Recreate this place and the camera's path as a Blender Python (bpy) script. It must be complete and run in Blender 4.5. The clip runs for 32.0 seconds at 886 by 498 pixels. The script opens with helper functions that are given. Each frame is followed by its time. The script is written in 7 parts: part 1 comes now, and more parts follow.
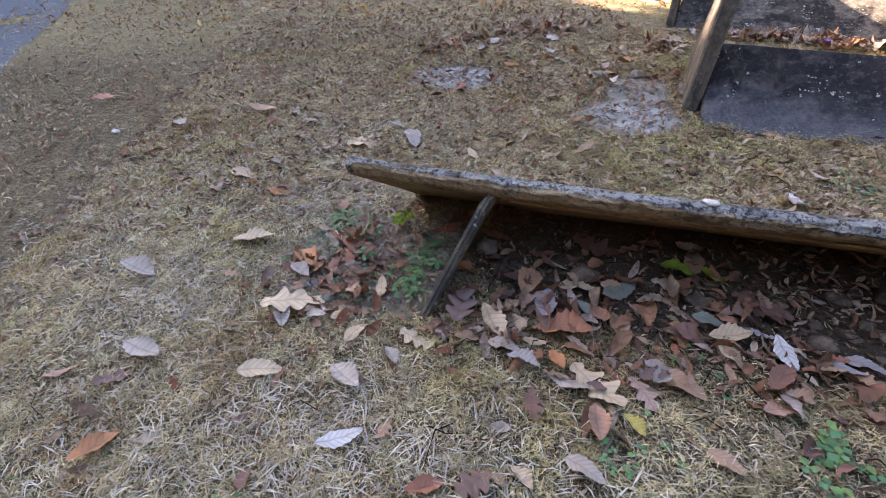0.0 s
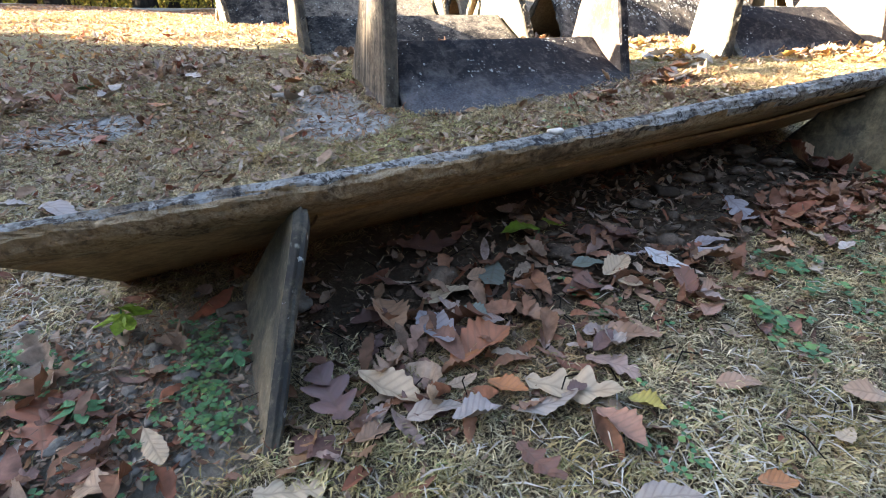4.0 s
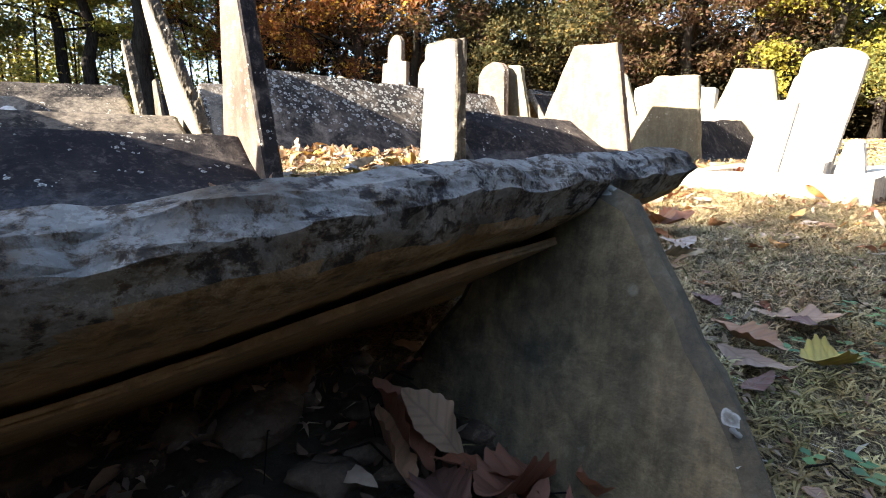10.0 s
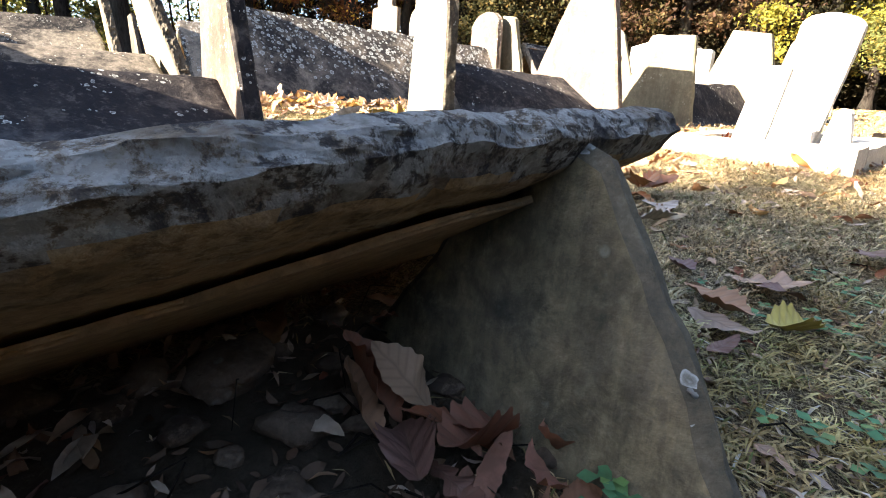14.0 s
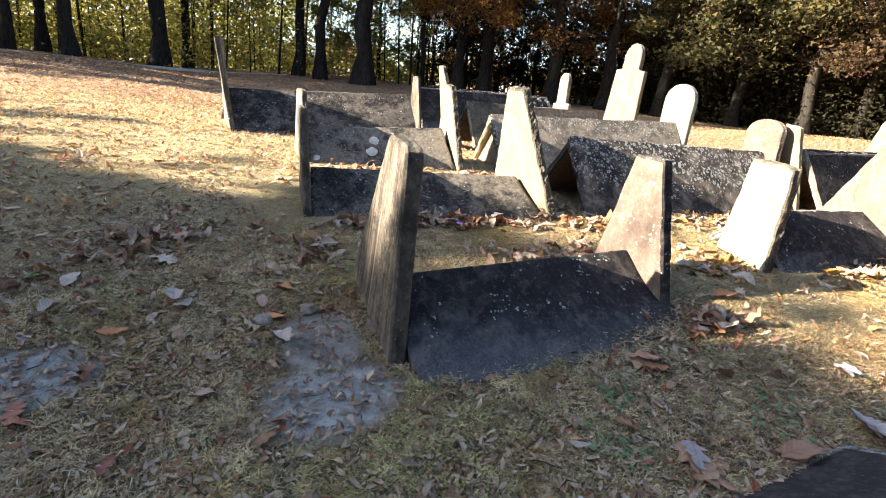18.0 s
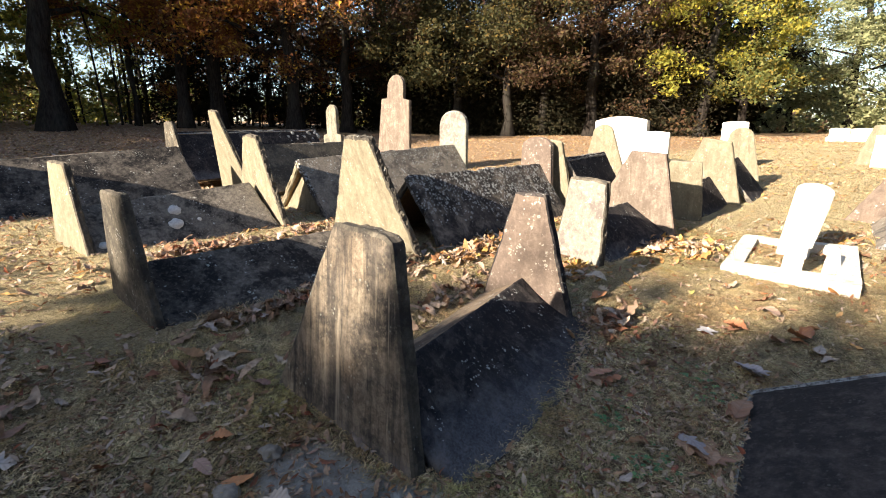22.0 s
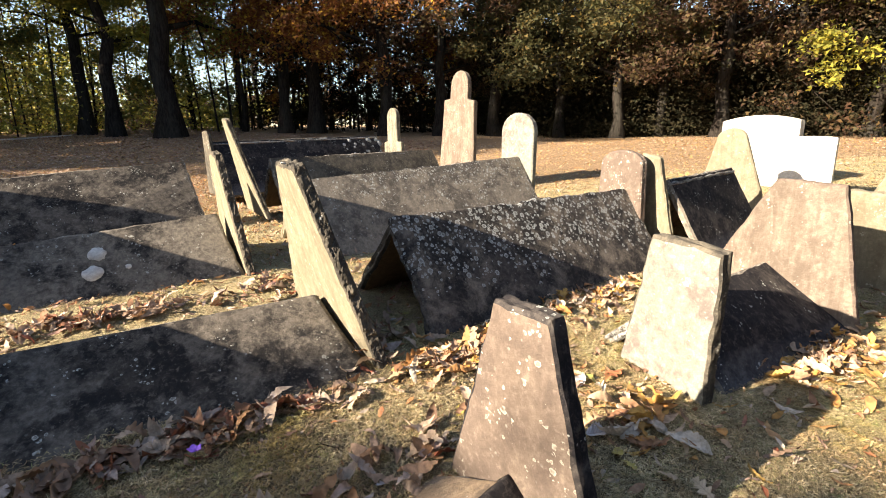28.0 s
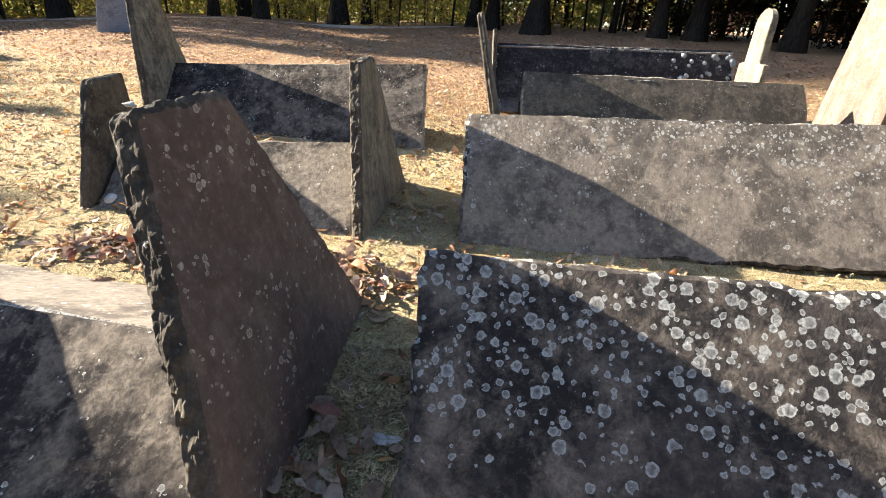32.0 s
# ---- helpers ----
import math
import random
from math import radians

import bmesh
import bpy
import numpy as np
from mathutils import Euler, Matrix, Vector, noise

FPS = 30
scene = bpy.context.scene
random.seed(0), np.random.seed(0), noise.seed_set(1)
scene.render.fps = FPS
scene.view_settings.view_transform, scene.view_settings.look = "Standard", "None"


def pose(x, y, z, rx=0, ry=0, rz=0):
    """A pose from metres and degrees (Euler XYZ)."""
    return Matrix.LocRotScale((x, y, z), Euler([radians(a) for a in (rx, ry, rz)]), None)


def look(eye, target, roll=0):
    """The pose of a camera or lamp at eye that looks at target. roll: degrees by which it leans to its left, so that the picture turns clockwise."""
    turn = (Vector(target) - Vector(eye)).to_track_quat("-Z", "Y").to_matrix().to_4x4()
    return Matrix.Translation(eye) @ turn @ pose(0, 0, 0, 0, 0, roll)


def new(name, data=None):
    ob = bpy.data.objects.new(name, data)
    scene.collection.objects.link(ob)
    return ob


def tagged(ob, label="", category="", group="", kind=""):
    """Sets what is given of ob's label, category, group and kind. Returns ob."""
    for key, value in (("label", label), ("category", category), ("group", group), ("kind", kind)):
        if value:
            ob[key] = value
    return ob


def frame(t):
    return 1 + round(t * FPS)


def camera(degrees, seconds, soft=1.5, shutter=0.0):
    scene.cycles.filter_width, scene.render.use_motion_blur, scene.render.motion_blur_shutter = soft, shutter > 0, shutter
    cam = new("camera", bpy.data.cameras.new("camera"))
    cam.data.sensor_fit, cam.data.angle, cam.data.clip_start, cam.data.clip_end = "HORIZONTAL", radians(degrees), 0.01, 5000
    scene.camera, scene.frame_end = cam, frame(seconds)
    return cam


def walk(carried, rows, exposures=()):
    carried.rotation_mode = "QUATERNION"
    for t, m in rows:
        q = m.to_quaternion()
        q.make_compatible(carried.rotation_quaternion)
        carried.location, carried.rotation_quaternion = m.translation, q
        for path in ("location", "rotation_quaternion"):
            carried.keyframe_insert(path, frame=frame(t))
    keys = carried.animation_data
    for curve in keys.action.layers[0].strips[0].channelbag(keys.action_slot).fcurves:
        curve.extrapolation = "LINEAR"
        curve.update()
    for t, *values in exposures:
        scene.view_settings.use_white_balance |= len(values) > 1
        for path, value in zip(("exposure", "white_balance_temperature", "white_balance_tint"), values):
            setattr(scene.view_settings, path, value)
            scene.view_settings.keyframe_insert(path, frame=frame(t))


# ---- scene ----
import itertools
cam = camera(85.3, 32.0, soft=1.0)
PATH = [  # seconds, eye, target, roll
    (0, (0.019, 0.02, 1.178), (0.064, 1.695, 0.086), 3.8),
    (0.5, (-0.175, 0.223, 1.169), (-0.003, 1.875, 0.054), 1.1),
    (1, (-0.349, 0.325, 1.165), (0.079, 1.936, 0.059), 0.6),
    (1.5, (-0.451, 0.439, 1.02), (0.288, 2.009, 0.026), 2.2),
    (2, (-0.491, 0.564, 0.84), (0.375, 2.134, -0.045), 3.1),
    (2.5, (-0.467, 0.621, 0.766), (0.487, 2.173, -0.061), 2.6),
    (3, (-0.41, 0.626, 0.764), (0.663, 2.116, -0.029), 1.5),
    (3.5, (-0.275, 0.597, 0.763), (0.971, 1.955, -0.013), 0.9),
    (5.5, (-0.222, 0.597, 0.95), (1.029, 1.825, -0.013), 1.0),
    (6, (-0.158, 0.564, 1.021), (1.177, 1.643, -0.005), 0.3),
    (6.5, (0.133, 0.499, 1.0), (1.535, 1.477, -0.04), -2.7),
    (7, (0.489, 0.436, 1.056), (1.883, 1.459, 0.051), -2.8),
    (7.5, (0.801, 0.435, 1.093), (2.262, 1.442, 0.171), -3.7),
    (8, (1.157, 0.57, 0.989), (2.668, 1.547, 0.116), -3.5),
    (8.5, (1.416, 0.646, 0.8), (2.978, 1.65, 0.057), -1.9),
    (9, (1.582, 0.706, 0.701), (3.204, 1.729, 0.133), -0.3),
    (9.5, (1.661, 0.73, 0.664), (3.331, 1.749, 0.252), 0.0),
    (10, (1.68, 0.729, 0.657), (3.411, 1.669, 0.31), 1.1),
    (10.5, (1.696, 0.731, 0.652), (3.47, 1.583, 0.299), 1.9),
    (11, (1.703, 0.739, 0.638), (3.49, 1.563, 0.279), 2.2),
    (11.5, (1.716, 0.737, 0.628), (3.509, 1.544, 0.262), 2.1),
    (12, (1.724, 0.731, 0.623), (3.523, 1.524, 0.257), 1.7),
    (12.5, (1.721, 0.731, 0.613), (3.514, 1.528, 0.226), 1.3),
    (13, (1.716, 0.721, 0.584), (3.496, 1.527, 0.159), 1.6),
    (13.5, (1.715, 0.721, 0.572), (3.48, 1.537, 0.106), 2.5),
    (15.5, (1.385, 0.713, 1.319), (2.818, 1.916, 0.611), 5.0),
    (16, (1.156, 0.723, 1.451), (2.475, 2.062, 0.77), 4.7),
    (16.5, (0.802, 0.784, 1.5), (2.104, 2.172, 0.888), 4.8),
    (17, (0.547, 0.931, 1.532), (1.796, 2.377, 0.939), 5.4),
    (17.5, (0.359, 1.158, 1.522), (1.593, 2.614, 0.926), 5.5),
    (18, (0.197, 1.325, 1.567), (1.546, 2.683, 0.99), 6.1),
    (18.5, (-0.064, 1.48, 1.557), (1.417, 2.701, 0.994), 5.3),
    (19, (-0.175, 1.637, 1.575), (1.371, 2.767, 0.998), 4.2),
    (19.5, (-0.092, 1.874, 1.591), (1.578, 2.819, 1.028), 2.8),
    (20, (-0.026, 2.029, 1.661), (1.763, 2.741, 1.122), 1.1),
    (20.5, (-0.08, 2.122, 1.712), (1.764, 2.709, 1.209), 0.3),
    (21, (-0.123, 2.196, 1.734), (1.746, 2.732, 1.264), -0.2),
    (21.5, (-0.128, 2.221, 1.735), (1.748, 2.747, 1.283), -0.4),
    (22, (-0.151, 2.256, 1.749), (1.718, 2.81, 1.302), -0.0),
    (22.5, (-0.172, 2.303, 1.75), (1.684, 2.908, 1.313), 0.3),
    (23, (-0.191, 2.326, 1.763), (1.654, 2.974, 1.344), 0.0),
    (23.5, (-0.221, 2.333, 1.766), (1.631, 2.975, 1.368), -0.2),
    (24, (-0.255, 2.348, 1.753), (1.618, 2.93, 1.362), -0.7),
    (24.5, (-0.123, 2.353, 1.725), (1.776, 2.828, 1.318), -1.1),
    (25, (0.129, 2.33, 1.768), (2.05, 2.694, 1.348), -0.9),
    (25.5, (0.269, 2.325, 1.838), (2.18, 2.76, 1.443), -1.8),
    (26, (0.53, 2.38, 1.863), (2.407, 2.959, 1.487), -2.4),
    (26.5, (0.796, 2.382, 1.889), (2.613, 3.122, 1.502), -2.5),
    (28.5, (2.261, 2.003, 1.882), (3.852, 3.117, 1.407), 0.1),
    (29, (2.63, 1.901, 1.929), (4.017, 3.248, 1.418), 0.1),
    (29.5, (2.958, 2.023, 1.934), (4.126, 3.536, 1.347), 0.6),
    (30, (3.195, 2.148, 1.944), (4.163, 3.763, 1.272), 0.9),
    (30.5, (3.451, 2.249, 1.962), (4.21, 3.951, 1.238), 0.4),
    (31, (3.709, 2.362, 1.995), (4.212, 4.143, 1.236), -0.0),
    (31.5, (3.853, 2.55, 1.986), (4.334, 4.323, 1.195), 1.8),
    (32, (4.031, 2.753, 1.983), (4.658, 4.463, 1.157), 4.1),
]
EXPOSURES = [(0.0, 4.35, 7300, 23), (1.0, 4.15, 7100, 13), (2.0, 4.3, 6950, 12), (3.5, 4.35, 6850, 11), (6.0, 4.12, 6700, 11), (8.0, 3.48, 6300, 11), (9.5, 3.6, 6500, 11), (13.5, 3.88, 6600, 11), (16.0, 3.58, 6750, 11), (19.0, 3.14, 6550, 10), (20.5, 2.7, 6550, 10), (22.0, 2.5, 6600, 11), (26.5, 2.6, 6750, 11), (29.0, 2.7, 6950, 11), (32.0, 3.05, 6450, 11)]
walk(cam, [(t, look(e, g, r)) for t, e, g, r in PATH], EXPOSURES)

# ---- world, sun ----
SUN_AZ, SUN_EL = radians(147.0), radians(22.5)
SUN_DIR = Vector((math.cos(SUN_AZ) * math.cos(SUN_EL), math.sin(SUN_AZ) * math.cos(SUN_EL), math.sin(SUN_EL)))
world = bpy.data.worlds.new("sky_world")
scene.world = world
world.use_nodes = True
wn = world.node_tree.nodes
sky = wn.new("ShaderNodeTexSky")
sky.sky_type = 'NISHITA'
sky.sun_disc = False
sky.sun_elevation = SUN_EL
sky.sun_rotation = math.pi / 2 - SUN_AZ
world.node_tree.links.new(sky.outputs[0], wn["Background"].inputs[0])
wn["Background"].inputs[1].default_value = 0.055
sun_data = bpy.data.lights.new("sun", 'SUN')
sun_data.energy, sun_data.angle, sun_data.color = 4.1, radians(0.55), (1.0, 0.87, 0.70)
sun = new("sun", sun_data)
sun.matrix_world = look(SUN_DIR * 40, (0, 0, 0))

# ---- materials ----
def mat(name):
    m = bpy.data.materials.new(name)
    m.use_nodes = True
    nt = m.node_tree
    return m, nt, nt.nodes["Principled BSDF"]


def node(nt, kind, **settings):
    n = nt.nodes.new(kind)
    for key, value in settings.items():
        if key in n.inputs:
            n.inputs[key].default_value = value
    return n


def link(nt, a, b):
    nt.links.new(a, b)


def noise_tex(nt, co, scale, detail=6.0, rough=0.6, distort=0.0):
    n = node(nt, "ShaderNodeTexNoise", Scale=scale, Detail=detail, Roughness=rough, Distortion=distort)
    link(nt, co, n.inputs["Vector"])
    return n.outputs[0]


def ramp(nt, fac, stops):
    r = nt.nodes.new("ShaderNodeValToRGB")
    while len(r.color_ramp.elements) < len(stops):
        r.color_ramp.elements.new(0.5)
    for e, (p, c) in zip(r.color_ramp.elements, stops):
        e.position = p
        e.color = (c, c, c, 1) if not isinstance(c, tuple) else (*c, 1)
    link(nt, fac, r.inputs[0])
    return r.outputs[0]


def mix(nt, fac, a, b, mode='MIX'):
    m = nt.nodes.new("ShaderNodeMix")
    m.data_type, m.blend_type = 'RGBA', mode
    if isinstance(fac, (int, float)):
        m.inputs[0].default_value = fac
    else:
        link(nt, fac, m.inputs[0])
    for sock, v in ((m.inputs[6], a), (m.inputs[7], b)):
        if isinstance(v, tuple):
            sock.default_value = (*v, 1)
        else:
            link(nt, v, sock)
    return m.outputs[2]


def math_node(nt, op, a, b):
    m = nt.nodes.new("ShaderNodeMath")
    m.operation = op
    for sock, v in zip(m.inputs, (a, b)):
        if isinstance(v, (int, float)):
            sock.default_value = v
        else:
            link(nt, v, sock)
    return m.outputs[0]


def shifted(nt, stretch=(1, 1, 1)):
    """Object coordinates in metres, shifted by a random amount for each object."""
    tc = nt.nodes.new("ShaderNodeTexCoord")
    info = nt.nodes.new("ShaderNodeObjectInfo")
    off = nt.nodes.new("ShaderNodeVectorMath")
    off.operation = 'MULTIPLY_ADD'
    comb = nt.nodes.new("ShaderNodeCombineXYZ")
    for k, f in enumerate((37.0, 91.0, 53.0)):
        link(nt, math_node(nt, 'MULTIPLY', info.outputs["Random"], f), comb.inputs[k])
    link(nt, tc.outputs["Object"], off.inputs[0])
    off.inputs[1].default_value = stretch
    link(nt, comb.outputs[0], off.inputs[2])
    return off.outputs[0]


def bump(nt, bsdf, height, strength=0.5, distance=0.01):
    b = node(nt, "ShaderNodeBump", Strength=strength, Distance=distance)
    link(nt, height, b.inputs["Height"])
    link(nt, b.outputs[0], bsdf.inputs["Normal"])


def stone_material(name, base, light, dark, darkness=0.5, lichen=0.0, lichen_col=(0.45, 0.47, 0.44), streaks=0.0, lichen_scale=16.0, spots=0.3, crust=0.0, upper=0.0, cloud=0.0, blotch=0.92, fall=(11, 11, 1.7), foot_tone=0.0, gloss=(0.14, 0.92), runs=0.0):
    """Weathered sandstone: two-tone body, black growth, round pale lichen and streaks."""
    m, nt, p = mat(name)
    co = shifted(nt)
    big = noise_tex(nt, co, 2.3, 5, 0.62, 0.4)
    mid = noise_tex(nt, co, 9.0, 8, 0.68, 0.3)
    fine = noise_tex(nt, co, 90.0, 6, 0.7)
    col = mix(nt, ramp(nt, big, ((0.3, 0.0), (0.7, 1.0))), base, light)
    col = mix(nt, ramp(nt, fine, ((0.35, 0.0), (0.7, 0.35))), col, tuple(c * 0.45 for c in base))
    blot = math_node(nt, 'ADD', math_node(nt, 'MULTIPLY', big, 0.55), math_node(nt, 'MULTIPLY', mid, 0.45))
    k = 0.5 + (0.5 - darkness) * 0.3
    col = mix(nt, ramp(nt, blot, ((k - 0.05, 0.0), (k + 0.045, blotch))), col, dark)
    mottle = noise_tex(nt, co, 30.0, 7, 0.75, 0.3)
    col = mix(nt, ramp(nt, mottle, ((0.40, 0.5 * blotch), (0.52, 0.0))), col, dark)
    col = mix(nt, ramp(nt, mottle, ((0.54, 0.0), (0.66, 0.45))), col, tuple(min(0.85, c * 1.25) for c in light))
    if streaks:
        st = noise_tex(nt, shifted(nt, fall), 1.0, 6, 0.7, 0.4)
        col = mix(nt, math_node(nt, 'MULTIPLY', ramp(nt, st, ((0.42, 0.0), (0.60, 1.0))), streaks), col, dark)
    if runs:  # thin pale trails washed down the face
        tr = noise_tex(nt, shifted(nt, (27, 27, 0.7)), 1.0, 3, 0.5, 0.2)
        band = noise_tex(nt, shifted(nt, (9, 9, 1.6)), 1.0, 3, 0.5)
        col = mix(nt, math_node(nt, 'MULTIPLY', ramp(nt, tr, ((0.56, 0.0), (0.66, runs))), ramp(nt, band, ((0.46, 0.0), (0.6, 1.0)))), col, tuple(min(0.8, c * 1.7) for c in light))
    # small pale specks
    sp = node(nt, "ShaderNodeTexVoronoi", Scale=34.0, Randomness=1.0)
    link(nt, co, sp.inputs["Vector"])
    speck = math_node(nt, 'MULTIPLY', ramp(nt, sp.outputs["Distance"], ((0.16, 1.0), (0.26, 0.0))), ramp(nt, mid, ((0.55, 0.0), (0.62, spots))))
    col = mix(nt, speck, col, (0.36, 0.37, 0.33))
    if crust:
        cr = noise_tex(nt, co, 48.0, 9, 0.72, 0.2)
        cs = noise_tex(nt, co, 150.0, 5, 0.7, 0.1)
        where = noise_tex(nt, co, 11.0, 5, 0.65)
        col = mix(nt, math_node(nt, 'MULTIPLY', ramp(nt, cr, ((0.46, 0.0), (0.52, crust))), ramp(nt, where, ((0.36, 0.0), (0.48, 1.0)))), col, lichen_col)
        col = mix(nt, math_node(nt, 'MULTIPLY', ramp(nt, cs, ((0.51, 0.0), (0.56, crust))), ramp(nt, where, ((0.44, 0.0), (0.54, 1.0)))), col, tuple(c * 1.3 for c in lichen_col))
        col = mix(nt, math_node(nt, 'MULTIPLY', ramp(nt, cr, ((0.41, crust), (0.46, 0.0))), ramp(nt, where, ((0.45, 1.0), (0.65, 0.4)))), col, (0.028, 0.028, 0.032))
        fine = math_node(nt, 'ADD', math_node(nt, 'ADD', fine, math_node(nt, 'MULTIPLY', cr, 2.5)), cs)
    if cloud:
        cl = noise_tex(nt, co, 5.5, 7, 0.72, 0.3)
        col = mix(nt, math_node(nt, 'MULTIPLY', ramp(nt, cl, ((0.47, 0.0), (0.66, cloud))), ramp(nt, fine, ((0.3, 0.35), (0.6, 1.0)))), col, (0.25, 0.215, 0.175))
    if foot_tone:  # paler blue-grey tone along the foot
        foot = nt.nodes.new("ShaderNodeTexCoord")
        level = nt.nodes.new("ShaderNodeSeparateXYZ")
        link(nt, foot.outputs["Object"], level.inputs[0])
        line = math_node(nt, 'ADD', level.outputs[2], math_node(nt, 'MULTIPLY', math_node(nt, 'SUBTRACT', mid, 0.5), 0.28))
        col = mix(nt, math_node(nt, 'MULTIPLY', ramp(nt, line, ((0.05, foot_tone), (0.20, 0.0))), ramp(nt, fine, ((0.35, 0.3), (0.6, 1.0)))), col, (0.125, 0.135, 0.155))
    if lichen:
        patch = noise_tex(nt, co, 6.5, 4, 0.6)
        if upper:
            own = nt.nodes.new("ShaderNodeTexCoord")
            high = nt.nodes.new("ShaderNodeSeparateXYZ")
            link(nt, own.outputs["Object"], high.inputs[0])
            patch = math_node(nt, 'ADD', patch, math_node(nt, 'MULTIPLY', math_node(nt, 'SUBTRACT', high.outputs[2], 0.42), upper))
        for layer, cell in enumerate((lichen_scale, lichen_scale * 1.8)):
            warp = nt.nodes.new("ShaderNodeVectorMath")
            warp.operation = 'MULTIPLY_ADD'
            wcol = nt.nodes.new("ShaderNodeTexNoise")
            wcol.inputs["Scale"].default_value = 55.0
            link(nt, co, wcol.inputs["Vector"])
            link(nt, wcol.outputs["Color"], warp.inputs[0])
            warp.inputs[1].default_value = (0.016, 0.016, 0.016)
            link(nt, co, warp.inputs[2])
            vor = node(nt, "ShaderNodeTexVoronoi", Scale=cell, Randomness=1.0)
            link(nt, warp.outputs[0], vor.inputs["Vector"])
            sizes = nt.nodes.new("ShaderNodeSeparateColor")
            link(nt, vor.outputs["Color"], sizes.inputs[0])
            keep = math_node(nt, 'GREATER_THAN', math_node(nt, 'ADD', sizes.outputs[0], math_node(nt, 'MULTIPLY', patch, 3.6)), 3.05 - 0.72 * lichen)
            rad = math_node(nt, 'MULTIPLY_ADD', sizes.outputs[1], 0.22)
            rad.node.inputs[2].default_value = 0.20
            rel = math_node(nt, 'DIVIDE', vor.outputs["Distance"], rad)
            disc = ramp(nt, rel, ((0.0, 0.8), (0.25, 0.35), (0.55, 0.5), (0.8, 1.0), (0.92, 0.9), (1.0, 0.0)))
            tone = math_node(nt, 'MULTIPLY', disc, ramp(nt, fine, ((0.3, 0.25), (0.58, 1.0))))
            col = mix(nt, math_node(nt, 'MULTIPLY', tone, keep), col, lichen_col)
    link(nt, col, p.inputs["Base Color"])
    p.inputs["Specular IOR Level"].default_value, p.inputs["Roughness"].default_value = gloss
    h = math_node(nt, 'ADD', math_node(nt, 'MULTIPLY', mid, 1.0), math_node(nt, 'MULTIPLY', fine, 0.35))
    bump(nt, p, h, 0.7, 0.014)
    return m


MAT_SLAB = stone_material("dark_slab_stone", (0.068, 0.060, 0.056), (0.115, 0.101, 0.090), (0.016, 0.0155, 0.0185), 0.66, 0.05, lichen_scale=34.0, cloud=0.08, spots=0.08, foot_tone=0.6, gloss=(0.06, 0.95))
MAT_SLAB_BLACK = stone_material("blackened_slab_stone", (0.055, 0.048, 0.046), (0.085, 0.075, 0.07), (0.020, 0.0195, 0.021), 0.6, 0.0, spots=0.12)
MAT_SLAB_MID = stone_material("stained_slab_stone", (0.105, 0.094, 0.082), (0.18, 0.162, 0.14), (0.014, 0.0138, 0.0155), 0.56, 0.12, lichen_scale=32.0, cloud=0.25, spots=0.2, gloss=(0.05, 0.95))
MAT_SLAB_ASH = stone_material("ash_grey_slab_stone", (0.15, 0.134, 0.114), (0.235, 0.212, 0.18), (0.02, 0.0195, 0.021), 0.42, 0.12, lichen_scale=30.0, cloud=0.3, gloss=(0.04, 0.95))
MAT_SLAB_LICHEN = stone_material("lichened_slab_stone", (0.068, 0.060, 0.056), (0.125, 0.112, 0.10), (0.022, 0.021, 0.022), 0.60, 1.35, (0.40, 0.42, 0.41), lichen_scale=18.0, upper=1.5, cloud=0.85, gloss=(0.08, 0.95))
MAT_SLAB_PALE = stone_material("grey_slab_stone", (0.20, 0.175, 0.145), (0.29, 0.255, 0.21), (0.075, 0.068, 0.060), 0.46, 0.5, lichen_scale=24.0, upper=0.3, cloud=0.35)
MAT_UNDER = stone_material("ochre_sandstone_underside", (0.30, 0.20, 0.112), (0.39, 0.275, 0.16), (0.15, 0.102, 0.062), 0.36, spots=0.05)
MAT_SLAB_TAN = stone_material("tan_slab_stone", (0.19, 0.142, 0.10), (0.27, 0.21, 0.15), (0.06, 0.048, 0.040), 0.46, 0.15, lichen_scale=30.0, streaks=0.3, cloud=0.3)
MAT_EDGE = stone_material("weathered_slab_edge", (0.135, 0.106, 0.076), (0.19, 0.166, 0.135), (0.034, 0.034, 0.037), 0.52, 0.0, (0.235, 0.242, 0.238), crust=0.9)
MAT_STREAK = stone_material("streaked_headstone", (0.15, 0.115, 0.083), (0.225, 0.195, 0.15), (0.022, 0.021, 0.022), 0.42, 0.0, streaks=0.8, cloud=0.3, spots=0.4, fall=(15, 15, 0.7), foot_tone=0.6, runs=0.55)
MAT_BUFF = stone_material("buff_sandstone", (0.196, 0.174, 0.123), (0.265, 0.242, 0.180), (0.105, 0.088, 0.06), 0.42, 0.1, (0.34, 0.335, 0.28), streaks=0.5, lichen_scale=30.0, blotch=0.5)
MAT_ROSE = stone_material("reddish_sandstone", (0.15, 0.115, 0.092), (0.205, 0.165, 0.135), (0.070, 0.053, 0.046), 0.5, 0.35, (0.40, 0.375, 0.32), lichen_scale=26.0, streaks=0.35, blotch=0.6)
MAT_GREY = stone_material("grey_green_sandstone", (0.20, 0.19, 0.15), (0.31, 0.275, 0.20), (0.05, 0.054, 0.047), 0.34, 0.0, streaks=0.65, cloud=0.6, spots=0.7)
MAT_GABLE = stone_material("mottled_grey_green_stone", (0.23, 0.19, 0.12), (0.33, 0.285, 0.195), (0.030, 0.038, 0.034), 0.52, 0.0, (0.31, 0.30, 0.235), streaks=0.55, spots=0.4, cloud=0.25, blotch=0.85)
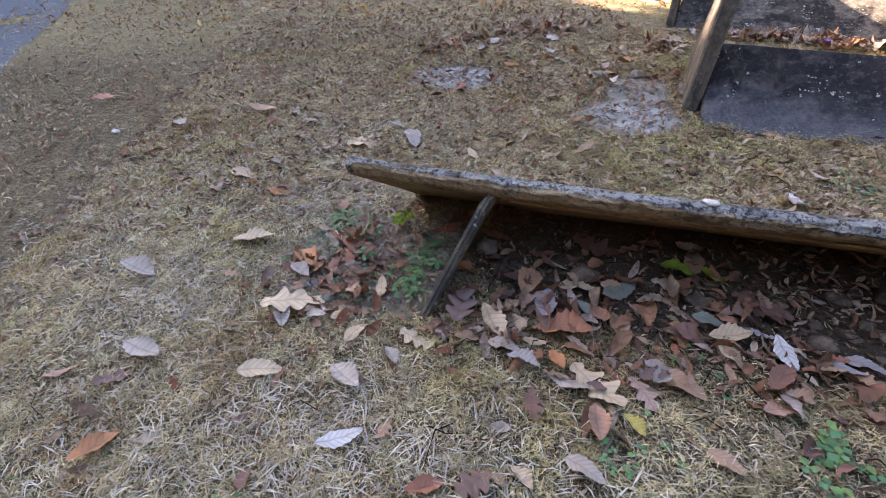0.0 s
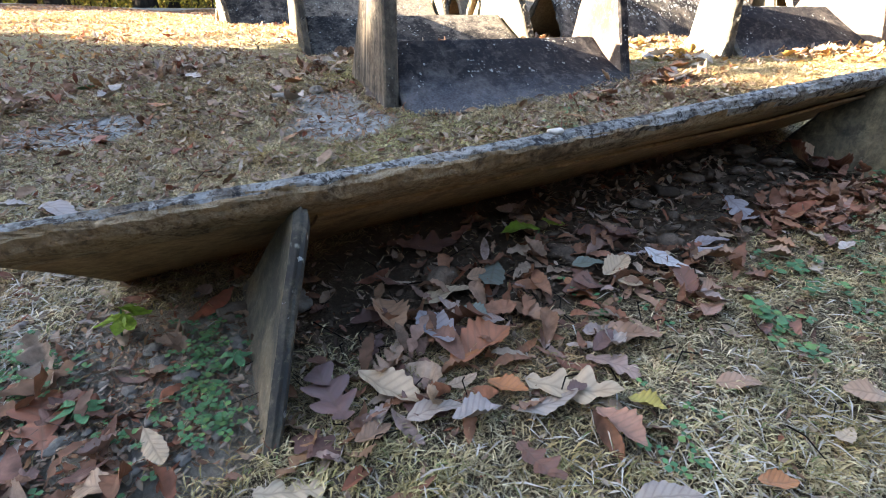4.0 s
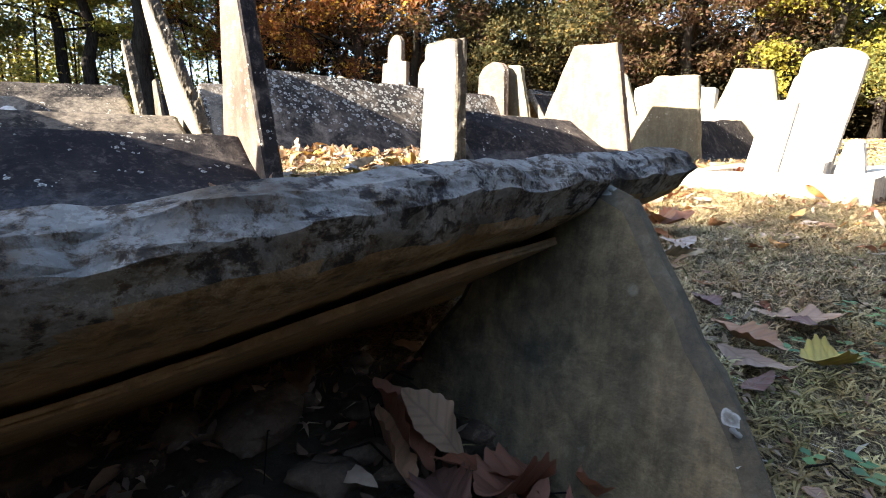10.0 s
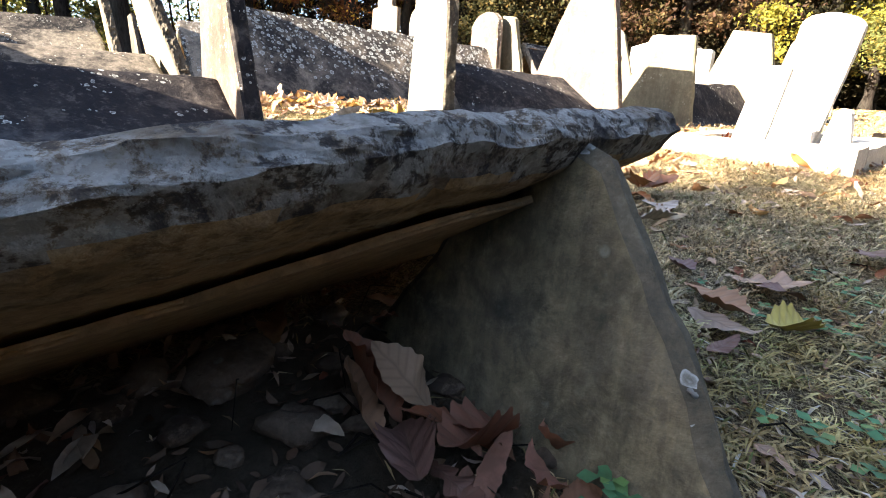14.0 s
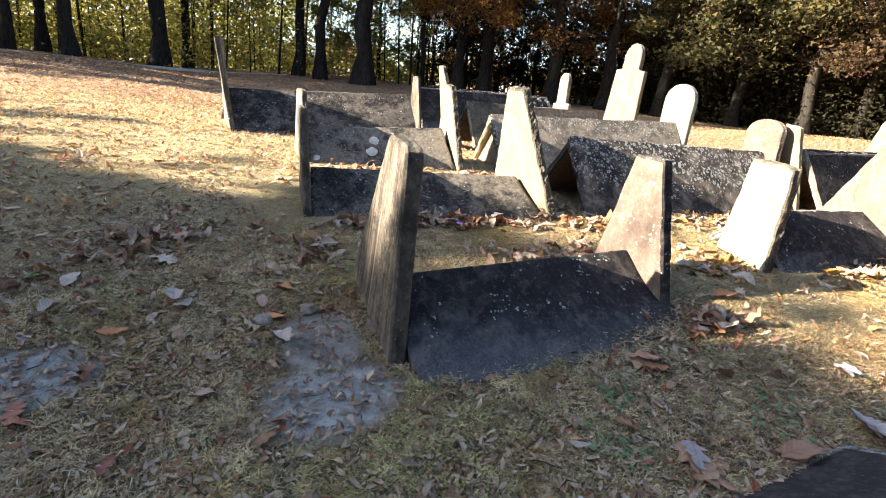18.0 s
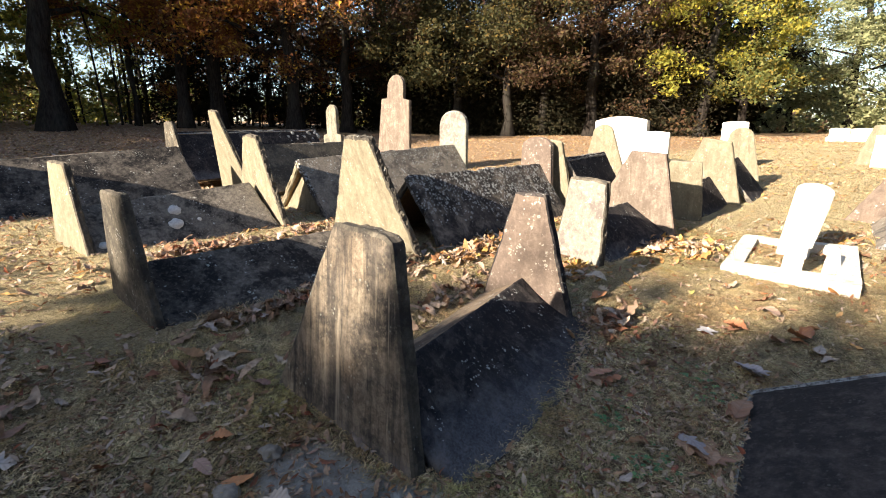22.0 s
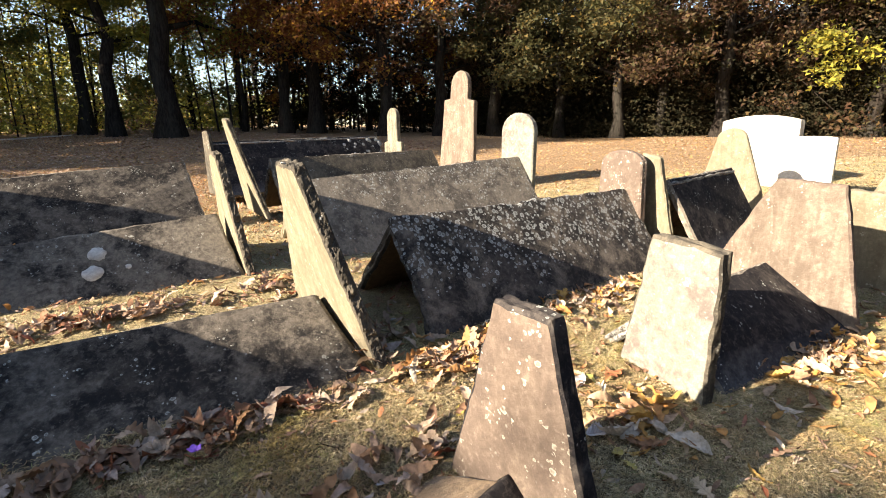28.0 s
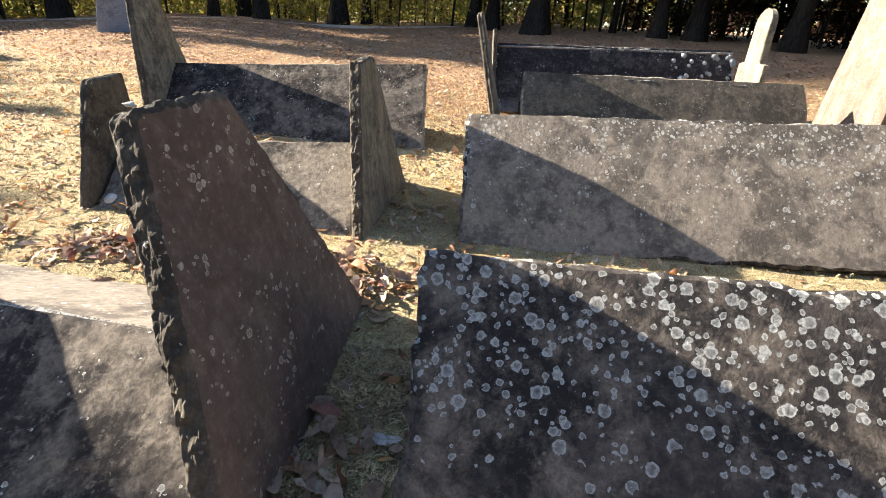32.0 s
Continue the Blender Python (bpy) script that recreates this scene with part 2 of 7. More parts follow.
MAT_EDGE_PALE = stone_material("crusted_gable_edge", (0.11, 0.096, 0.07), (0.16, 0.145, 0.11), (0.04, 0.041, 0.04), 0.52, 0.25, (0.42, 0.44, 0.44), lichen_scale=22.0, spots=0.6)
MAT_EDGE_BROWN = stone_material("rough_ochre_edge", (0.24, 0.165, 0.09), (0.33, 0.24, 0.14), (0.085, 0.063, 0.044), 0.42, 0.0, (0.36, 0.30, 0.215), crust=0.4)
MAT_BROWN = stone_material("dark_brown_stone", (0.108, 0.094, 0.074), (0.165, 0.148, 0.116), (0.038, 0.035, 0.031), 0.45, 0.05, streaks=0.45, lichen_scale=40.0)
MAT_WHITE = stone_material("white_marble", (0.53, 0.51, 0.475), (0.65, 0.635, 0.60), (0.36, 0.34, 0.31), 0.16, 0.0, spots=0.1)
MAT_TAN = stone_material("pinkish_tan_sandstone", (0.175, 0.142, 0.113), (0.245, 0.21, 0.172), (0.085, 0.065, 0.053), 0.46, 0.2, (0.36, 0.33, 0.28), streaks=0.6, lichen_scale=30.0, blotch=0.6)
MAT_GABLE_LOW = stone_material("ochre_grey_gable_stone", (0.25, 0.195, 0.12), (0.32, 0.275, 0.20), (0.085, 0.082, 0.068), 0.46, 0.0, streaks=0.4, spots=0.3, cloud=0.2, blotch=0.75)
MAT_PALE = stone_material("pale_worn_stone", (0.18, 0.186, 0.157), (0.265, 0.28, 0.245), (0.10, 0.078, 0.074), 0.42, 0.25, (0.33, 0.345, 0.32), streaks=0.2, cloud=0.0, blotch=0.75)
MAT_CONCRETE = stone_material("pale_concrete", (0.46, 0.43, 0.37), (0.58, 0.56, 0.50), (0.32, 0.29, 0.25), 0.22)
MAT_BLUEGREY = stone_material("blue_grey_granite", (0.22, 0.24, 0.27), (0.30, 0.32, 0.35), (0.12, 0.13, 0.15), 0.3)
MAT_LICHEN = stone_material("grey_lichen_crust", (0.30, 0.315, 0.305), (0.38, 0.395, 0.385), (0.17, 0.18, 0.175), 0.4)
MAT_HOLLOW_STONE = stone_material("brown_hollow_stone", (0.155, 0.115, 0.085), (0.22, 0.17, 0.13), (0.05, 0.037, 0.028), 0.45)
MAT_COBBLE = stone_material("field_stone", (0.20, 0.18, 0.155), (0.28, 0.26, 0.225), (0.11, 0.10, 0.09), 0.4)


SOIL = [  # x, y, half lengths, colour
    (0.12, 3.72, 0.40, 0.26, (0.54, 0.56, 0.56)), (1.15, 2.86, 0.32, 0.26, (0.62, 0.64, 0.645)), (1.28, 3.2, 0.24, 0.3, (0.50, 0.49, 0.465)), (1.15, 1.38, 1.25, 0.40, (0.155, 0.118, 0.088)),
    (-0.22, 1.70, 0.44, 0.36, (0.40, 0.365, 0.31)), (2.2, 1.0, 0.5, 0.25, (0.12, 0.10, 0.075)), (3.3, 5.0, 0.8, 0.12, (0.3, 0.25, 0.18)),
]


def ground_material():
    m, nt, p = mat("dry_grass_ground")
    tc = nt.nodes.new("ShaderNodeTexCoord")
    co = tc.outputs["Object"]
    big = noise_tex(nt, co, 0.55, 5, 0.6)
    mid = noise_tex(nt, co, 4.0, 8, 0.7)
    fine = noise_tex(nt, co, 60.0, 8, 0.75)
    straw = noise_tex(nt, co, 220.0, 4, 0.7)
    # Dark base colour stands in for shade between the grass blades.
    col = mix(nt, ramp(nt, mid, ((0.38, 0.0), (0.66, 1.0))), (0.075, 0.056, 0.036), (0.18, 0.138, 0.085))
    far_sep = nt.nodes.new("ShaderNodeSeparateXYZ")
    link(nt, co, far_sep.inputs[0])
    # Paler past the first graves: sunlight put into the ground's colour.
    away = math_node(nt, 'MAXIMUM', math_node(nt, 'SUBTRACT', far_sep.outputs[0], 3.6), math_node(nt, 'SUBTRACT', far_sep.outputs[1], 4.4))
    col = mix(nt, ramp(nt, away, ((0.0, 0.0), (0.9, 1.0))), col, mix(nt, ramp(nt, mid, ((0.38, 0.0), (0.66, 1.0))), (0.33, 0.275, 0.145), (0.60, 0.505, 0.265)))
    col = mix(nt, ramp(nt, big, ((0.5, 0.0), (0.72, 0.4))), col, (0.10, 0.10, 0.055))
    col = mix(nt, ramp(nt, fine, ((0.44, 0.0), (0.60, 0.75))), col, (0.08, 0.06, 0.04))
    col = mix(nt, ramp(nt, straw, ((0.52, 0.0), (0.62, 0.75))), col, (0.52, 0.43, 0.27))
    # matted straw: pale fibres lying two ways
    for way in ((330.0, 34.0, 30.0), (38.0, 300.0, 30.0), (210.0, 150.0, 30.0)):
        wide = nt.nodes.new("ShaderNodeVectorMath")
        wide.operation = 'MULTIPLY'
        link(nt, co, wide.inputs[0])
        wide.inputs[1].default_value = way
        fibre = noise_tex(nt, wide.outputs[0], 1.0, 3, 0.6, 0.8)
        col = mix(nt, ramp(nt, fibre, ((0.57, 0.0), (0.64, 0.7))), col, (0.52, 0.43, 0.29))
        col = mix(nt, ramp(nt, fibre, ((0.34, 0.6), (0.42, 0.0))), col, (0.055, 0.042, 0.03))
    # bare pale soil by the stones; brown soil in the open grave's hollow, its colour darkened for shade
    def spot(x, y, rx, ry, soft):
        mp = nt.nodes.new("ShaderNodeMapping")
        mp.vector_type = 'TEXTURE'
        mp.inputs["Location"].default_value = (x, y, 0)
        mp.inputs["Rotation"].default_value = (0, 0, radians(-19))
        mp.inputs["Scale"].default_value = (rx, ry, 1000)
        link(nt, co, mp.inputs[0])
        ln = nt.nodes.new("ShaderNodeVectorMath")
        ln.operation = 'LENGTH'
        link(nt, mp.outputs[0], ln.inputs[0])
        d = math_node(nt, 'ADD', ln.outputs["Value"], math_node(nt, 'MULTIPLY', math_node(nt, 'SUBTRACT', mid, 0.5), 1.3))
        return ramp(nt, d, ((1.0 - soft, 1.0), (1.0, 0.0)))
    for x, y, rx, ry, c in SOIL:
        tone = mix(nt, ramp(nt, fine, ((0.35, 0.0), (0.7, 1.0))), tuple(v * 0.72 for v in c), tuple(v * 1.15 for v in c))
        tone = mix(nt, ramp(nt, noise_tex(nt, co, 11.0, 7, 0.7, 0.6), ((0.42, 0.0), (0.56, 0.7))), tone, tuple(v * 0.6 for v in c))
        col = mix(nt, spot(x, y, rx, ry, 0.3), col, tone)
    # brown litter far from the graves, under the trees
    sep = nt.nodes.new("ShaderNodeSeparateXYZ")
    link(nt, co, sep.inputs[0])
    woods = math_node(nt, 'ADD', math_node(nt, 'MULTIPLY', sep.outputs[0], 0.045), math_node(nt, 'MULTIPLY', sep.outputs[1], 0.05))
    col = mix(nt, ramp(nt, math_node(nt, 'ADD', woods, math_node(nt, 'MULTIPLY', mid, 0.5)), ((0.95, 0.0), (1.3, 0.8))), col, (0.25, 0.16, 0.10))
    link(nt, col, p.inputs["Base Color"])
    p.inputs["Roughness"].default_value = 0.95
    p.inputs["Specular IOR Level"].default_value = 0.1
    bump(nt, p, math_node(nt, 'ADD', fine, math_node(nt, 'MULTIPLY', straw, 0.6)), 1.0, 0.03)
    return m


def flat_varied(name, stops, rough=0.8, scale=30.0, island=True, trans=0.0, patch=None, gloss=0.2):
    """One colour a piece, out of stops, with a fine mottle."""
    m, nt, p = mat(name)
    src = nt.nodes.new("ShaderNodeNewGeometry").outputs["Random Per Island"] if island else nt.nodes.new("ShaderNodeObjectInfo").outputs["Random"]
    col = ramp(nt, src, stops)
    tc = nt.nodes.new("ShaderNodeTexCoord")
    n = noise_tex(nt, tc.outputs["Object"], scale, 5, 0.65)
    col = mix(nt, ramp(nt, n, ((0.35, 0.55), (0.65, 0.0))), col, (0.05, 0.035, 0.02))
    if patch:
        for size, tone, lo in patch:
            w = noise_tex(nt, tc.outputs["Object"], size, 4, 0.6)
            col = mix(nt, ramp(nt, w, ((lo, 0.0), (lo + 0.14, 0.75))), col, mix(nt, 1.0, col, tone, 'MULTIPLY'))
    link(nt, col, p.inputs["Base Color"])
    p.inputs["Roughness"].default_value = rough
    p.inputs["Specular IOR Level"].default_value = gloss
    if trans:
        out = nt.nodes["Material Output"]
        tr = nt.nodes.new("ShaderNodeBsdfTranslucent")
        link(nt, col, tr.inputs[0])
        mx = nt.nodes.new("ShaderNodeMixShader")
        mx.inputs[0].default_value = trans
        link(nt, p.outputs[0], mx.inputs[1])
        link(nt, tr.outputs[0], mx.inputs[2])
        link(nt, mx.outputs[0], out.inputs[0])
    return m


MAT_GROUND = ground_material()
LEAF_STOPS = ((0.0, (0.28, 0.15, 0.085)), (0.14, (0.52, 0.40, 0.30)), (0.3, (0.15, 0.072, 0.042)), (0.45, (0.56, 0.46, 0.36)), (0.6, (0.30, 0.17, 0.105)),
              (0.70, (0.27, 0.075, 0.04)), (0.78, (0.48, 0.40, 0.35)), (0.9, (0.36, 0.20, 0.10)), (1.0, (0.18, 0.10, 0.07)))
# Orange and pale leaf tones for the open field, brightened to stand in for sunlight.
SUNLIT_FAR_STOPS = ((0.0, (0.54, 0.27, 0.11)), (0.2, (0.68, 0.43, 0.16)), (0.38, (0.62, 0.50, 0.37)), (0.5, (0.42, 0.22, 0.12)), (0.64, (0.74, 0.66, 0.55)), (0.70, (0.62, 0.30, 0.08)), (0.88, (0.52, 0.36, 0.24)), (1.0, (0.66, 0.47, 0.18)))
# Gold and orange drift tones, lightened in colour for the sunlit side.
SUNLIT_DRIFT_STOPS = ((0.0, (0.40, 0.18, 0.06)), (0.15, (0.60, 0.38, 0.11)), (0.3, (0.27, 0.13, 0.07)), (0.44, (0.62, 0.52, 0.41)), (0.58, (0.34, 0.18, 0.10)), (0.7, (0.56, 0.44, 0.31)), (0.82, (0.50, 0.23, 0.06)), (0.92, (0.66, 0.60, 0.52)), (1.0, (0.46, 0.32, 0.19)))
MAT_LEAF_SUNLIT_DRIFT = flat_varied("sunlit_drift_leaf", SUNLIT_DRIFT_STOPS, 0.7, 25.0, True, 0.2)
MAT_LEAF_SUNLIT_FAR = flat_varied("sun_brightened_leaf", SUNLIT_FAR_STOPS, 0.7, 25.0, True, 0.2)
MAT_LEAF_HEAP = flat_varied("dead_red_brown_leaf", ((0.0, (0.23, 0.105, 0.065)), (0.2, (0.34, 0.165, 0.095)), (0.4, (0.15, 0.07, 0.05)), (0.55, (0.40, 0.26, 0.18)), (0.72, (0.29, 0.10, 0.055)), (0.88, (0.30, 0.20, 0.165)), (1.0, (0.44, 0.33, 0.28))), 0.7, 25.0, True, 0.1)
MAT_LEAF_CHIP = flat_varied("strewn_leaf_chip", ((0.0, (0.48, 0.20, 0.085)), (0.18, (0.33, 0.16, 0.10)), (0.34, (0.62, 0.36, 0.13)), (0.48, (0.58, 0.46, 0.38)), (0.6, (0.40, 0.19, 0.11)), (0.76, (0.66, 0.57, 0.49)), (0.88, (0.26, 0.12, 0.075)), (1.0, (0.55, 0.28, 0.10))), 0.7, 25.0, True, 0.2)
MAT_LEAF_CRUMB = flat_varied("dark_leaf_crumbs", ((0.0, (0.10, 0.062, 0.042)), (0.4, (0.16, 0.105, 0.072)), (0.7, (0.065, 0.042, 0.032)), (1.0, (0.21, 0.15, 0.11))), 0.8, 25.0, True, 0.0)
MAT_LEAF_PINK = flat_varied("pink_brown_leaf_litter", ((0.0, (0.34, 0.19, 0.14)), (0.3, (0.50, 0.34, 0.27)), (0.5, (0.24, 0.12, 0.08)), (0.7, (0.60, 0.47, 0.40)), (0.85, (0.46, 0.22, 0.10)), (1.0, (0.40, 0.26, 0.20))), 0.75, 25.0, True, 0.15)
MAT_LEAF = flat_varied("fallen_oak_leaf", LEAF_STOPS, 0.7, 25.0, True, 0.15)


def leaf_material(name, stops, trans=0.12):
    """A single fallen leaf: one tone a leaf, blotches, a pale midrib and side veins along the leaf's own length."""
    m, nt, p = mat(name)
    info = nt.nodes.new("ShaderNodeObjectInfo")
    col = ramp(nt, info.outputs["Random"], stops)
    tc = nt.nodes.new("ShaderNodeTexCoord")
    co = tc.outputs["Object"]
    blot = noise_tex(nt, shifted(nt), 22.0, 6, 0.7)
    col = mix(nt, ramp(nt, blot, ((0.35, 0.0), (0.7, 0.6))), col, mix(nt, 0.45, col, (0.07, 0.045, 0.03)))
    sep = nt.nodes.new("ShaderNodeSeparateXYZ")
    link(nt, co, sep.inputs[0])
    across = math_node(nt, 'ABSOLUTE', sep.outputs[1], 0.0)
    rib = ramp(nt, across, ((0.0, 0.55), (0.0022, 0.0)))
    wave = math_node(nt, 'PINGPONG', math_node(nt, 'SUBTRACT', sep.outputs[0], math_node(nt, 'MULTIPLY', across, 0.9)), 0.0075)
    vein = ramp(nt, wave, ((0.0, 0.35), (0.0011, 0.0)))
    lines = math_node(nt, 'MAXIMUM', rib, vein)
    col = mix(nt, math_node(nt, 'MULTIPLY', lines, 1.3), col, mix(nt, 0.6, col, (0.10, 0.065, 0.04)))
    link(nt, col, p.inputs["Base Color"])
    p.inputs["Roughness"].default_value = 0.62
    bump(nt, p, math_node(nt, 'ADD', blot, math_node(nt, 'MULTIPLY', lines, -0.6)), 0.5, 0.003)
    return m


MAT_LEAF_ONE = leaf_material("fallen_leaf_single", ((0.0, (0.30, 0.165, 0.095)), (0.12, (0.38, 0.24, 0.155)), (0.24, (0.24, 0.105, 0.06)), (0.38, (0.42, 0.29, 0.19)), (0.5, (0.33, 0.18, 0.10)), (0.6, (0.16, 0.075, 0.05)),
                                                   (0.7, (0.36, 0.27, 0.23)), (0.8, (0.33, 0.13, 0.06)), (0.9, (0.35, 0.175, 0.085)), (1.0, (0.34, 0.23, 0.165))))
MAT_LEAF_SLATE = leaf_material("grey_green_leaf_back", ((0.0, (0.115, 0.13, 0.115)), (1.0, (0.16, 0.185, 0.15))))
MAT_LEAF_MAUVE = leaf_material("lavender_leaf_back", ((0.0, (0.27, 0.24, 0.25)), (1.0, (0.36, 0.33, 0.34))))
MAT_LEAF_PALE = leaf_material("pale_leaf_back", ((0.0, (0.33, 0.27, 0.225)), (0.5, (0.40, 0.34, 0.29)), (1.0, (0.31, 0.26, 0.24))))
MAT_LEAF_RED = leaf_material("red_oak_leaf", ((0.0, (0.24, 0.075, 0.042)), (0.5, (0.33, 0.125, 0.06)), (1.0, (0.20, 0.08, 0.048))))
MAT_LEAF_TAN = leaf_material("tan_oak_leaf", ((0.0, (0.46, 0.33, 0.21)), (1.0, (0.52, 0.40, 0.27))))
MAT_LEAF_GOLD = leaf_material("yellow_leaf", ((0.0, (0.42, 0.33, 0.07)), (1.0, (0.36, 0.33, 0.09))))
MAT_LEAF_DARK = leaf_material("dark_brown_leaf", ((0.0, (0.115, 0.055, 0.045)), (0.5, (0.17, 0.075, 0.048)), (1.0, (0.13, 0.075, 0.07))))
MAT_LEAF_ORANGE = leaf_material("orange_brown_leaf", ((0.0, (0.38, 0.135, 0.045)), (0.5, (0.42, 0.19, 0.075)), (1.0, (0.30, 0.10, 0.04))))
MAT_LEAF_WHITE = leaf_material("silvery_leaf_back", ((0.0, (0.46, 0.43, 0.43)), (1.0, (0.55, 0.53, 0.52))))
MAT_LEAF_GREEN = leaf_material("green_leaf", ((0.0, (0.06, 0.14, 0.05)), (1.0, (0.09, 0.19, 0.06))))
# The fine dark patches stand in for shadow between the tufts.
MAT_GRASS = flat_varied("dry_grass_blade", ((0.0, (0.50, 0.39, 0.22)), (0.25, (0.69, 0.56, 0.335)), (0.45, (0.22, 0.16, 0.09)), (0.6, (0.82, 0.71, 0.46)), (0.78, (0.60, 0.46, 0.24)), (0.90, (0.38, 0.33, 0.15)), (1.0, (0.19, 0.26, 0.10))), 0.8, 8.0, patch=((1.3, (0.80, 0.90, 0.60), 0.50), (2.7, (0.78, 0.62, 0.52), 0.48), (0.8, (1.2, 1.15, 1.1), 0.52), (16.0, (0.46, 0.44, 0.40), 0.52), (34.0, (0.44, 0.42, 0.38), 0.52), (70.0, (0.52, 0.50, 0.46), 0.53), (9.0, (1.45, 1.42, 1.4), 0.5), (45.0, (1.4, 1.38, 1.35), 0.55)))
MAT_STRAW = flat_varied("bleached_straw", ((0.0, (0.50, 0.44, 0.36)), (0.5, (0.64, 0.59, 0.51)), (1.0, (0.38, 0.32, 0.25))), 0.8, 8.0)
MAT_SEEDLING = flat_varied("bright_seedling_leaf", ((0.0, (0.22, 0.36, 0.05)), (1.0, (0.32, 0.46, 0.06))), 0.5, 30.0, False, 0.3)
MAT_CLOVER = flat_varied("clover_leaf", ((0.0, (0.055, 0.17, 0.07)), (0.6, (0.085, 0.22, 0.10)), (1.0, (0.16, 0.29, 0.08))), 0.6, 30.0)


def bark_material(name, base, dark):
    m, nt, p = mat(name)
    co = shifted(nt, (1, 1, 0.22))
    n = noise_tex(nt, co, 14.0, 8, 0.7)
    b = noise_tex(nt, co, 2.0, 4, 0.6)
    col = mix(nt, ramp(nt, n, ((0.4, 0.0), (0.6, 1.0))), dark, base)
    col = mix(nt, ramp(nt, b, ((0.45, 0.0), (0.7, 0.4))), col, (0.05, 0.05, 0.042))
    link(nt, col, p.inputs["Base Color"])
    p.inputs["Roughness"].default_value = 0.95
    p.inputs["Specular IOR Level"].default_value = 0.08
    bump(nt, p, n, 0.9, 0.04)
    return m


# Grey-brown bark, coloured near black in place of shade among the trees.
MAT_BARK = bark_material("shade_toned_bark", (0.030, 0.025, 0.021), (0.010, 0.008, 0.007))
CROWNS = {}
CROWNS["orange"] = flat_varied("rust_orange_foliage", ((0.0, (0.20, 0.07, 0.026)), (0.35, (0.31, 0.115, 0.032)), (0.65, (0.14, 0.056, 0.027)), (0.82, (0.52, 0.26, 0.042)), (1.0, (0.70, 0.46, 0.055))), 0.7, 3.0, True, 0.45)
CROWNS["green"] = flat_varied("dull_green_foliage", ((0.0, (0.10, 0.135, 0.042)), (0.5, (0.18, 0.205, 0.06)), (0.85, (0.30, 0.26, 0.065)), (1.0, (0.46, 0.33, 0.075))), 0.7, 3.0, True, 0.5)
CROWNS["olive"] = flat_varied("olive_foliage", ((0.0, (0.040, 0.050, 0.020)), (0.5, (0.065, 0.070, 0.026)), (0.85, (0.11, 0.09, 0.030)), (1.0, (0.20, 0.135, 0.036))), 0.7, 3.0, True, 0.45)
CROWNS["yellow"] = flat_varied("yellow_green_foliage", ((0.0, (0.18, 0.20, 0.042)), (0.5, (0.31, 0.31, 0.05)), (1.0, (0.54, 0.43, 0.065))), 0.7, 3.0, True, 0.5)
CROWNS["brown"] = flat_varied("red_brown_foliage", ((0.0, (0.050, 0.028, 0.020)), (0.45, (0.092, 0.047, 0.028)), (0.7, (0.062, 0.058, 0.026)), (0.9, (0.145, 0.088, 0.034)), (1.0, (0.07, 0.07, 0.03))), 0.7, 3.0, True, 0.45)
# Near-black tones put the woods' inner shade into the foliage colour.
CROWNS["dark"] = flat_varied("shade_toned_evergreen_foliage", ((0.0, (0.005, 0.008, 0.005)), (0.6, (0.009, 0.013, 0.008)), (1.0, (0.018, 0.02, 0.010))), 0.8, 3.0, True, 0.0, gloss=0.02)
CROWNS["pine"] = flat_varied("pale_pine_foliage", ((0.0, (0.17, 0.21, 0.10)), (0.5, (0.27, 0.30, 0.15)), (1.0, (0.38, 0.39, 0.21))), 0.7, 3.0, True, 0.45)


# ---- mesh helpers ----
def part(name, bm, material, parent=None, label="", smooth=False, at=None):
    """One bmesh as one mesh object, under parent if given."""
    me = bpy.data.meshes.new(name)
    bm.to_mesh(me)
    bm.free()
    me.materials.append(material) if not isinstance(material, (list, tuple)) else [me.materials.append(x) for x in material]
    for poly in me.polygons:
        poly.use_smooth = smooth
    ob = new(name, me)
    if parent is not None:
        ob.parent = parent
    if at is not None:
        ob.location = at
    if label:
        ob["label"] = label
    return ob


def from_arrays(name, verts, faces, material, smooth=False):
    """A mesh object from numpy vertices and equal-sided faces."""
    me = bpy.data.meshes.new(name)
    n, k = faces.shape
    me.vertices.add(len(verts))
    me.vertices.foreach_set("co", np.asarray(verts, np.float32).ravel())
    me.loops.add(n * k)
    me.loops.foreach_set("vertex_index", faces.astype(np.int32).ravel())
    me.polygons.add(n)
    me.polygons.foreach_set("loop_start", np.arange(0, n * k, k, dtype=np.int32))
    me.update(calc_edges=True)
    me.materials.append(material)
    if smooth:
        me.polygons.foreach_set("use_smooth", np.ones(n, bool))
    return new(name, me)


# ---- ground ----
G0 = np.array((-0.1635, 0.1843, 0.129, -0.0083, -0.0145, -0.0019))


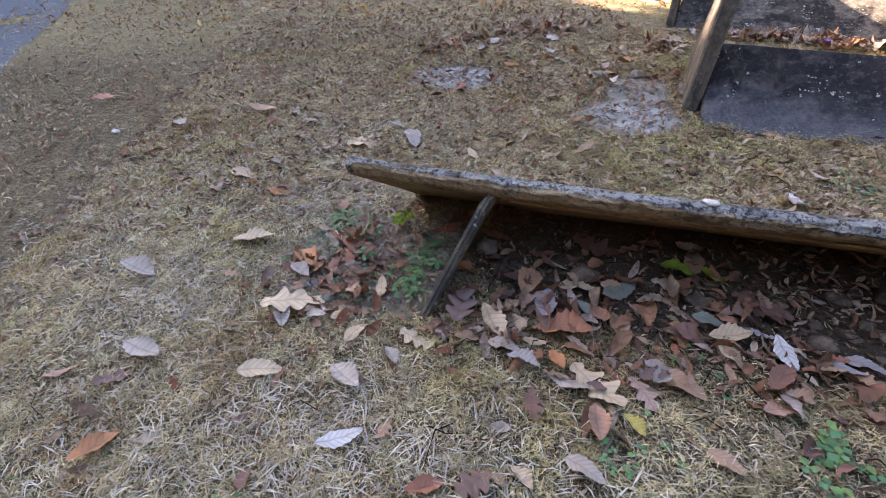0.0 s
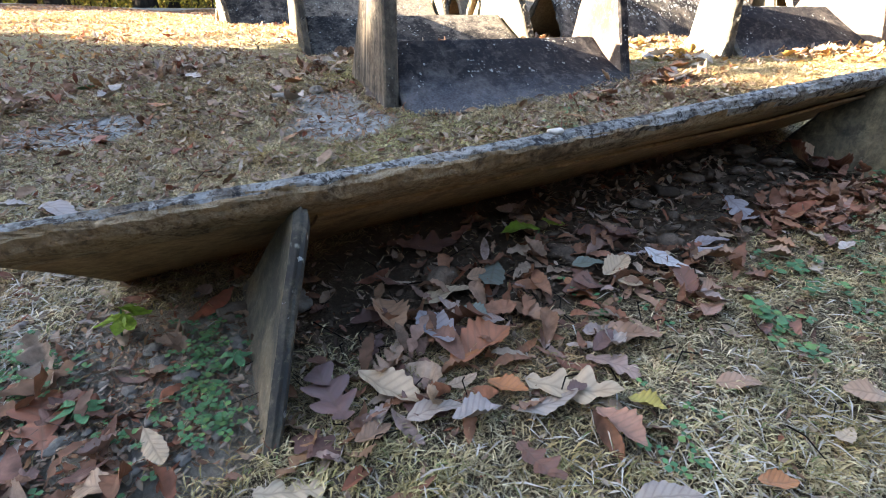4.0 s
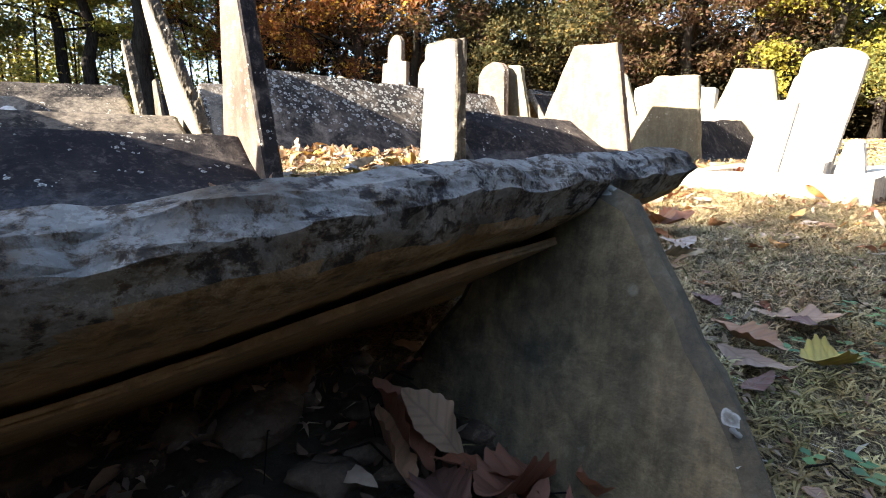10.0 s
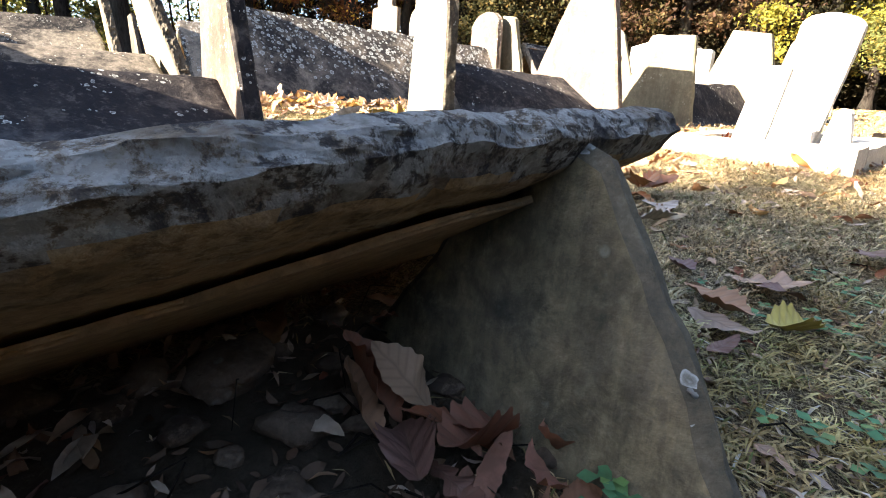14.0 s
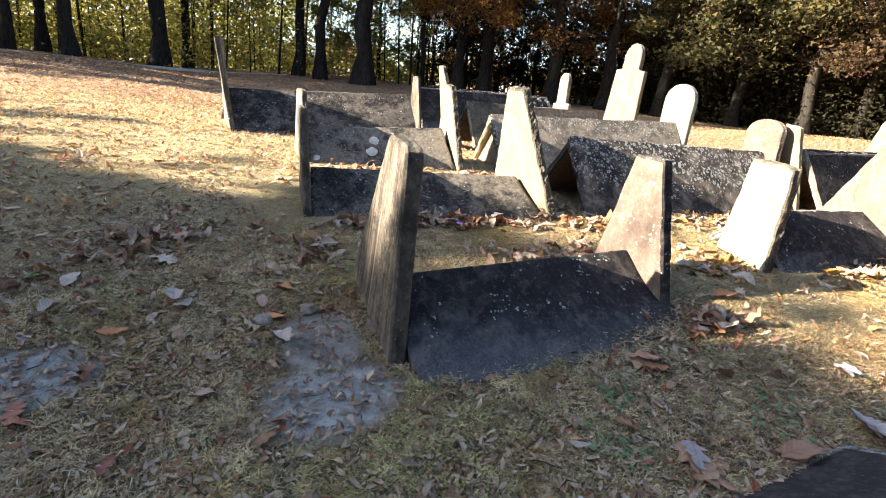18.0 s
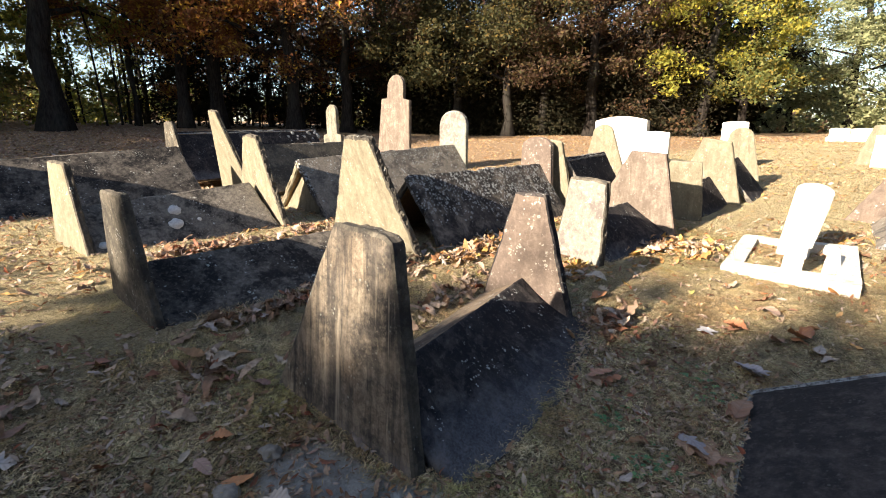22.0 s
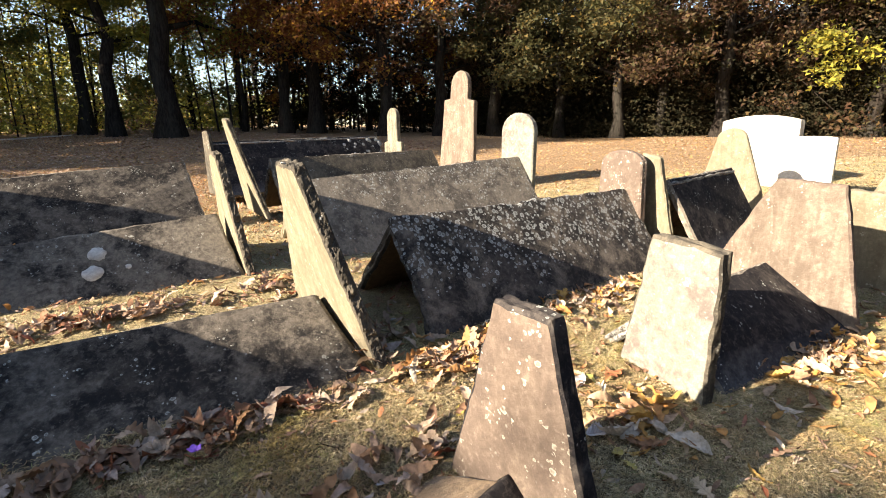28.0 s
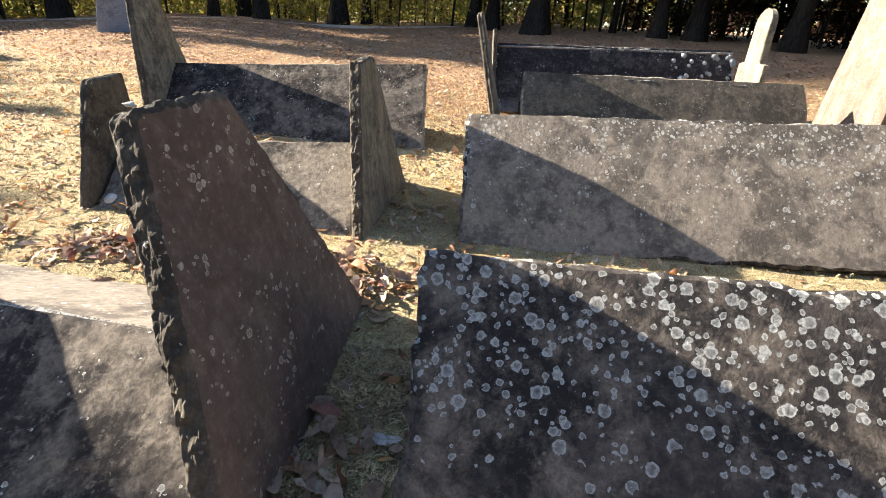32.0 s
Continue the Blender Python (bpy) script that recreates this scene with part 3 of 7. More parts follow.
def ground_z(x, y):
    """Height of the ground: a hillside that rises away from the first grave and flattens towards the woods."""
    x, y = np.asarray(x, float), np.asarray(y, float)
    sx = lambda v, lo, hi: lo + np.logaddexp(0, (v - lo) * 3) / 3 - np.logaddexp(0, (v - hi) * 3) / 3
    xc, yc = sx(x, -1.5, 7.5), sx(y, -1.0, 8.5)
    z = G0[0] + G0[1] * xc + G0[2] * yc + G0[3] * xc * xc + G0[4] * xc * yc + G0[5] * yc * yc
    z = z + 0.07 * np.clip(x - 7.5, 0, 12) + 0.03 * np.clip(x - 19.5, 0, 20) + 0.045 * np.clip(y - 8.5, 0, 25) + 0.1 * np.clip(x + 1.5, -12, 0)
    z = z + 0.05 * np.exp(-((x - 4.35) ** 2 + (y - 0.3) ** 2) / 0.5)
    return z + 0.012 * np.sin(3.1 * x + 1.3 * y) * np.sin(2.3 * y - 0.7 * x) + 0.008 * np.sin(7.3 * x) * np.sin(6.1 * y + 1.0)


def gz(x, y):
    return float(ground_z(x, y))


def axis_steps(centre):
    s = np.sinh(np.linspace(-5.6, 5.6, 301)) 
    return centre + s / abs(s).max() * 600.0


gx, gy = axis_steps(2.5), axis_steps(3.0)
xx, yy = np.meshgrid(gx, gy, indexing="ij")
zz = ground_z(xx, yy)
n = len(gx)
ids = np.arange(n * n).reshape(n, n)
quads = np.stack([ids[:-1, :-1], ids[1:, :-1], ids[1:, 1:], ids[:-1, 1:]], -1).reshape(-1, 4)
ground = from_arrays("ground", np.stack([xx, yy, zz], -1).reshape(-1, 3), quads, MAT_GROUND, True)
tagged(ground, "sloping ground of dry tan grass with fallen leaves", "ground", kind="structure")


# ---- stone plates ----
def rough_outline(pts, step, amount, rng):
    """The closed outline pts (3D, one plane), cut into short steps and roughened in its plane."""
    pts = [Vector(p) for p in pts]
    c = sum(pts, Vector()) / len(pts)
    out = []
    seed = Vector((rng.uniform(0, 90), rng.uniform(0, 90), rng.uniform(0, 90)))
    for i, p in enumerate(pts):
        q = pts[(i + 1) % len(pts)]
        k = max(1, int((q - p).length / step))
        for j in range(k):
            v = p.lerp(q, j / k)
            w = noise.noise(v * 6 + seed) * amount + noise.noise(v * 24 + seed) * amount * 0.6
            if j == 0:
                w = -abs(w) * 1.6
            out.append(v + (c - v).normalized() * -w)
    return out


def plate(name, outline, thick, materials, label, category="gravestone", group="", rough=0.008, step=0.035, seed=0, chamfer=0.012, flip=False, fine=False):
    """A stone slab: outline is its outer face, thick goes in behind it. materials: face, edge, back."""
    rng = random.Random(seed)
    loop = rough_outline(outline, step, rough, rng)
    nrm = Vector()
    for a, b in zip(outline, list(outline[1:]) + [outline[0]]):
        nrm += Vector(a).cross(Vector(b))
    nrm.normalize()
    if flip:
        nrm = -nrm
    c = sum(loop, Vector()) / len(loop)
    low = min(v.z for v in loop)
    origin = Vector((c.x, c.y, low))
    bm = bmesh.new()
    rings = []
    profile = [(chamfer * 1.6, 0.0), (0.0, chamfer), (0.0, thick * 0.33), (rough * 0.5, thick * 0.52), (0.0, thick * 0.7), (0.0, thick - chamfer), (chamfer * 1.6, thick)]
    if fine:
        profile = [(chamfer * 1.8, 0.0), (chamfer * 0.6, chamfer * 0.4)] + [(0.0, chamfer + (thick - 2 * chamfer) * q / 8) for q in range(9)] + [(chamfer * 0.6, thick - chamfer * 0.4), (chamfer * 1.8, thick)]
    for inset, depth in profile:
        ring = []
        for v in loop:
            j = 0.35 * rough * noise.noise(v * 30 + Vector((depth * 90, seed, 0)))
            w = v + (c - v).normalized() * (inset + j + rough * (0.9 * noise.noise(v * 14 + Vector((depth * 40 + seed, 0, 0))) + 0.8 * noise.noise(v * 5 + Vector((0, depth * 22 + seed, 0))))) - nrm * depth
            if fine:
                at = w * 1.0
                bite = noise.noise(at * 9 + Vector((seed, 3, 1)))
                w += (c - v).normalized() * (0.008 * noise.noise(at * 34) + 0.007 * noise.noise(at * 80) + 0.016 * max(0.0, bite - 0.1))
            ring.append(bm.verts.new(w - origin))
        rings.append(ring)
    k = len(loop)
    for a, b in zip(rings, rings[1:]):
        for i in range(k):
            f = bm.faces.new((a[i], a[(i + 1) % k], b[(i + 1) % k], b[i]))
            f.material_index = 1
    f0 = bm.faces.new(rings[0])
    f1 = bm.faces.new(list(reversed(rings[-1])))
    f1.material_index = 2
    bmesh.ops.recalc_face_normals(bm, faces=bm.faces)
    ob = part(name, bm, materials, None, "", False, origin)
    return tagged(ob, label, category, group)


def headstone(name, foot, yaw, wb, wt, height, thick, profile, material, label, lean=0.0, side=0.0, sunk=0.12, seed=0, rough=0.008, group="", category="gravestone", shoulder=0.62):
    """An upright stone: foot is the middle of its face at ground level, yaw the way its face looks, lean tips it back, side tips it sideways."""
    m = Matrix.Translation(foot) @ pose(0, 0, 0, 0, 0, yaw + 90) @ pose(0, 0, 0, -lean, side, 0)
    a, b, h = wb / 2, wt / 2, height
    base = [(-a - 0.0, -sunk), (a, -sunk)]
    if profile == "flat":
        top = [(b, h), (b * 0.1, h + 0.01), (-b, h - 0.012)]
    elif profile == "clipped":
        top = [(b * 1.25, h * 0.86), (b * 0.95, h), (-b * 0.8, h - 0.03), (-b * 1.2, h * 0.9)]
    elif profile == "round":
        top = [(b * math.cos(t), h - b * 0.85 + b * 0.85 * math.sin(t)) for t in np.linspace(0, math.pi, 13)]
    elif profile == "lowround":
        top = [(b * math.cos(t), h - b * 0.5 + b * 0.5 * math.sin(t)) for t in np.linspace(0, math.pi, 13)]
    elif profile == "shouldered":
        s, r = h * shoulder, b * 0.56
        top = [(b, s), (b * 0.62, s + 0.02), (r * 1.04, s + 0.05)] + [(r * math.cos(t), h - r + r * math.sin(t)) for t in np.linspace(0, math.pi, 11)] + [(-r * 1.04, s + 0.05), (-b * 0.62, s + 0.02), (-b, s)]
    outline = [tuple(m @ Vector((u, 0, v))) for u, v in base + top]
    return plate(name, outline, thick, [material, material, material], label, category, group, rough, 0.04, seed)


def mirror_bottom(ridge, bottom, spread=1.0):
    """The far foot of a tent, across the ridge from the near foot."""
    d = Vector((ridge[0] - bottom[0], ridge[1] - bottom[1], 0)) * spread
    x, y = ridge[0] + d.x, ridge[1] + d.y
    return (x, y, gz(x, y) - 0.03)


def slab(RL, RR, BL, BR, thick, face, edge, back, label, seed, rough=0.012, far=False, group="slabs of the tent graves", chamfer=0.014):
    ring = [BL, BR, RR, RL] if not far else [BR, BL, RL, RR]
    return plate("grave_slab", ring, thick, [face, edge, back], label, "grave slab", group, rough, 0.04, seed, chamfer)


def gable(FB, NB, NT, FT, thick, material, label, seed, rough=0.008, extra=(), edge=None, back=None, name="gable_stone", group="gable stones of the tent graves", fine=False):
    """An upright end stone, its face towards the low side: far foot, near foot, near top, extra points, far top."""
    return plate(name, [FB, NB, NT, *extra, FT], thick, [material, edge or material, back or material], label, "gravestone", group, rough, 0.014 if fine else 0.03, seed, 0.01, fine=fine)


def bent_slab(RL, RR, foot, thick, sag, materials, label, seed, steps=70):
    """A worn slab that hollows between its ridge and a curved foot line on the ground."""
    RL, RR = Vector(RL), Vector(RR)
    foot = [Vector(p) for p in foot]
    legs = [0.0]
    for a, b in zip(foot, foot[1:]):
        legs.append(legs[-1] + (b - a).length)
    def foot_at(u):
        d = u * legs[-1]
        k = max(i for i in range(len(foot) - 1) if legs[i] <= d + 1e-9)
        return foot[k].lerp(foot[k + 1], (d - legs[k]) / (legs[k + 1] - legs[k]))
    nrm = (RR - RL).cross(foot[0] - RL).normalized()
    nrm = nrm if nrm.z > 0 else -nrm
    origin = Vector(((RL.x + foot[-1].x) / 2, (RL.y + foot[-1].y) / 2, min(p.z for p in foot)))
    bm, grid = bmesh.new(), []
    down = [0.0, 0.012, 0.03] + [0.03 + 0.95 * k / 14 for k in range(1, 15)] + [0.995, 1.0]
    for i in range(steps + 1):
        u, row = i / steps, []
        ridge, low = RL.lerp(RR, u), foot_at(u)
        ridge = ridge + Vector((0, 0, 0.008 * noise.noise(Vector((u * 9, seed, 0))) + 0.004 * noise.noise(Vector((u * 40, seed, 5)))))
        low = low + (low - ridge).normalized() * 0.012 * noise.noise(Vector((u * 14, seed, 9)))
        for v in down:
            q = ridge.lerp(low, v) - nrm * (sag * 4 * v * (1 - v)) * (0.6 + 0.4 * v)
            q += nrm * (0.004 * noise.noise(q * 5 + Vector((seed, 0, 0))) + 0.0016 * noise.noise(q * 26))
            q -= nrm * (0.010 if v in (0.0, 1.0) else 0.003 if v == 0.012 else 0.0)
            q -= nrm * (0.008 if i in (0, steps) else 0.0)
            row.append(q)
        grid.append(row)
    top = [[bm.verts.new(q - origin) for q in row] for row in grid]
    low = [[bm.verts.new(q - nrm * thick - origin) for q in row] for row in grid]
    n = len(down)
    def quad(a, b, c, d, m):
        bm.faces.new((a, b, c, d)).material_index = m
    for i in range(steps):
        for k in range(n - 1):
            quad(top[i][k], top[i][k + 1], top[i + 1][k + 1], top[i + 1][k], 0)
            quad(low[i][k + 1], low[i][k], low[i + 1][k], low[i + 1][k + 1], 2)
        quad(top[i + 1][0], low[i + 1][0], low[i][0], top[i][0], 1)
        quad(top[i][-1], low[i][-1], low[i + 1][-1], top[i + 1][-1], 1)
    for k in range(n - 1):
        quad(top[0][k], low[0][k], low[0][k + 1], top[0][k + 1], 1)
        quad(top[-1][k + 1], low[-1][k + 1], low[-1][k], top[-1][k], 1)
    bmesh.ops.recalc_face_normals(bm, faces=bm.faces)
    ob = part("grave_slab", bm, materials, None, "", True, origin)
    return tagged(ob, label, "grave slab", "slabs of the tent graves")


# ---- the open grave (nearest the start) ----
A_RL, A_RR, A_BL, A_BR = (Vector(v) for v in ((-0.318, 1.715, 0.462), (2.435, 0.765, 0.692), (0.0, 2.29, 0.08), (2.65, 1.36, 0.36)))
A_N = (A_RR - A_RL).cross(A_BL - A_RL).normalized()
A_N = A_N if A_N.z < 0 else -A_N


def open_slab():
    """The leaning slab: weathered top, a chipped front edge broken away underneath, and a flat ochre underside."""
    rng = random.Random(11)
    origin = Vector((A_RL.x, A_RL.y, 0.1))
    long_steps, bm = 230, bmesh.new()
    rows = []
    for i in range(long_steps + 1):
        u = i / long_steps
        ridge, foot = A_RL.lerp(A_RR, u), A_BL.lerp(A_BR, u)
        ridge = ridge - Vector((0, 0, 0.016 * math.sin(math.pi * min(1.0, u / 0.72))))
        down = (foot - ridge).normalized()
        span = (foot - ridge).length
        q = Vector((u * 2.95, 0, 0))
        n1, n2, n3 = noise.noise(q * 2.6 + Vector((1, 7, 3))), noise.noise(q * 9 + Vector((5, 2, 9))), noise.noise(q * 31 + Vector((8, 8, 1)))
        thick = 0.054 + 0.008 * n1 + 0.006 * n2 + 0.008 * u
        back = 0.008 * n1 + 0.004 * n2 + 0.003 * n3 + 0.010 * max(0.0, noise.noise(q * 6 + Vector((2, 9, 4))))
        chip = 0.036 - 0.012 * u + 0.014 * noise.noise(q * 4 + Vector((3, 3, 6))) + 0.014 * noise.noise(q * 13 + Vector((9, 1, 2))) + 0.018 * u
        under = 0.070
        prof = [(span, 0.02), (span - 0.03, 0.0)] + [(span - (span - 0.05) * k / 9, 0.0) for k in range(1, 9)]
        prof += [(0.05 + back, 0.001), (0.026 + back, 0.004), (0.011 + back, 0.009), (0.003 + back, 0.018)]
        prof += [(back - 0.004 + 0.006 * noise.noise(q * 20 + Vector((0, d * 60, 0))) + 0.004 * noise.noise(q * 60 + Vector((0, d * 120, 0))), d) for d in np.linspace(0.026, thick * 0.82, 6)]
        prof += [(back + 0.004 + chip * k / 4 * (0.55 + 0.45 * k / 4), thick * 0.82 + (under - thick * 0.82) * (1 - (1 - k / 4) ** 1.7)) for k in range(1, 5)]
        prof += [(chip + back + (span - chip - back) * k / 8, under) for k in range(1, 9)]
        row = []
        for k, (sdist, depth) in enumerate(prof):
            pnt = ridge + down * sdist + A_N * (depth - 0.013)
            rough = 0.0022 if k < 12 or k > 24 else 0.0052
            pnt += Vector((noise.noise(pnt * 23), noise.noise(pnt * 23 + Vector((9, 0, 0))), noise.noise(pnt * 23 + Vector((0, 9, 0))))) * rough
            pnt += Vector((noise.noise(pnt * 64), noise.noise(pnt * 64 + Vector((9, 0, 0))), noise.noise(pnt * 64 + Vector((0, 9, 0))))) * rough * 0.5
            row.append(bm.verts.new(pnt - origin))
        rows.append(row)
    k = len(rows[0])
    for i, (a, b) in enumerate(zip(rows, rows[1:])):
        for m in range(k):
            f = bm.faces.new((a[m], a[(m + 1) % k], b[(m + 1) % k], b[m]))
            n1 = noise.noise(Vector((i * 0.09, m * 0.5, 4)))
            f.material_index = 0 if 1 <= m < 10 else (1 if m < 14.6 + 6.5 * min(1.0, max(0.0, i / long_steps - 0.25) / 0.5) + 2.2 * n1 else (3 if m < 24 else 2))
            if m in (0, 1) or i < 2 or i > long_steps - 4:
                f.material_index = 1 if m < 22 else f.material_index
    for row, m in ((rows[0], 1), (rows[-1], 1)):
        bm.faces.new(row if row is rows[-1] else row[::-1]).material_index = m
    bmesh.ops.recalc_face_normals(bm, faces=bm.faces)
    ob = part("grave_slab", bm, [MAT_SLAB_BLACK, MAT_EDGE, MAT_UNDER, MAT_EDGE_BROWN], None, "", False, origin)
    return tagged(ob, "thick dark sandstone slab leaning open over a leaf-filled hollow", "grave slab", "slabs of the tent graves")


open_slab()
gable((0.16, 1.98, 0.00), (-0.075, 1.30, -0.10), (0.185, 1.495, 0.44), (0.25, 1.63, 0.42), 0.036, MAT_GABLE_LOW, "small tilted sandstone gable stone under the open slab", 12, edge=MAT_EDGE_PALE, back=MAT_GABLE)
gable((2.30, 1.22, 0.20), (2.03, 0.505, 0.12), (2.205, 0.80, 0.628), (2.27, 0.95, 0.60), 0.036, MAT_GABLE, "grey-green sandstone gable stone propping the open slab", 13, extra=((2.222, 0.832, 0.642),), edge=MAT_EDGE_PALE)
a_top = []
for k in range(61):
    u = 0.2 + 0.8 * k / 60
    a_top.append(A_RL.lerp(A_RR, u).lerp(A_BL.lerp(A_BR, u), float(np.interp(u, (0.2, 0.6, 0.77, 0.80, 0.825, 0.857, 0.88, 1.0), (0.22, 0.27, 0.29, 0.27, 0.22, 0.155, 0.128, 0.12)))))
a_fall = (A_BR - A_RR).normalized()
a_top = [v + a_fall * (0.012 * noise.noise(v * 6.0) + 0.010 * noise.noise(v * 17.0) + 0.006 * noise.noise(v * 48.0)) for v in a_top]
a_low = [tuple(v + A_N * 0.066) for v in [A_BR, A_BL.lerp(A_BR, 0.17)] + a_top]
plate("grave_slab", a_low, 0.009, [MAT_UNDER] * 3, "split lower layer of ochre sandstone under the open slab", "grave slab", "slabs of the tent graves", 0.006, 0.03, 14, 0.001)

# ---- the streaked grave ----
gable((1.83, 3.80, 0.38), (1.43, 2.84, 0.28), (1.546, 2.97, 1.357), (1.706, 3.308, 1.392), 0.085, MAT_STREAK, "tapered brown headstone with dark vertical rain streaks", 21, 0.006, edge=MAT_BROWN, extra=((1.60, 3.07, 1.385),))
bent_slab((1.60, 3.06, 0.745), (3.225, 2.655, 0.775), [(x, y, gz(x, y) + 0.006) for x, y in ((1.49, 2.66), (1.59, 2.595), (1.77, 2.50), (2.02, 2.39), (2.25, 2.285), (2.49, 2.22), (2.75, 2.165), (2.99, 2.135), (3.13, 2.165), (3.20, 2.23))], 0.06, 0.05,
          [MAT_SLAB, MAT_SLAB, MAT_UNDER], "low dark stained sandstone tent slab, hollowed and flared at its foot", 22)
slab((1.66, 3.06, 0.725), (3.225, 2.66, 0.75), (1.85, 3.55, 0.40), (3.36, 3.08, 0.53), 0.07, MAT_SLAB_TAN, MAT_EDGE, MAT_UNDER, "tan-brown sandstone tent slab on the far side", 23, far=True)
gable((3.41, 3.02, 0.44), (3.075, 2.28, 0.40), (3.136, 2.519, 1.379), (3.22, 2.728, 1.386), 0.075, MAT_ROSE, "tapered reddish sandstone footstone with pale lichen spots", 24, 0.006, edge=MAT_SLAB)

# ---- second grave of the row ----
gable((2.36, 5.50, 0.54), (1.99, 4.70, 0.48), (2.06, 4.945, 1.42), (2.19, 5.26, 1.43), 0.06, MAT_BROWN, "narrow upright grey headstone leaning back", 31, edge=MAT_BROWN)
bent_slab((2.27, 5.15, 0.93), (3.93, 4.20, 0.975), [(2.03, 4.66, gz(2.03, 4.66) - 0.02), (2.55, 4.28, gz(2.55, 4.28) - 0.02), (3.2, 3.86, gz(3.2, 3.86) - 0.02), (3.72, 3.56, gz(3.72, 3.56) - 0.02)], 0.065, 0.02,
          [MAT_SLAB_MID, MAT_EDGE, MAT_UNDER], "grey sandstone tent slab half in shadow", 32)
slab((2.28, 5.16, 0.92), (3.94, 4.21, 0.965), mirror_bottom((2.27, 5.15), (1.97, 4.57)), mirror_bottom((3.93, 4.20), (3.735, 3.57)), 0.07, MAT_SLAB_PALE, MAT_EDGE, MAT_UNDER, "grey sandstone tent slab on the far side", 33, far=True)
gable((4.38, 4.86, 0.62), (3.80, 3.60, 0.56), (3.665, 4.05, 1.752), (3.84, 4.37, 1.765), 0.075, MAT_BUFF, "tall tapered buff footstone with a rough dark edge", 34, 0.008, edge=MAT_BROWN, back=MAT_ROSE, fine=True)

# ---- third grave, with white lichen discs ----
gable((3.06, 7.02, 0.74), (2.78, 6.24, 0.68), (2.885, 6.52, 1.552), (3.0, 6.86, 1.565), 0.06, MAT_BUFF, "narrow tapered buff headstone", 41, edge=MAT_BROWN, back=MAT_BROWN)
slab((3.03, 6.68, 1.15), (4.58, 5.99, 1.265), (2.86, 6.22, 0.72), (4.43, 5.49, 0.77), 0.07, MAT_SLAB_ASH, MAT_SLAB_PALE, MAT_UNDER, "dark sandstone tent slab with two white lichen discs", 42)
slab((3.04, 6.69, 1.14), (4.59, 6.0, 1.255), mirror_bottom((3.03, 6.68), (2.86, 6.22)), mirror_bottom((4.58, 5.99), (4.43, 5.49)), 0.07, MAT_SLAB_PALE, MAT_EDGE, MAT_UNDER, "grey sandstone tent slab on the far side", 43, far=True)
gable((5.0, 6.52, 0.70), (4.42, 5.42, 0.68), (4.47, 5.788, 1.782), (4.612, 6.062, 1.792), 0.07, MAT_BUFF, "tapered buff footstone leaning on the slab", 44, edge=MAT_BROWN, back=MAT_GREY, fine=True)

# ---- fourth grave, on the uphill side ----
gable((3.2, 9.75, 0.82), (2.80, 8.38, 0.78), (2.733, 8.77, 2.13), (2.90, 9.08, 2.15), 0.07, MAT_GREY, "tall thin grey headstone leaning outward", 51, edge=MAT_BROWN)
slab((3.0, 9.16, 1.46), (5.62, 7.99, 1.65), (2.84, 8.47, 0.84), (5.44, 7.38, 0.88), 0.07, MAT_SLAB_MID, MAT_SLAB_PALE, MAT_UNDER, "wide grey sandstone tent slab half in shadow", 52)
slab((3.01, 9.17, 1.45), (5.63, 8.0, 1.64), mirror_bottom((3.0, 9.16), (2.84, 8.47)), mirror_bottom((5.62, 7.99), (5.44, 7.38)), 0.07, MAT_SLAB_PALE, MAT_EDGE, MAT_UNDER, "grey sandstone tent slab on the far side", 53, far=True)

# ---- the twin row behind: lichened slab and its neighbours ----
slab((4.43, 3.985, 1.39), (6.78, 2.90, 1.415), (4.20, 3.49, 0.62), (6.60, 2.42, 0.70), 0.08, MAT_SLAB_LICHEN, MAT_SLAB_LICHEN, MAT_UNDER, "dark sandstone tent slab thick with round grey lichen", 61, 0.02)
slab((4.44, 4.0, 1.37), (6.79, 2.91, 1.40), (4.70, 4.62, 0.66), (7.05, 3.50, 0.74), 0.08, MAT_BROWN, MAT_BROWN, MAT_UNDER, "brown sandstone tent slab on the far side", 62, far=True)
slab((5.24, 5.79, 1.50), (8.2, 4.53, 1.66), (5.06, 5.27, 0.76), (8.02, 4.02, 0.88), 0.08, MAT_SLAB_PALE, MAT_SLAB_LICHEN, MAT_UNDER, "long grey sandstone tent slab with small lichen spots", 63, 0.016)
slab((5.25, 5.80, 1.48), (8.21, 4.54, 1.64), (5.60, 6.38, 0.78), (8.5, 5.1, 0.93), 0.08, MAT_BUFF, MAT_BUFF, MAT_UNDER, "buff sandstone tent slab on the far side", 64, far=True)
gable((5.62, 6.30, 0.75), (5.18, 5.35, 0.74), (5.34, 5.72, 1.36), (5.38, 5.82, 1.36), 0.06, MAT_BUFF, "squat yellow sandstone gable stone under the slab", 65)
gable((6.62, 8.15, 0.9), (6.12, 7.15, 0.88), (5.99, 7.62, 2.15), (6.09, 7.83, 2.17), 0.06, MAT_BUFF, "tall narrow buff footstone leaning over", 66, edge=MAT_BROWN, back=MAT_GREY)
slab((6.51, 7.49, 1.66), (9.3, 6.55, 1.72), (6.30, 6.98, 0.92), (9.1, 6.05, 1.0), 0.07, MAT_BROWN, MAT_SLAB_PALE, MAT_UNDER, "dark brown sandstone tent slab in shade", 67)
slab((6.52, 7.50, 1.65), (9.31, 6.56, 1.71), (6.74, 8.0, 0.96), (9.5, 7.06, 1.04), 0.07, MAT_BROWN, MAT_EDGE, MAT_UNDER, "dark brown tent slab on the far side", 68, far=True)
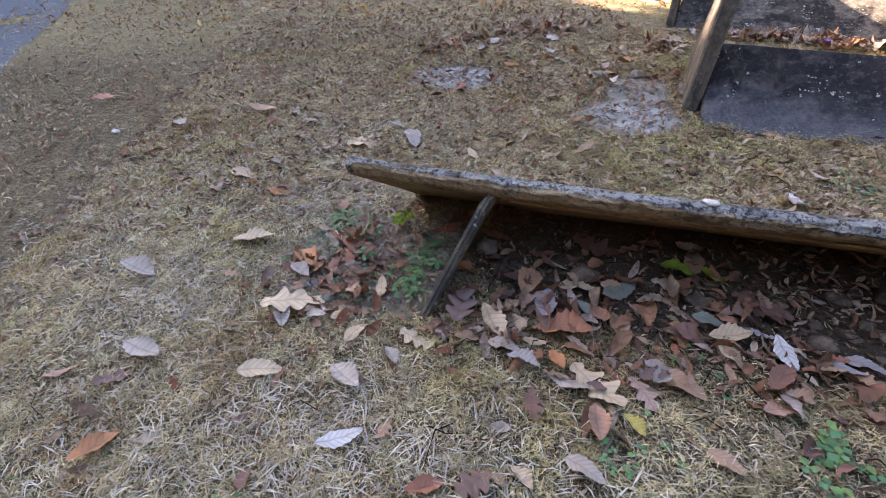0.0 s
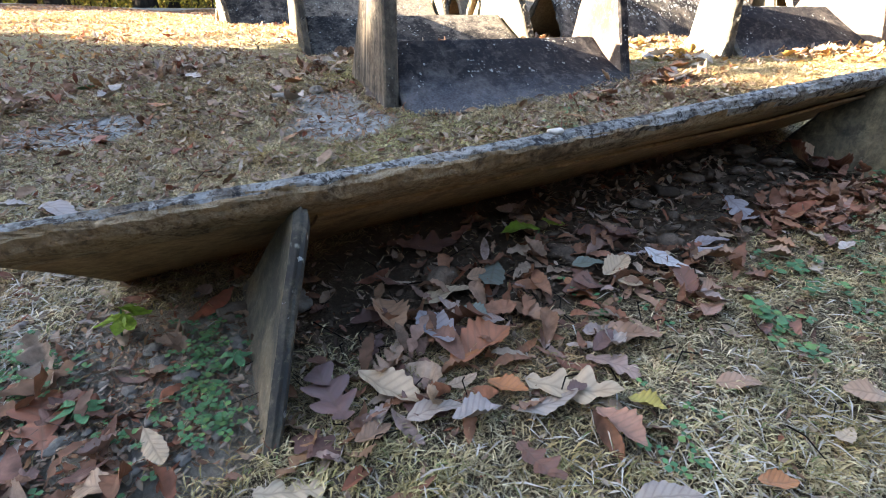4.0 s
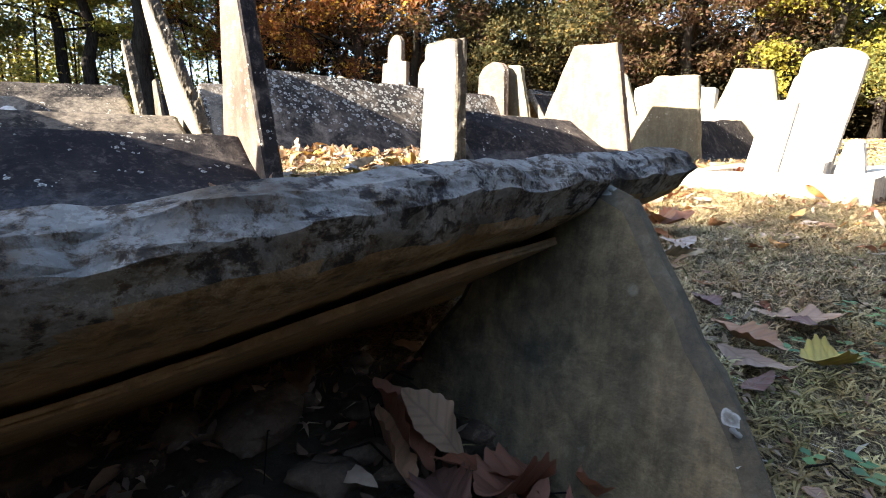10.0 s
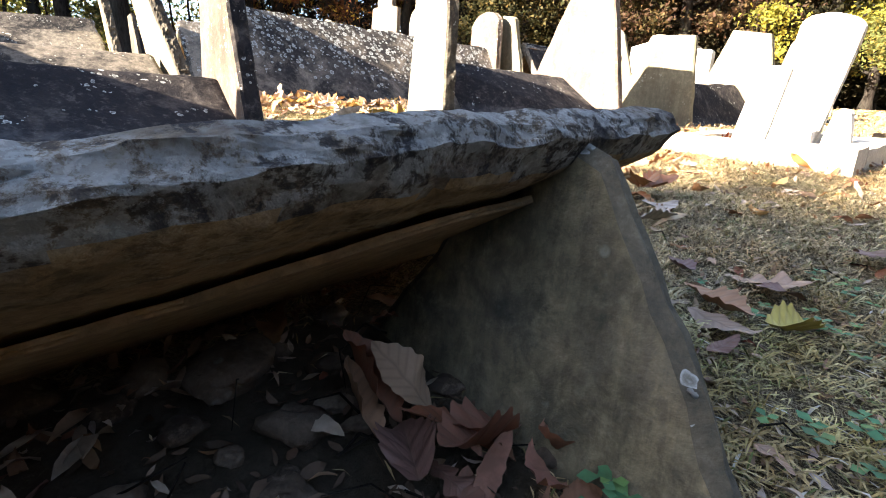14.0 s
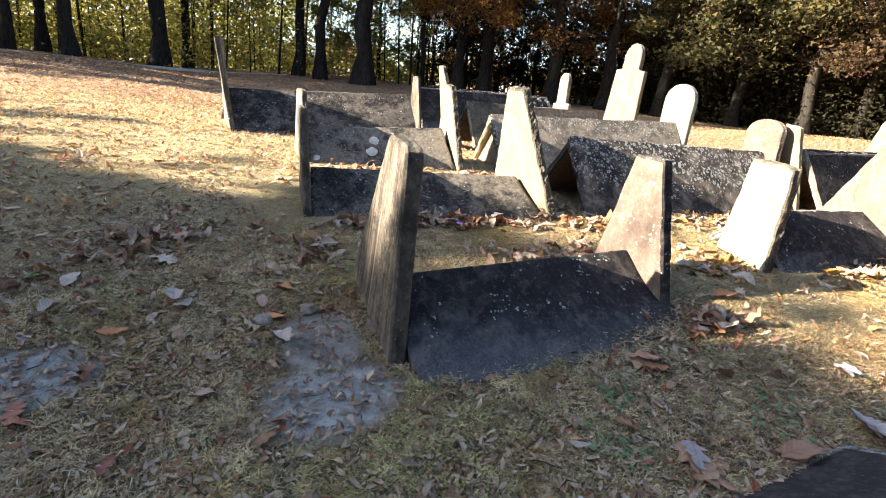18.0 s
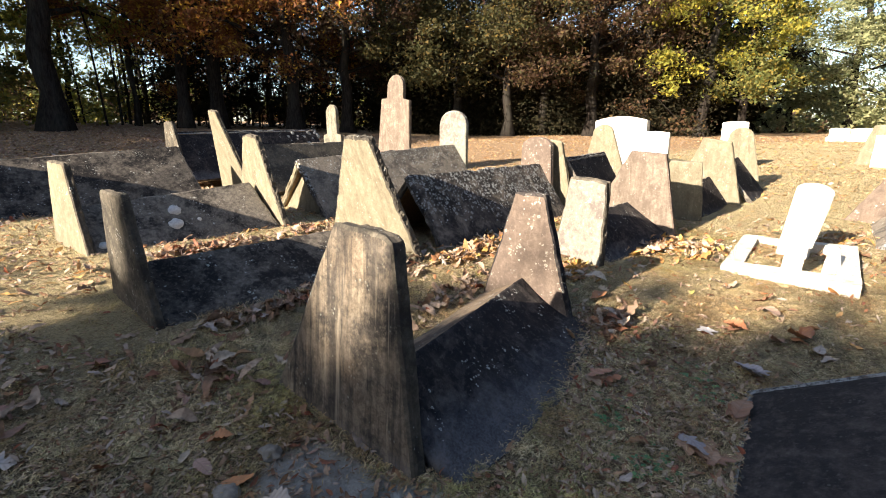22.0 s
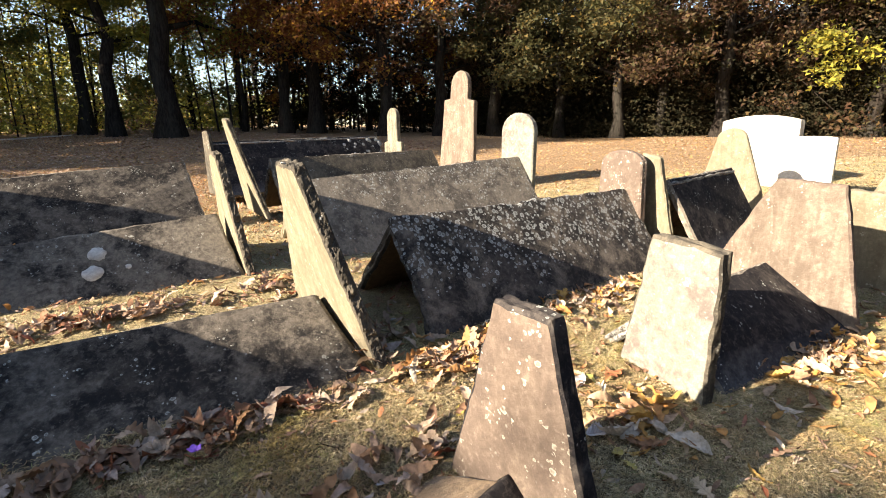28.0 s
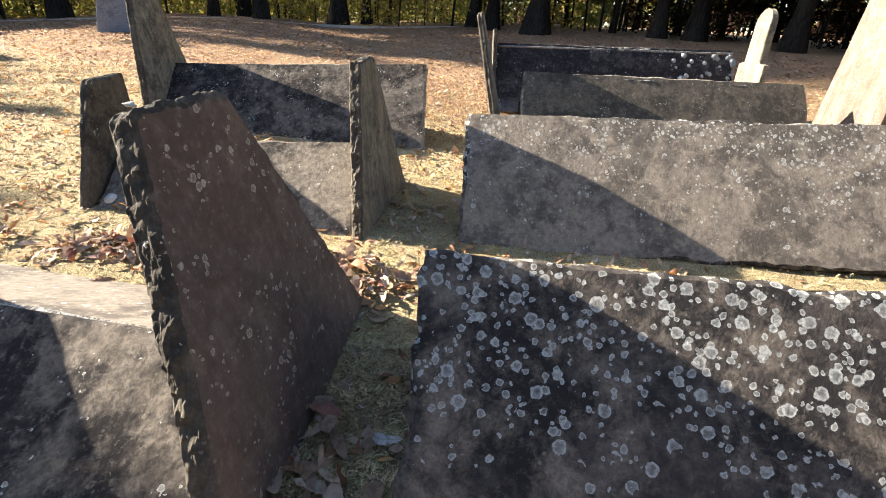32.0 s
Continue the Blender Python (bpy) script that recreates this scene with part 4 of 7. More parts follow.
slab((7.15, 9.62, 1.88), (10.5, 8.66, 1.99), (6.95, 9.1, 1.0), (10.3, 8.14, 1.1), 0.07, MAT_SLAB, MAT_SLAB_LICHEN, MAT_UNDER, "dark tent slab with pale lichen at one end", 69)
slab((7.16, 9.63, 1.87), (10.51, 8.67, 1.98), (7.36, 10.1, 1.05), (10.7, 9.16, 1.15), 0.07, MAT_SLAB, MAT_EDGE, MAT_UNDER, "dark tent slab on the far side", 70, far=True)
gable((7.3, 10.0, 1.0), (6.95, 9.2, 0.98), (7.0, 9.45, 2.05), (7.12, 9.75, 2.05), 0.06, MAT_BROWN, "dark narrow headstone in shade", 71)


def lichen_disc(x, y, r, face, seed, tone=None):
    """A flat crust of white lichen on the slab whose face has these corners: ridge and foot, first end, then last."""
    rl, bl, rr, br = (Vector(v) for v in face)
    best = min((((rl.lerp(bl, j / 60)).lerp(rr.lerp(br, j / 60), i / 90) for i in range(91) for j in range(61))), key=lambda p: (p.x - x) ** 2 + (p.y - y) ** 2)
    nrm = (rr - rl).cross(bl - rl).normalized()
    nrm = nrm if nrm.z > 0 else -nrm
    x, y, z = best
    rng = random.Random(seed)
    q = Vector(nrm).normalized()
    u = q.orthogonal().normalized()
    w = q.cross(u)
    bm = bmesh.new()
    top = []
    for i in range(18):
        t = 2 * math.pi * i / 18
        rr = r * rng.uniform(0.84, 1.08) * (1 if r > 0.012 else 0.75 + 0.4 * math.sin(2 * t + seed))
        top.append(bm.verts.new(u * (rr * math.cos(t)) + w * (rr * math.sin(t)) + q * min(0.006, 0.2 * r)))
    low = [bm.verts.new(v.co * 1.06 - q * min(0.012, 0.5 * r)) for v in top]
    bm.faces.new(top)
    for i in range(18):
        bm.faces.new((top[i], low[i], low[(i + 1) % 18], top[(i + 1) % 18]))
    bmesh.ops.recalc_face_normals(bm, faces=bm.faces)
    ob = part("lichen", bm, tone or MAT_WHITE, None, "", True, (x, y, z))
    return tagged(ob, "round white lichen crust on a dark slab", "lichen", "white lichen discs")

# ---- single upright stones ----
def upright(x, y, top, yaw, wb, wt, profile, material, label, seed, lean=0.0, side=0.0, thick=0.09, shoulder=0.62, rough=0.004):
    """A headstone whose top stands at the height top."""
    z = gz(x, y)
    return headstone("headstone", (x, y, z), yaw, wb, wt, top - z, thick, profile, material, label, lean, side, seed=seed, rough=rough, shoulder=shoulder)


upright(10.22, 8.05, 2.52, 160, 0.62, 0.60, "shouldered", MAT_GREY, "small grey round-headed stone with shoulders in shade", 80, shoulder=0.55)
upright(9.77, 6.36, 3.06, 157, 1.02, 0.82, "shouldered", MAT_TAN, "tall shouldered pinkish-tan stone with a round head, leaning", 81, side=4.5, shoulder=0.76)
upright(8.22, 4.58, 2.23, 160, 0.57, 0.57, "round", MAT_PALE, "pale round-topped buff gravestone in sun", 82, side=1)
upright(6.83, 2.97, 1.775, 145, 0.62, 0.52, "lowround", MAT_ROSE, "round-topped reddish sandstone gravestone", 83, thick=0.08)
gable((7.2, 3.1, 0.74), (6.82, 2.42, 0.74), (6.80, 2.62, 1.70), (6.88, 2.78, 1.74), 0.06, MAT_BUFF, "narrow buff stone leaning against its neighbour", 84)
slab((6.98, 2.55, 1.50), (8.42, 2.0, 1.55), (6.88, 2.15, 0.76), (8.3, 1.62, 0.84), 0.07, MAT_SLAB, MAT_SLAB_PALE, MAT_UNDER, "short dark tent slab in shade", 85)
slab((6.99, 2.56, 1.49), (8.43, 2.01, 1.54), (7.2, 3.0, 0.78), (8.6, 2.45, 0.88), 0.07, MAT_SLAB_PALE, MAT_EDGE, MAT_UNDER, "short tent slab on the far side", 86, far=True)
upright(9.1, 1.98, 2.0, 165, 0.95, 0.36, "round", MAT_BUFF, "buff round-topped tapered footstone in sun", 87, side=-3, thick=0.08)

# ---- the sunlit pair ----
gable((4.64, 2.55, 0.56), (4.33, 2.09, 0.52), (4.285, 2.085, 1.375), (4.47, 2.40, 1.405), 0.08, MAT_PALE, "broad pale worn headstone bright in the sun", 91, 0.010, extra=((4.35, 2.20, 1.40),), edge=MAT_BROWN)
slab((4.60, 2.33, 1.03), (5.87, 1.76, 1.04), (4.46, 1.96, 0.56), (5.62, 1.27, 0.66), 0.07, MAT_SLAB, MAT_SLAB_PALE, MAT_UNDER, "dark tent slab between two pale end stones", 92)
slab((4.61, 2.34, 1.02), (5.88, 1.77, 1.03), (4.82, 2.74, 0.60), (6.06, 2.2, 0.68), 0.07, MAT_SLAB_PALE, MAT_EDGE, MAT_UNDER, "tent slab on the far side between pale end stones", 93, far=True)
gable((6.02, 2.28, 0.62), (5.60, 1.26, 0.60), (5.665, 1.44, 1.585), (5.765, 1.79, 1.615), 0.08, MAT_TAN, "tall tapered tan footstone in full sun", 94, 0.006, edge=MAT_ROSE)

# ---- the farther graves of that row ----
gable((6.75, 1.60, 0.62), (6.62, 0.80, 0.60), (6.53, 0.893, 1.454), (6.60, 1.245, 1.48), 0.09, MAT_BUFF, "pale blocky headstone, its foot in shadow", 101)
slab((6.7, 1.1, 1.12), (8.05, 0.47, 1.2), (6.66, 0.82, 0.62), (8.0, 0.12, 0.70), 0.07, MAT_SLAB, MAT_SLAB_PALE, MAT_UNDER, "short dark tent slab in shadow", 102)
slab((6.71, 1.11, 1.11), (8.06, 0.48, 1.19), (6.9, 1.5, 0.64), (8.25, 0.85, 0.74), 0.07, MAT_SLAB_PALE, MAT_EDGE, MAT_UNDER, "short tent slab on the far side", 103, far=True)
gable((8.35, 0.98, 0.68), (7.92, 0.02, 0.66), (7.97, 0.25, 1.70), (8.12, 0.60, 1.763), 0.08, MAT_BUFF, "tapered buff footstone in sun", 104)
upright(9.55, -0.28, 1.94, 165, 0.8, 0.38, "round", MAT_BUFF, "tapered round-topped buff gravestone", 105)
slab((8.3, 0.25, 1.38), (9.5, -0.25, 1.45), (8.15, -0.25, 0.72), (9.4, -0.72, 0.84), 0.07, MAT_SLAB, MAT_SLAB_PALE, MAT_UNDER, "short dark tent slab behind a round stone", 106)

# ---- white marble stones behind ----
def marble_block(foot, yaw, w, d, h, label, seed, arched=False):
    """A marble die on a wider base."""
    thing = tagged(new("marble_monument"), label, "gravestone", "white marble stones")
    thing.matrix_world = pose(foot[0], foot[1], gz(foot[0], foot[1]) - 0.03, 0, 0, yaw)
    for nm, ww, dd, z0, z1 in (("base", w * 1.25, d * 1.35, 0.0, 0.2), ("die", w, d, 0.2, h)):
        bm = bmesh.new()
        bmesh.ops.create_cube(bm, size=1.0)
        for v in bm.verts:
            v.co = Vector((v.co.x * dd, v.co.y * ww, z0 + (v.co.z + 0.5) * (z1 - z0)))
        if nm == "die":
            bmesh.ops.subdivide_edges(bm, edges=[e for e in bm.edges if abs(e.verts[0].co.y - e.verts[1].co.y) > 0.1], cuts=8)
            for v in bm.verts:
                if v.co.z > z1 - 0.01:
                    v.co.z += (0.09 if arched else 0.02) * (1 - (2 * v.co.y / ww) ** 2)
        bmesh.ops.bevel(bm, geom=[e for e in bm.edges if e.calc_face_angle(0) > 1.0], offset=0.012, segments=2, affect='EDGES')
        part(nm, bm, MAT_WHITE, thing)
    return thing


marble_block((11.9, 1.55), -15, 1.12, 0.4, gz(11.9, 1.55) * -1 + 2.18, "broad white marble monument with a curved top", 110, True)
marble_block((10.4, 1.05), -15, 0.62, 0.2, 1.9 - gz(10.4, 1.05), "small white marble tablet beside the monument", 111)
marble_block((12.5, -0.9), -15, 0.52, 0.16, 2.14 - gz(12.5, -0.9), "tall white marble tablet", 112)
marble_block((22.3, -6.9), -20, 0.62, 0.25, 0.5, "distant white marble headstone", 113)
marble_block((22.0, -7.6), -20, 0.85, 0.25, 0.5, "distant low white marble headstone", 114)
marble_block((17.5, -7.1), -25, 1.5, 0.5, 0.72, "long white marble family stone", 115)

# ---- the kerbed plot with a leaning marble tablet ----
kerb = tagged(new("grave_kerb"), "white concrete kerb round a small grassy plot", "grave kerb")
KA, KW, KD = -22.0, 0.98, 1.42
kerb.matrix_world = pose(5.06, 0.33, gz(5.06, 0.33) - 0.066, 0, -3.5, KA)


def kerb_bar(nm, x0, x1, y0, y1, h, seed):
    ring = [(x0, y0, h), (x1, y0, h), (x1, y1, h), (x0, y1, h)]
    loop = rough_outline(ring, 0.06, 0.004, random.Random(seed))
    bm = bmesh.new()
    top = [bm.verts.new(v + Vector((0, 0, 0.01 * noise.noise(v * 8)))) for v in loop]
    low = [bm.verts.new((v.x * 1.005, v.y * 1.005, -0.15)) for v in loop]
    bm.faces.new(top)
    for i in range(len(top)):
        j = (i + 1) % len(top)
        bm.faces.new((top[j], top[i], low[i], low[j]))
    bmesh.ops.recalc_face_normals(bm, faces=bm.faces)
    part(nm, bm, MAT_CONCRETE, kerb)


kerb_bar("front_kerb", -KD / 2, -KD / 2 + 0.2, -KW / 2, KW / 2, 0.15, 1)
kerb_bar("back_kerb", KD / 2 - 0.12, KD / 2, -KW / 2, KW / 2, 0.13, 2)
kerb_bar("side_kerb", -KD / 2 + 0.202, KD / 2 - 0.122, KW / 2 - 0.15, KW / 2, 0.135, 3)
kerb_bar("side_kerb", -KD / 2 + 0.202, KD / 2 - 0.122, -KW / 2, -KW / 2 + 0.16, 0.135, 4)
headstone("headstone", (5.28, 0.26, gz(5.28, 0.26)), 158, 0.26, 0.30, 0.74, 0.075, "lowround", MAT_WHITE, "white marble tablet leaning sideways against the kerb", lean=-6, side=9, seed=120, rough=0.002)
headstone("footstone", (4.53, 0.53, gz(4.53, 0.53)), 158, 0.15, 0.14, 0.45, 0.05, "flat", MAT_WHITE, "short white post at the front of the kerb", lean=14, seed=122, rough=0.002, side=5)
headstone("footstone", (4.78, 0.12, gz(4.78, 0.12)), 158, 0.17, 0.08, 0.26, 0.09, "round", MAT_WHITE, "small white stone inside the kerb", seed=121, rough=0.004)

# ---- graves at the far side ----
gable((7.4, -0.95, 0.55), (6.75, -2.3, 0.5), (6.95, -1.85, 1.68), (7.1, -1.55, 1.70), 0.08, MAT_ROSE, "large tapered brown headstone in sun", 131)
slab((5.75, -1.18, 1.05), (6.95, -1.6, 1.1), (5.6, -1.65, 0.45), (6.8, -2.1, 0.5), 0.07, MAT_BROWN, MAT_EDGE, MAT_UNDER, "brown tent slab with pale lichen", 132)
slab((5.76, -1.17, 1.04), (6.96, -1.59, 1.09), (5.98, -0.66, 0.52), (7.2, -1.1, 0.56), 0.07, MAT_SLAB_PALE, MAT_EDGE, MAT_UNDER, "grey tent slab sloping to the kerbed plot", 133, far=True)
gable((5.98, -0.8, 0.4), (5.55, -1.75, 0.36), (5.62, -1.42, 1.02), (5.80, -1.02, 1.02), 0.08, MAT_ROSE, "squat brown gable stone with lichen spots", 134)
headstone("headstone", (13.5, -4.3, gz(13.5, -4.3)), 160, 1.15, 0.6, 0.9, 0.09, "flat", MAT_BUFF, "distant broad tapered buff stone", seed=135)
headstone("headstone", (13.0, -4.18, gz(13.0, -4.18)), 160, 0.72, 0.66, 0.72, 0.1, "flat", MAT_WHITE, "distant square white stone", seed=136)
headstone("headstone", (0.0, 20.2, gz(0, 20.2)), -75, 1.1, 0.8, 0.95, 0.3, "flat", MAT_BLUEGREY, "distant blue-grey granite monument on a base", seed=137, rough=0.003)
headstone("headstone", (-4.5, 20.8, gz(-4.5, 20.8)), -75, 1.6, 1.5, 0.85, 0.3, "flat", MAT_BLUEGREY, "distant blue-grey granite monument", seed=138, rough=0.003)
lane_top = [(x, 28.9 + 0.06 * x, gz(x, 28.9 + 0.06 * x) + 0.05) for x in np.linspace(-14, 14, 8)]
lane = plate("lane_kerb", [(x, y, z - 0.5) for x, y, z in lane_top] + lane_top[::-1], 0.3, [MAT_CONCRETE] * 3, "pale kerb of a lane along the woods", "kerb", "", 0.01, 0.5, 140)
lane["kind"] = "structure"
D_FACE = ((3.03, 6.68, 1.15), (2.86, 6.22, 0.72), (4.58, 5.99, 1.265), (4.43, 5.49, 0.77))
B_FACE = ((1.66, 3.05, 0.735), (1.50, 2.66, 0.33), (3.225, 2.65, 0.76), (3.14, 2.22, 0.45))
for dx, dy, r, s in ((3.69, 6.20, 0.062, 1), (3.59, 6.11, 0.066, 2), (3.80, 6.02, 0.022, 3), (2.98, 6.3, 0.04, 4)):
    lichen_disc(dx, dy, r, D_FACE, s)
for dx, dy, r, s in ((2.915, 2.672, 0.030, 5), (2.456, 2.69, 0.018, 6)):
    lichen_disc(dx, dy, r, B_FACE, s)
sign = tagged(new("sign_board"), "blank white sign board on a thin dark pole", "sign")
sign.matrix_world = pose(-5.3, 22.4, gz(-5.3, 22.4) - 0.1, 0, 0, 12)
bm = bmesh.new()
bmesh.ops.create_cone(bm, cap_ends=True, segments=8, radius1=0.04, radius2=0.03, depth=2.6)
bmesh.ops.translate(bm, verts=bm.verts, vec=(0.42, 0.05, 1.3))
part("pole", bm, MAT_BROWN, sign)
bm = bmesh.new()
bmesh.ops.create_cube(bm, size=1.0)
bmesh.ops.scale(bm, verts=bm.verts, vec=(0.95, 0.04, 0.5))
bmesh.ops.bevel(bm, geom=list(bm.edges), offset=0.01, segments=1, affect='EDGES')
bmesh.ops.translate(bm, verts=bm.verts, vec=(-0.08, 0.0, 1.15))
part("board", bm, MAT_WHITE, sign)
H_FACE = ((7.15, 9.62, 1.88), (6.95, 9.1, 1.0), (10.5, 8.66, 1.99), (10.3, 8.14, 1.1))
rngh = random.Random(4)
for k in range(34):
    u, v = 1 - rngh.random() ** 1.6 * 0.26, rngh.uniform(0.04, 0.75)
    top, low = Vector(H_FACE[0]).lerp(Vector(H_FACE[2]), u), Vector(H_FACE[1]).lerp(Vector(H_FACE[3]), u)
    spot = top.lerp(low, v)
    lichen_disc(spot.x, spot.y, rngh.uniform(0.02, 0.06), H_FACE, 30 + k, MAT_LICHEN)
headstone("headstone", (14.6, -4.75, gz(14.6, -4.75)), 160, 0.5, 0.42, 0.5, 0.1, "flat", MAT_WHITE, "fallen white marble tablet leaning far over", side=52, seed=139)
pile = tagged(new("boulder_heap"), "heap of pale rounded stones on a long marble base", "stones")
pile.location = (17.5, -7.1, gz(17.5, -7.1) + 0.70)
rngb = random.Random(3)
for k in range(9):
    bm = bmesh.new()
    bmesh.ops.create_icosphere(bm, subdivisions=2, radius=1.0)
    r = rngb.uniform(0.11, 0.17)
    for v in bm.verts:
        v.co *= r * (1 + 0.3 * noise.noise(v.co * 1.7 + Vector((k * 5, 0, 0))))
        v.co.z *= 0.8
    part("boulder", bm, MAT_CONCRETE, pile, "", True, (rngb.uniform(-0.08, 0.08), 0.22 * (k % 5 - 2), 0.08 + 0.14 * (k // 5)))

# ---- trees ----
def tube(verts, faces, a, b, ra, rb, sides=8):
    """Adds a tapered tube from a to b to the lists."""
    a, b = Vector(a), Vector(b)
    d = (b - a).normalized()
    u = d.orthogonal().normalized()
    w = d.cross(u)
    s = len(verts)
    for c, r in ((a, ra), (b, rb)):
        for i in range(sides):
            t = 2 * math.pi * i / sides
            verts.append(tuple(c + u * (r * math.cos(t)) + w * (r * math.sin(t))))
    for i in range(sides):
        j = (i + 1) % sides
        faces.append((s + i, s + j, s + sides + j, s + sides + i))


def leaf_cloud(centres, spread, count, size, rng, squash=0.7):
    """Random small leaves (one face each) in clumps round centres: vertices and triangles."""
    centres = np.asarray(centres, float)
    weight = rng.uniform(0.3, 1.7, len(centres))
    pick = rng.choice(len(centres), count, p=weight / weight.sum())
    wide = rng.uniform(0.6, 1.4, len(centres))[pick][:, None]
    c = centres[pick] + rng.normal(0, 1, (count, 3)) * np.array((spread, spread, spread * squash)) * wide
    u = rng.normal(0, 1, (count, 3)) * np.array((1, 1, 0.7)); u /= np.linalg.norm(u, axis=1)[:, None]
    w = np.cross(u, rng.normal(0, 1, (count, 3))); w /= np.linalg.norm(w, axis=1)[:, None]
    s = size * rng.uniform(0.5, 1.35, (count, 1))
    v = np.stack([c - u * s + w * s * 0.7, c - u * s * 0.6 - w * s * 0.7, c + u * s * 1.2], 1).reshape(-1, 3)
    return v, np.arange(count * 3).reshape(-1, 3)


def tree(x, y, height, radius, trunk, crown, label, seed, low=0.25, leaves=5000, size=0.16, lean=0.0, category="tree"):
    """A tapered trunk with limbs, and a crown of many small leaf clumps with gaps."""
    rng = np.random.default_rng(seed)
    base = gz(x, y) - 0.15
    thing = tagged(new("tree"), label, category, "trees at the edge of the woods")
    thing.location = (x, y, base)
    verts, faces = [], []
    p, r = Vector((0, 0, 0)), trunk
    spine = []
    for k in range(9):
        q = Vector((lean * (k + 1) / 9 + rng.normal(0, 0.09), rng.normal(0, 0.09), height * 0.92 * (k + 1) / 9))
        r2 = trunk * (1 - 0.82 * (k + 1) / 9) * (0.88 if k == 0 else 1)
        s = len(verts)
        if k == 0:
            for i in range(12):
                t = math.pi * i / 6
                verts.append((p.x + 1.45 * r * math.cos(t) * rng.uniform(0.9, 1.15), p.y + 1.45 * r * math.sin(t) * rng.uniform(0.9, 1.15), p.z))
            s = len(verts)
        for i in range(12):
            t = math.pi * i / 6
            verts.append((q.x + r2 * math.cos(t), q.y + r2 * math.sin(t), q.z))
        faces += [(s - 12 + i, s - 12 + (i + 1) % 12, s + (i + 1) % 12, s + i) for i in range(12)]
        last = s
        spine.append((p.copy(), q.copy(), r2))
        p, r = q, r2
    centres = []
    limbs = 12
    for k in range(limbs):
        f = low + (1 - low) * (k + rng.uniform(0, 1)) / limbs
        i = min(8, int(f * 9))
        a = spine[i][0].lerp(spine[i][1], f * 9 - i if f * 9 - i < 1 else 1)
        ang = k * 2.4 + rng.uniform(-0.5, 0.5)
        reach = radius * (1 - 0.6 * max(0, (f - 0.45) / 0.55)) * rng.uniform(0.7, 1.05)
        mid = a + Vector((math.cos(ang), math.sin(ang), 0.35)) * reach * 0.5
        end = a + Vector((math.cos(ang + 0.2), math.sin(ang + 0.2), rng.uniform(0.05, 0.5))) * reach
        rr = max(0.02, spine[i][2] * 0.42)
        tube(verts, faces, a, mid, rr, rr * 0.6, 6)
        tube(verts, faces, mid, end, rr * 0.6, rr * 0.15, 6)
        for g in range(7):
            c = a.lerp(mid, rng.uniform(0.3, 1.0)).lerp(end, rng.uniform(0.1, 1.1)) + Vector(rng.normal(0, radius * 0.17, 3))
            centres.append(tuple(c))
            if g < 4:
                tube(verts, faces, mid, c, rr * 0.3, rr * 0.06, 4)
    centres.append((lean, 0, height * 0.95))
    t = from_arrays("trunk", np.array(verts), np.array(faces), MAT_BARK, True)
    t.parent = thing
    v, f = leaf_cloud(centres, radius * 0.095, leaves, size, rng, 0.6)
    c = from_arrays("crown", v, f, CROWNS[crown])
    c.parent = thing
    return thing


def polar(yaw, dist, cx=1.0, cy=2.0):
    return cx - math.sin(radians(yaw)) * dist, cy + math.cos(radians(yaw)) * dist


NAMES = {"olive": "olive brown hardwood above dark cedars", "yellow": "tall tree with thin yellow-green autumn leaves", "green": "dull green hardwood at the edge of the woods", "orange": "oak with rust-orange autumn leaves",
         "brown": "oak with red-brown autumn leaves", "pine": "pale green pine beyond the graves", "dark": "cedar in the understory, coloured near black for shade"}


def edge_tree(yaw, dist, h, r, tr, cr, low):
    """A tree at the edge of the woods, placed by its bearing and distance from the graves."""
    tx, ty = polar(yaw, dist)
    tall = 1.08 if yaw > -60 else 0.8
    tree(tx, ty, h * tall, r, tr, cr, NAMES[cr], 500 + next(TREE_COUNT), low * 0.78 / tall, 24000 if yaw > -60 else 18000, 0.086)


TREE_COUNT = itertools.count()
edge_tree(26, 33, 18, 4.6, 0.36, "green", 0.4)
edge_tree(20, 30, 18, 4.4, 0.32, "yellow", 0.4)
edge_tree(16.5, 30, 18, 4.4, 0.3, "green", 0.4)
edge_tree(11, 29, 17, 4.6, 0.38, "yellow", 0.4)
edge_tree(7.6, 31, 15, 4.0, 0.26, "green", 0.4)
edge_tree(-1.3, 29, 14, 3.4, 0.24, "brown", 0.45)
edge_tree(-3.8, 30.5, 14, 3.4, 0.26, "green", 0.36)
edge_tree(-5.6, 29, 14, 3.6, 0.34, "yellow", 0.36)
edge_tree(-12.7, 30, 15, 4.2, 0.46, "green", 0.42)
edge_tree(-15.4, 32, 14, 3.6, 0.26, "yellow", 0.42)
edge_tree(-26.3, 31, 14, 3.6, 0.32, "green", 0.42)
edge_tree(-28.6, 29, 14, 3.6, 0.34, "yellow", 0.42)
edge_tree(-33.2, 27, 15, 4.4, 0.52, "yellow", 0.42)
edge_tree(-44.2, 28.5, 14, 5.2, 0.34, "orange", 0.3)
edge_tree(-47.4, 28.5, 14, 5.6, 0.42, "orange", 0.28)
edge_tree(-40, 30, 14, 4.6, 0.15, "orange", 0.4)
edge_tree(-55, 26, 14, 5.4, 0.36, "orange", 0.28)
edge_tree(-61, 27, 14, 4.6, 0.34, "brown", 0.26)
edge_tree(-67, 28, 14, 5, 0.36, "olive", 0.26)
edge_tree(-74, 28, 14, 5, 0.3, "olive", 0.22)
edge_tree(-80, 27, 13, 4.6, 0.3, "olive", 0.2)
edge_tree(-84, 29, 14, 4.6, 0.3, "brown", 0.24)
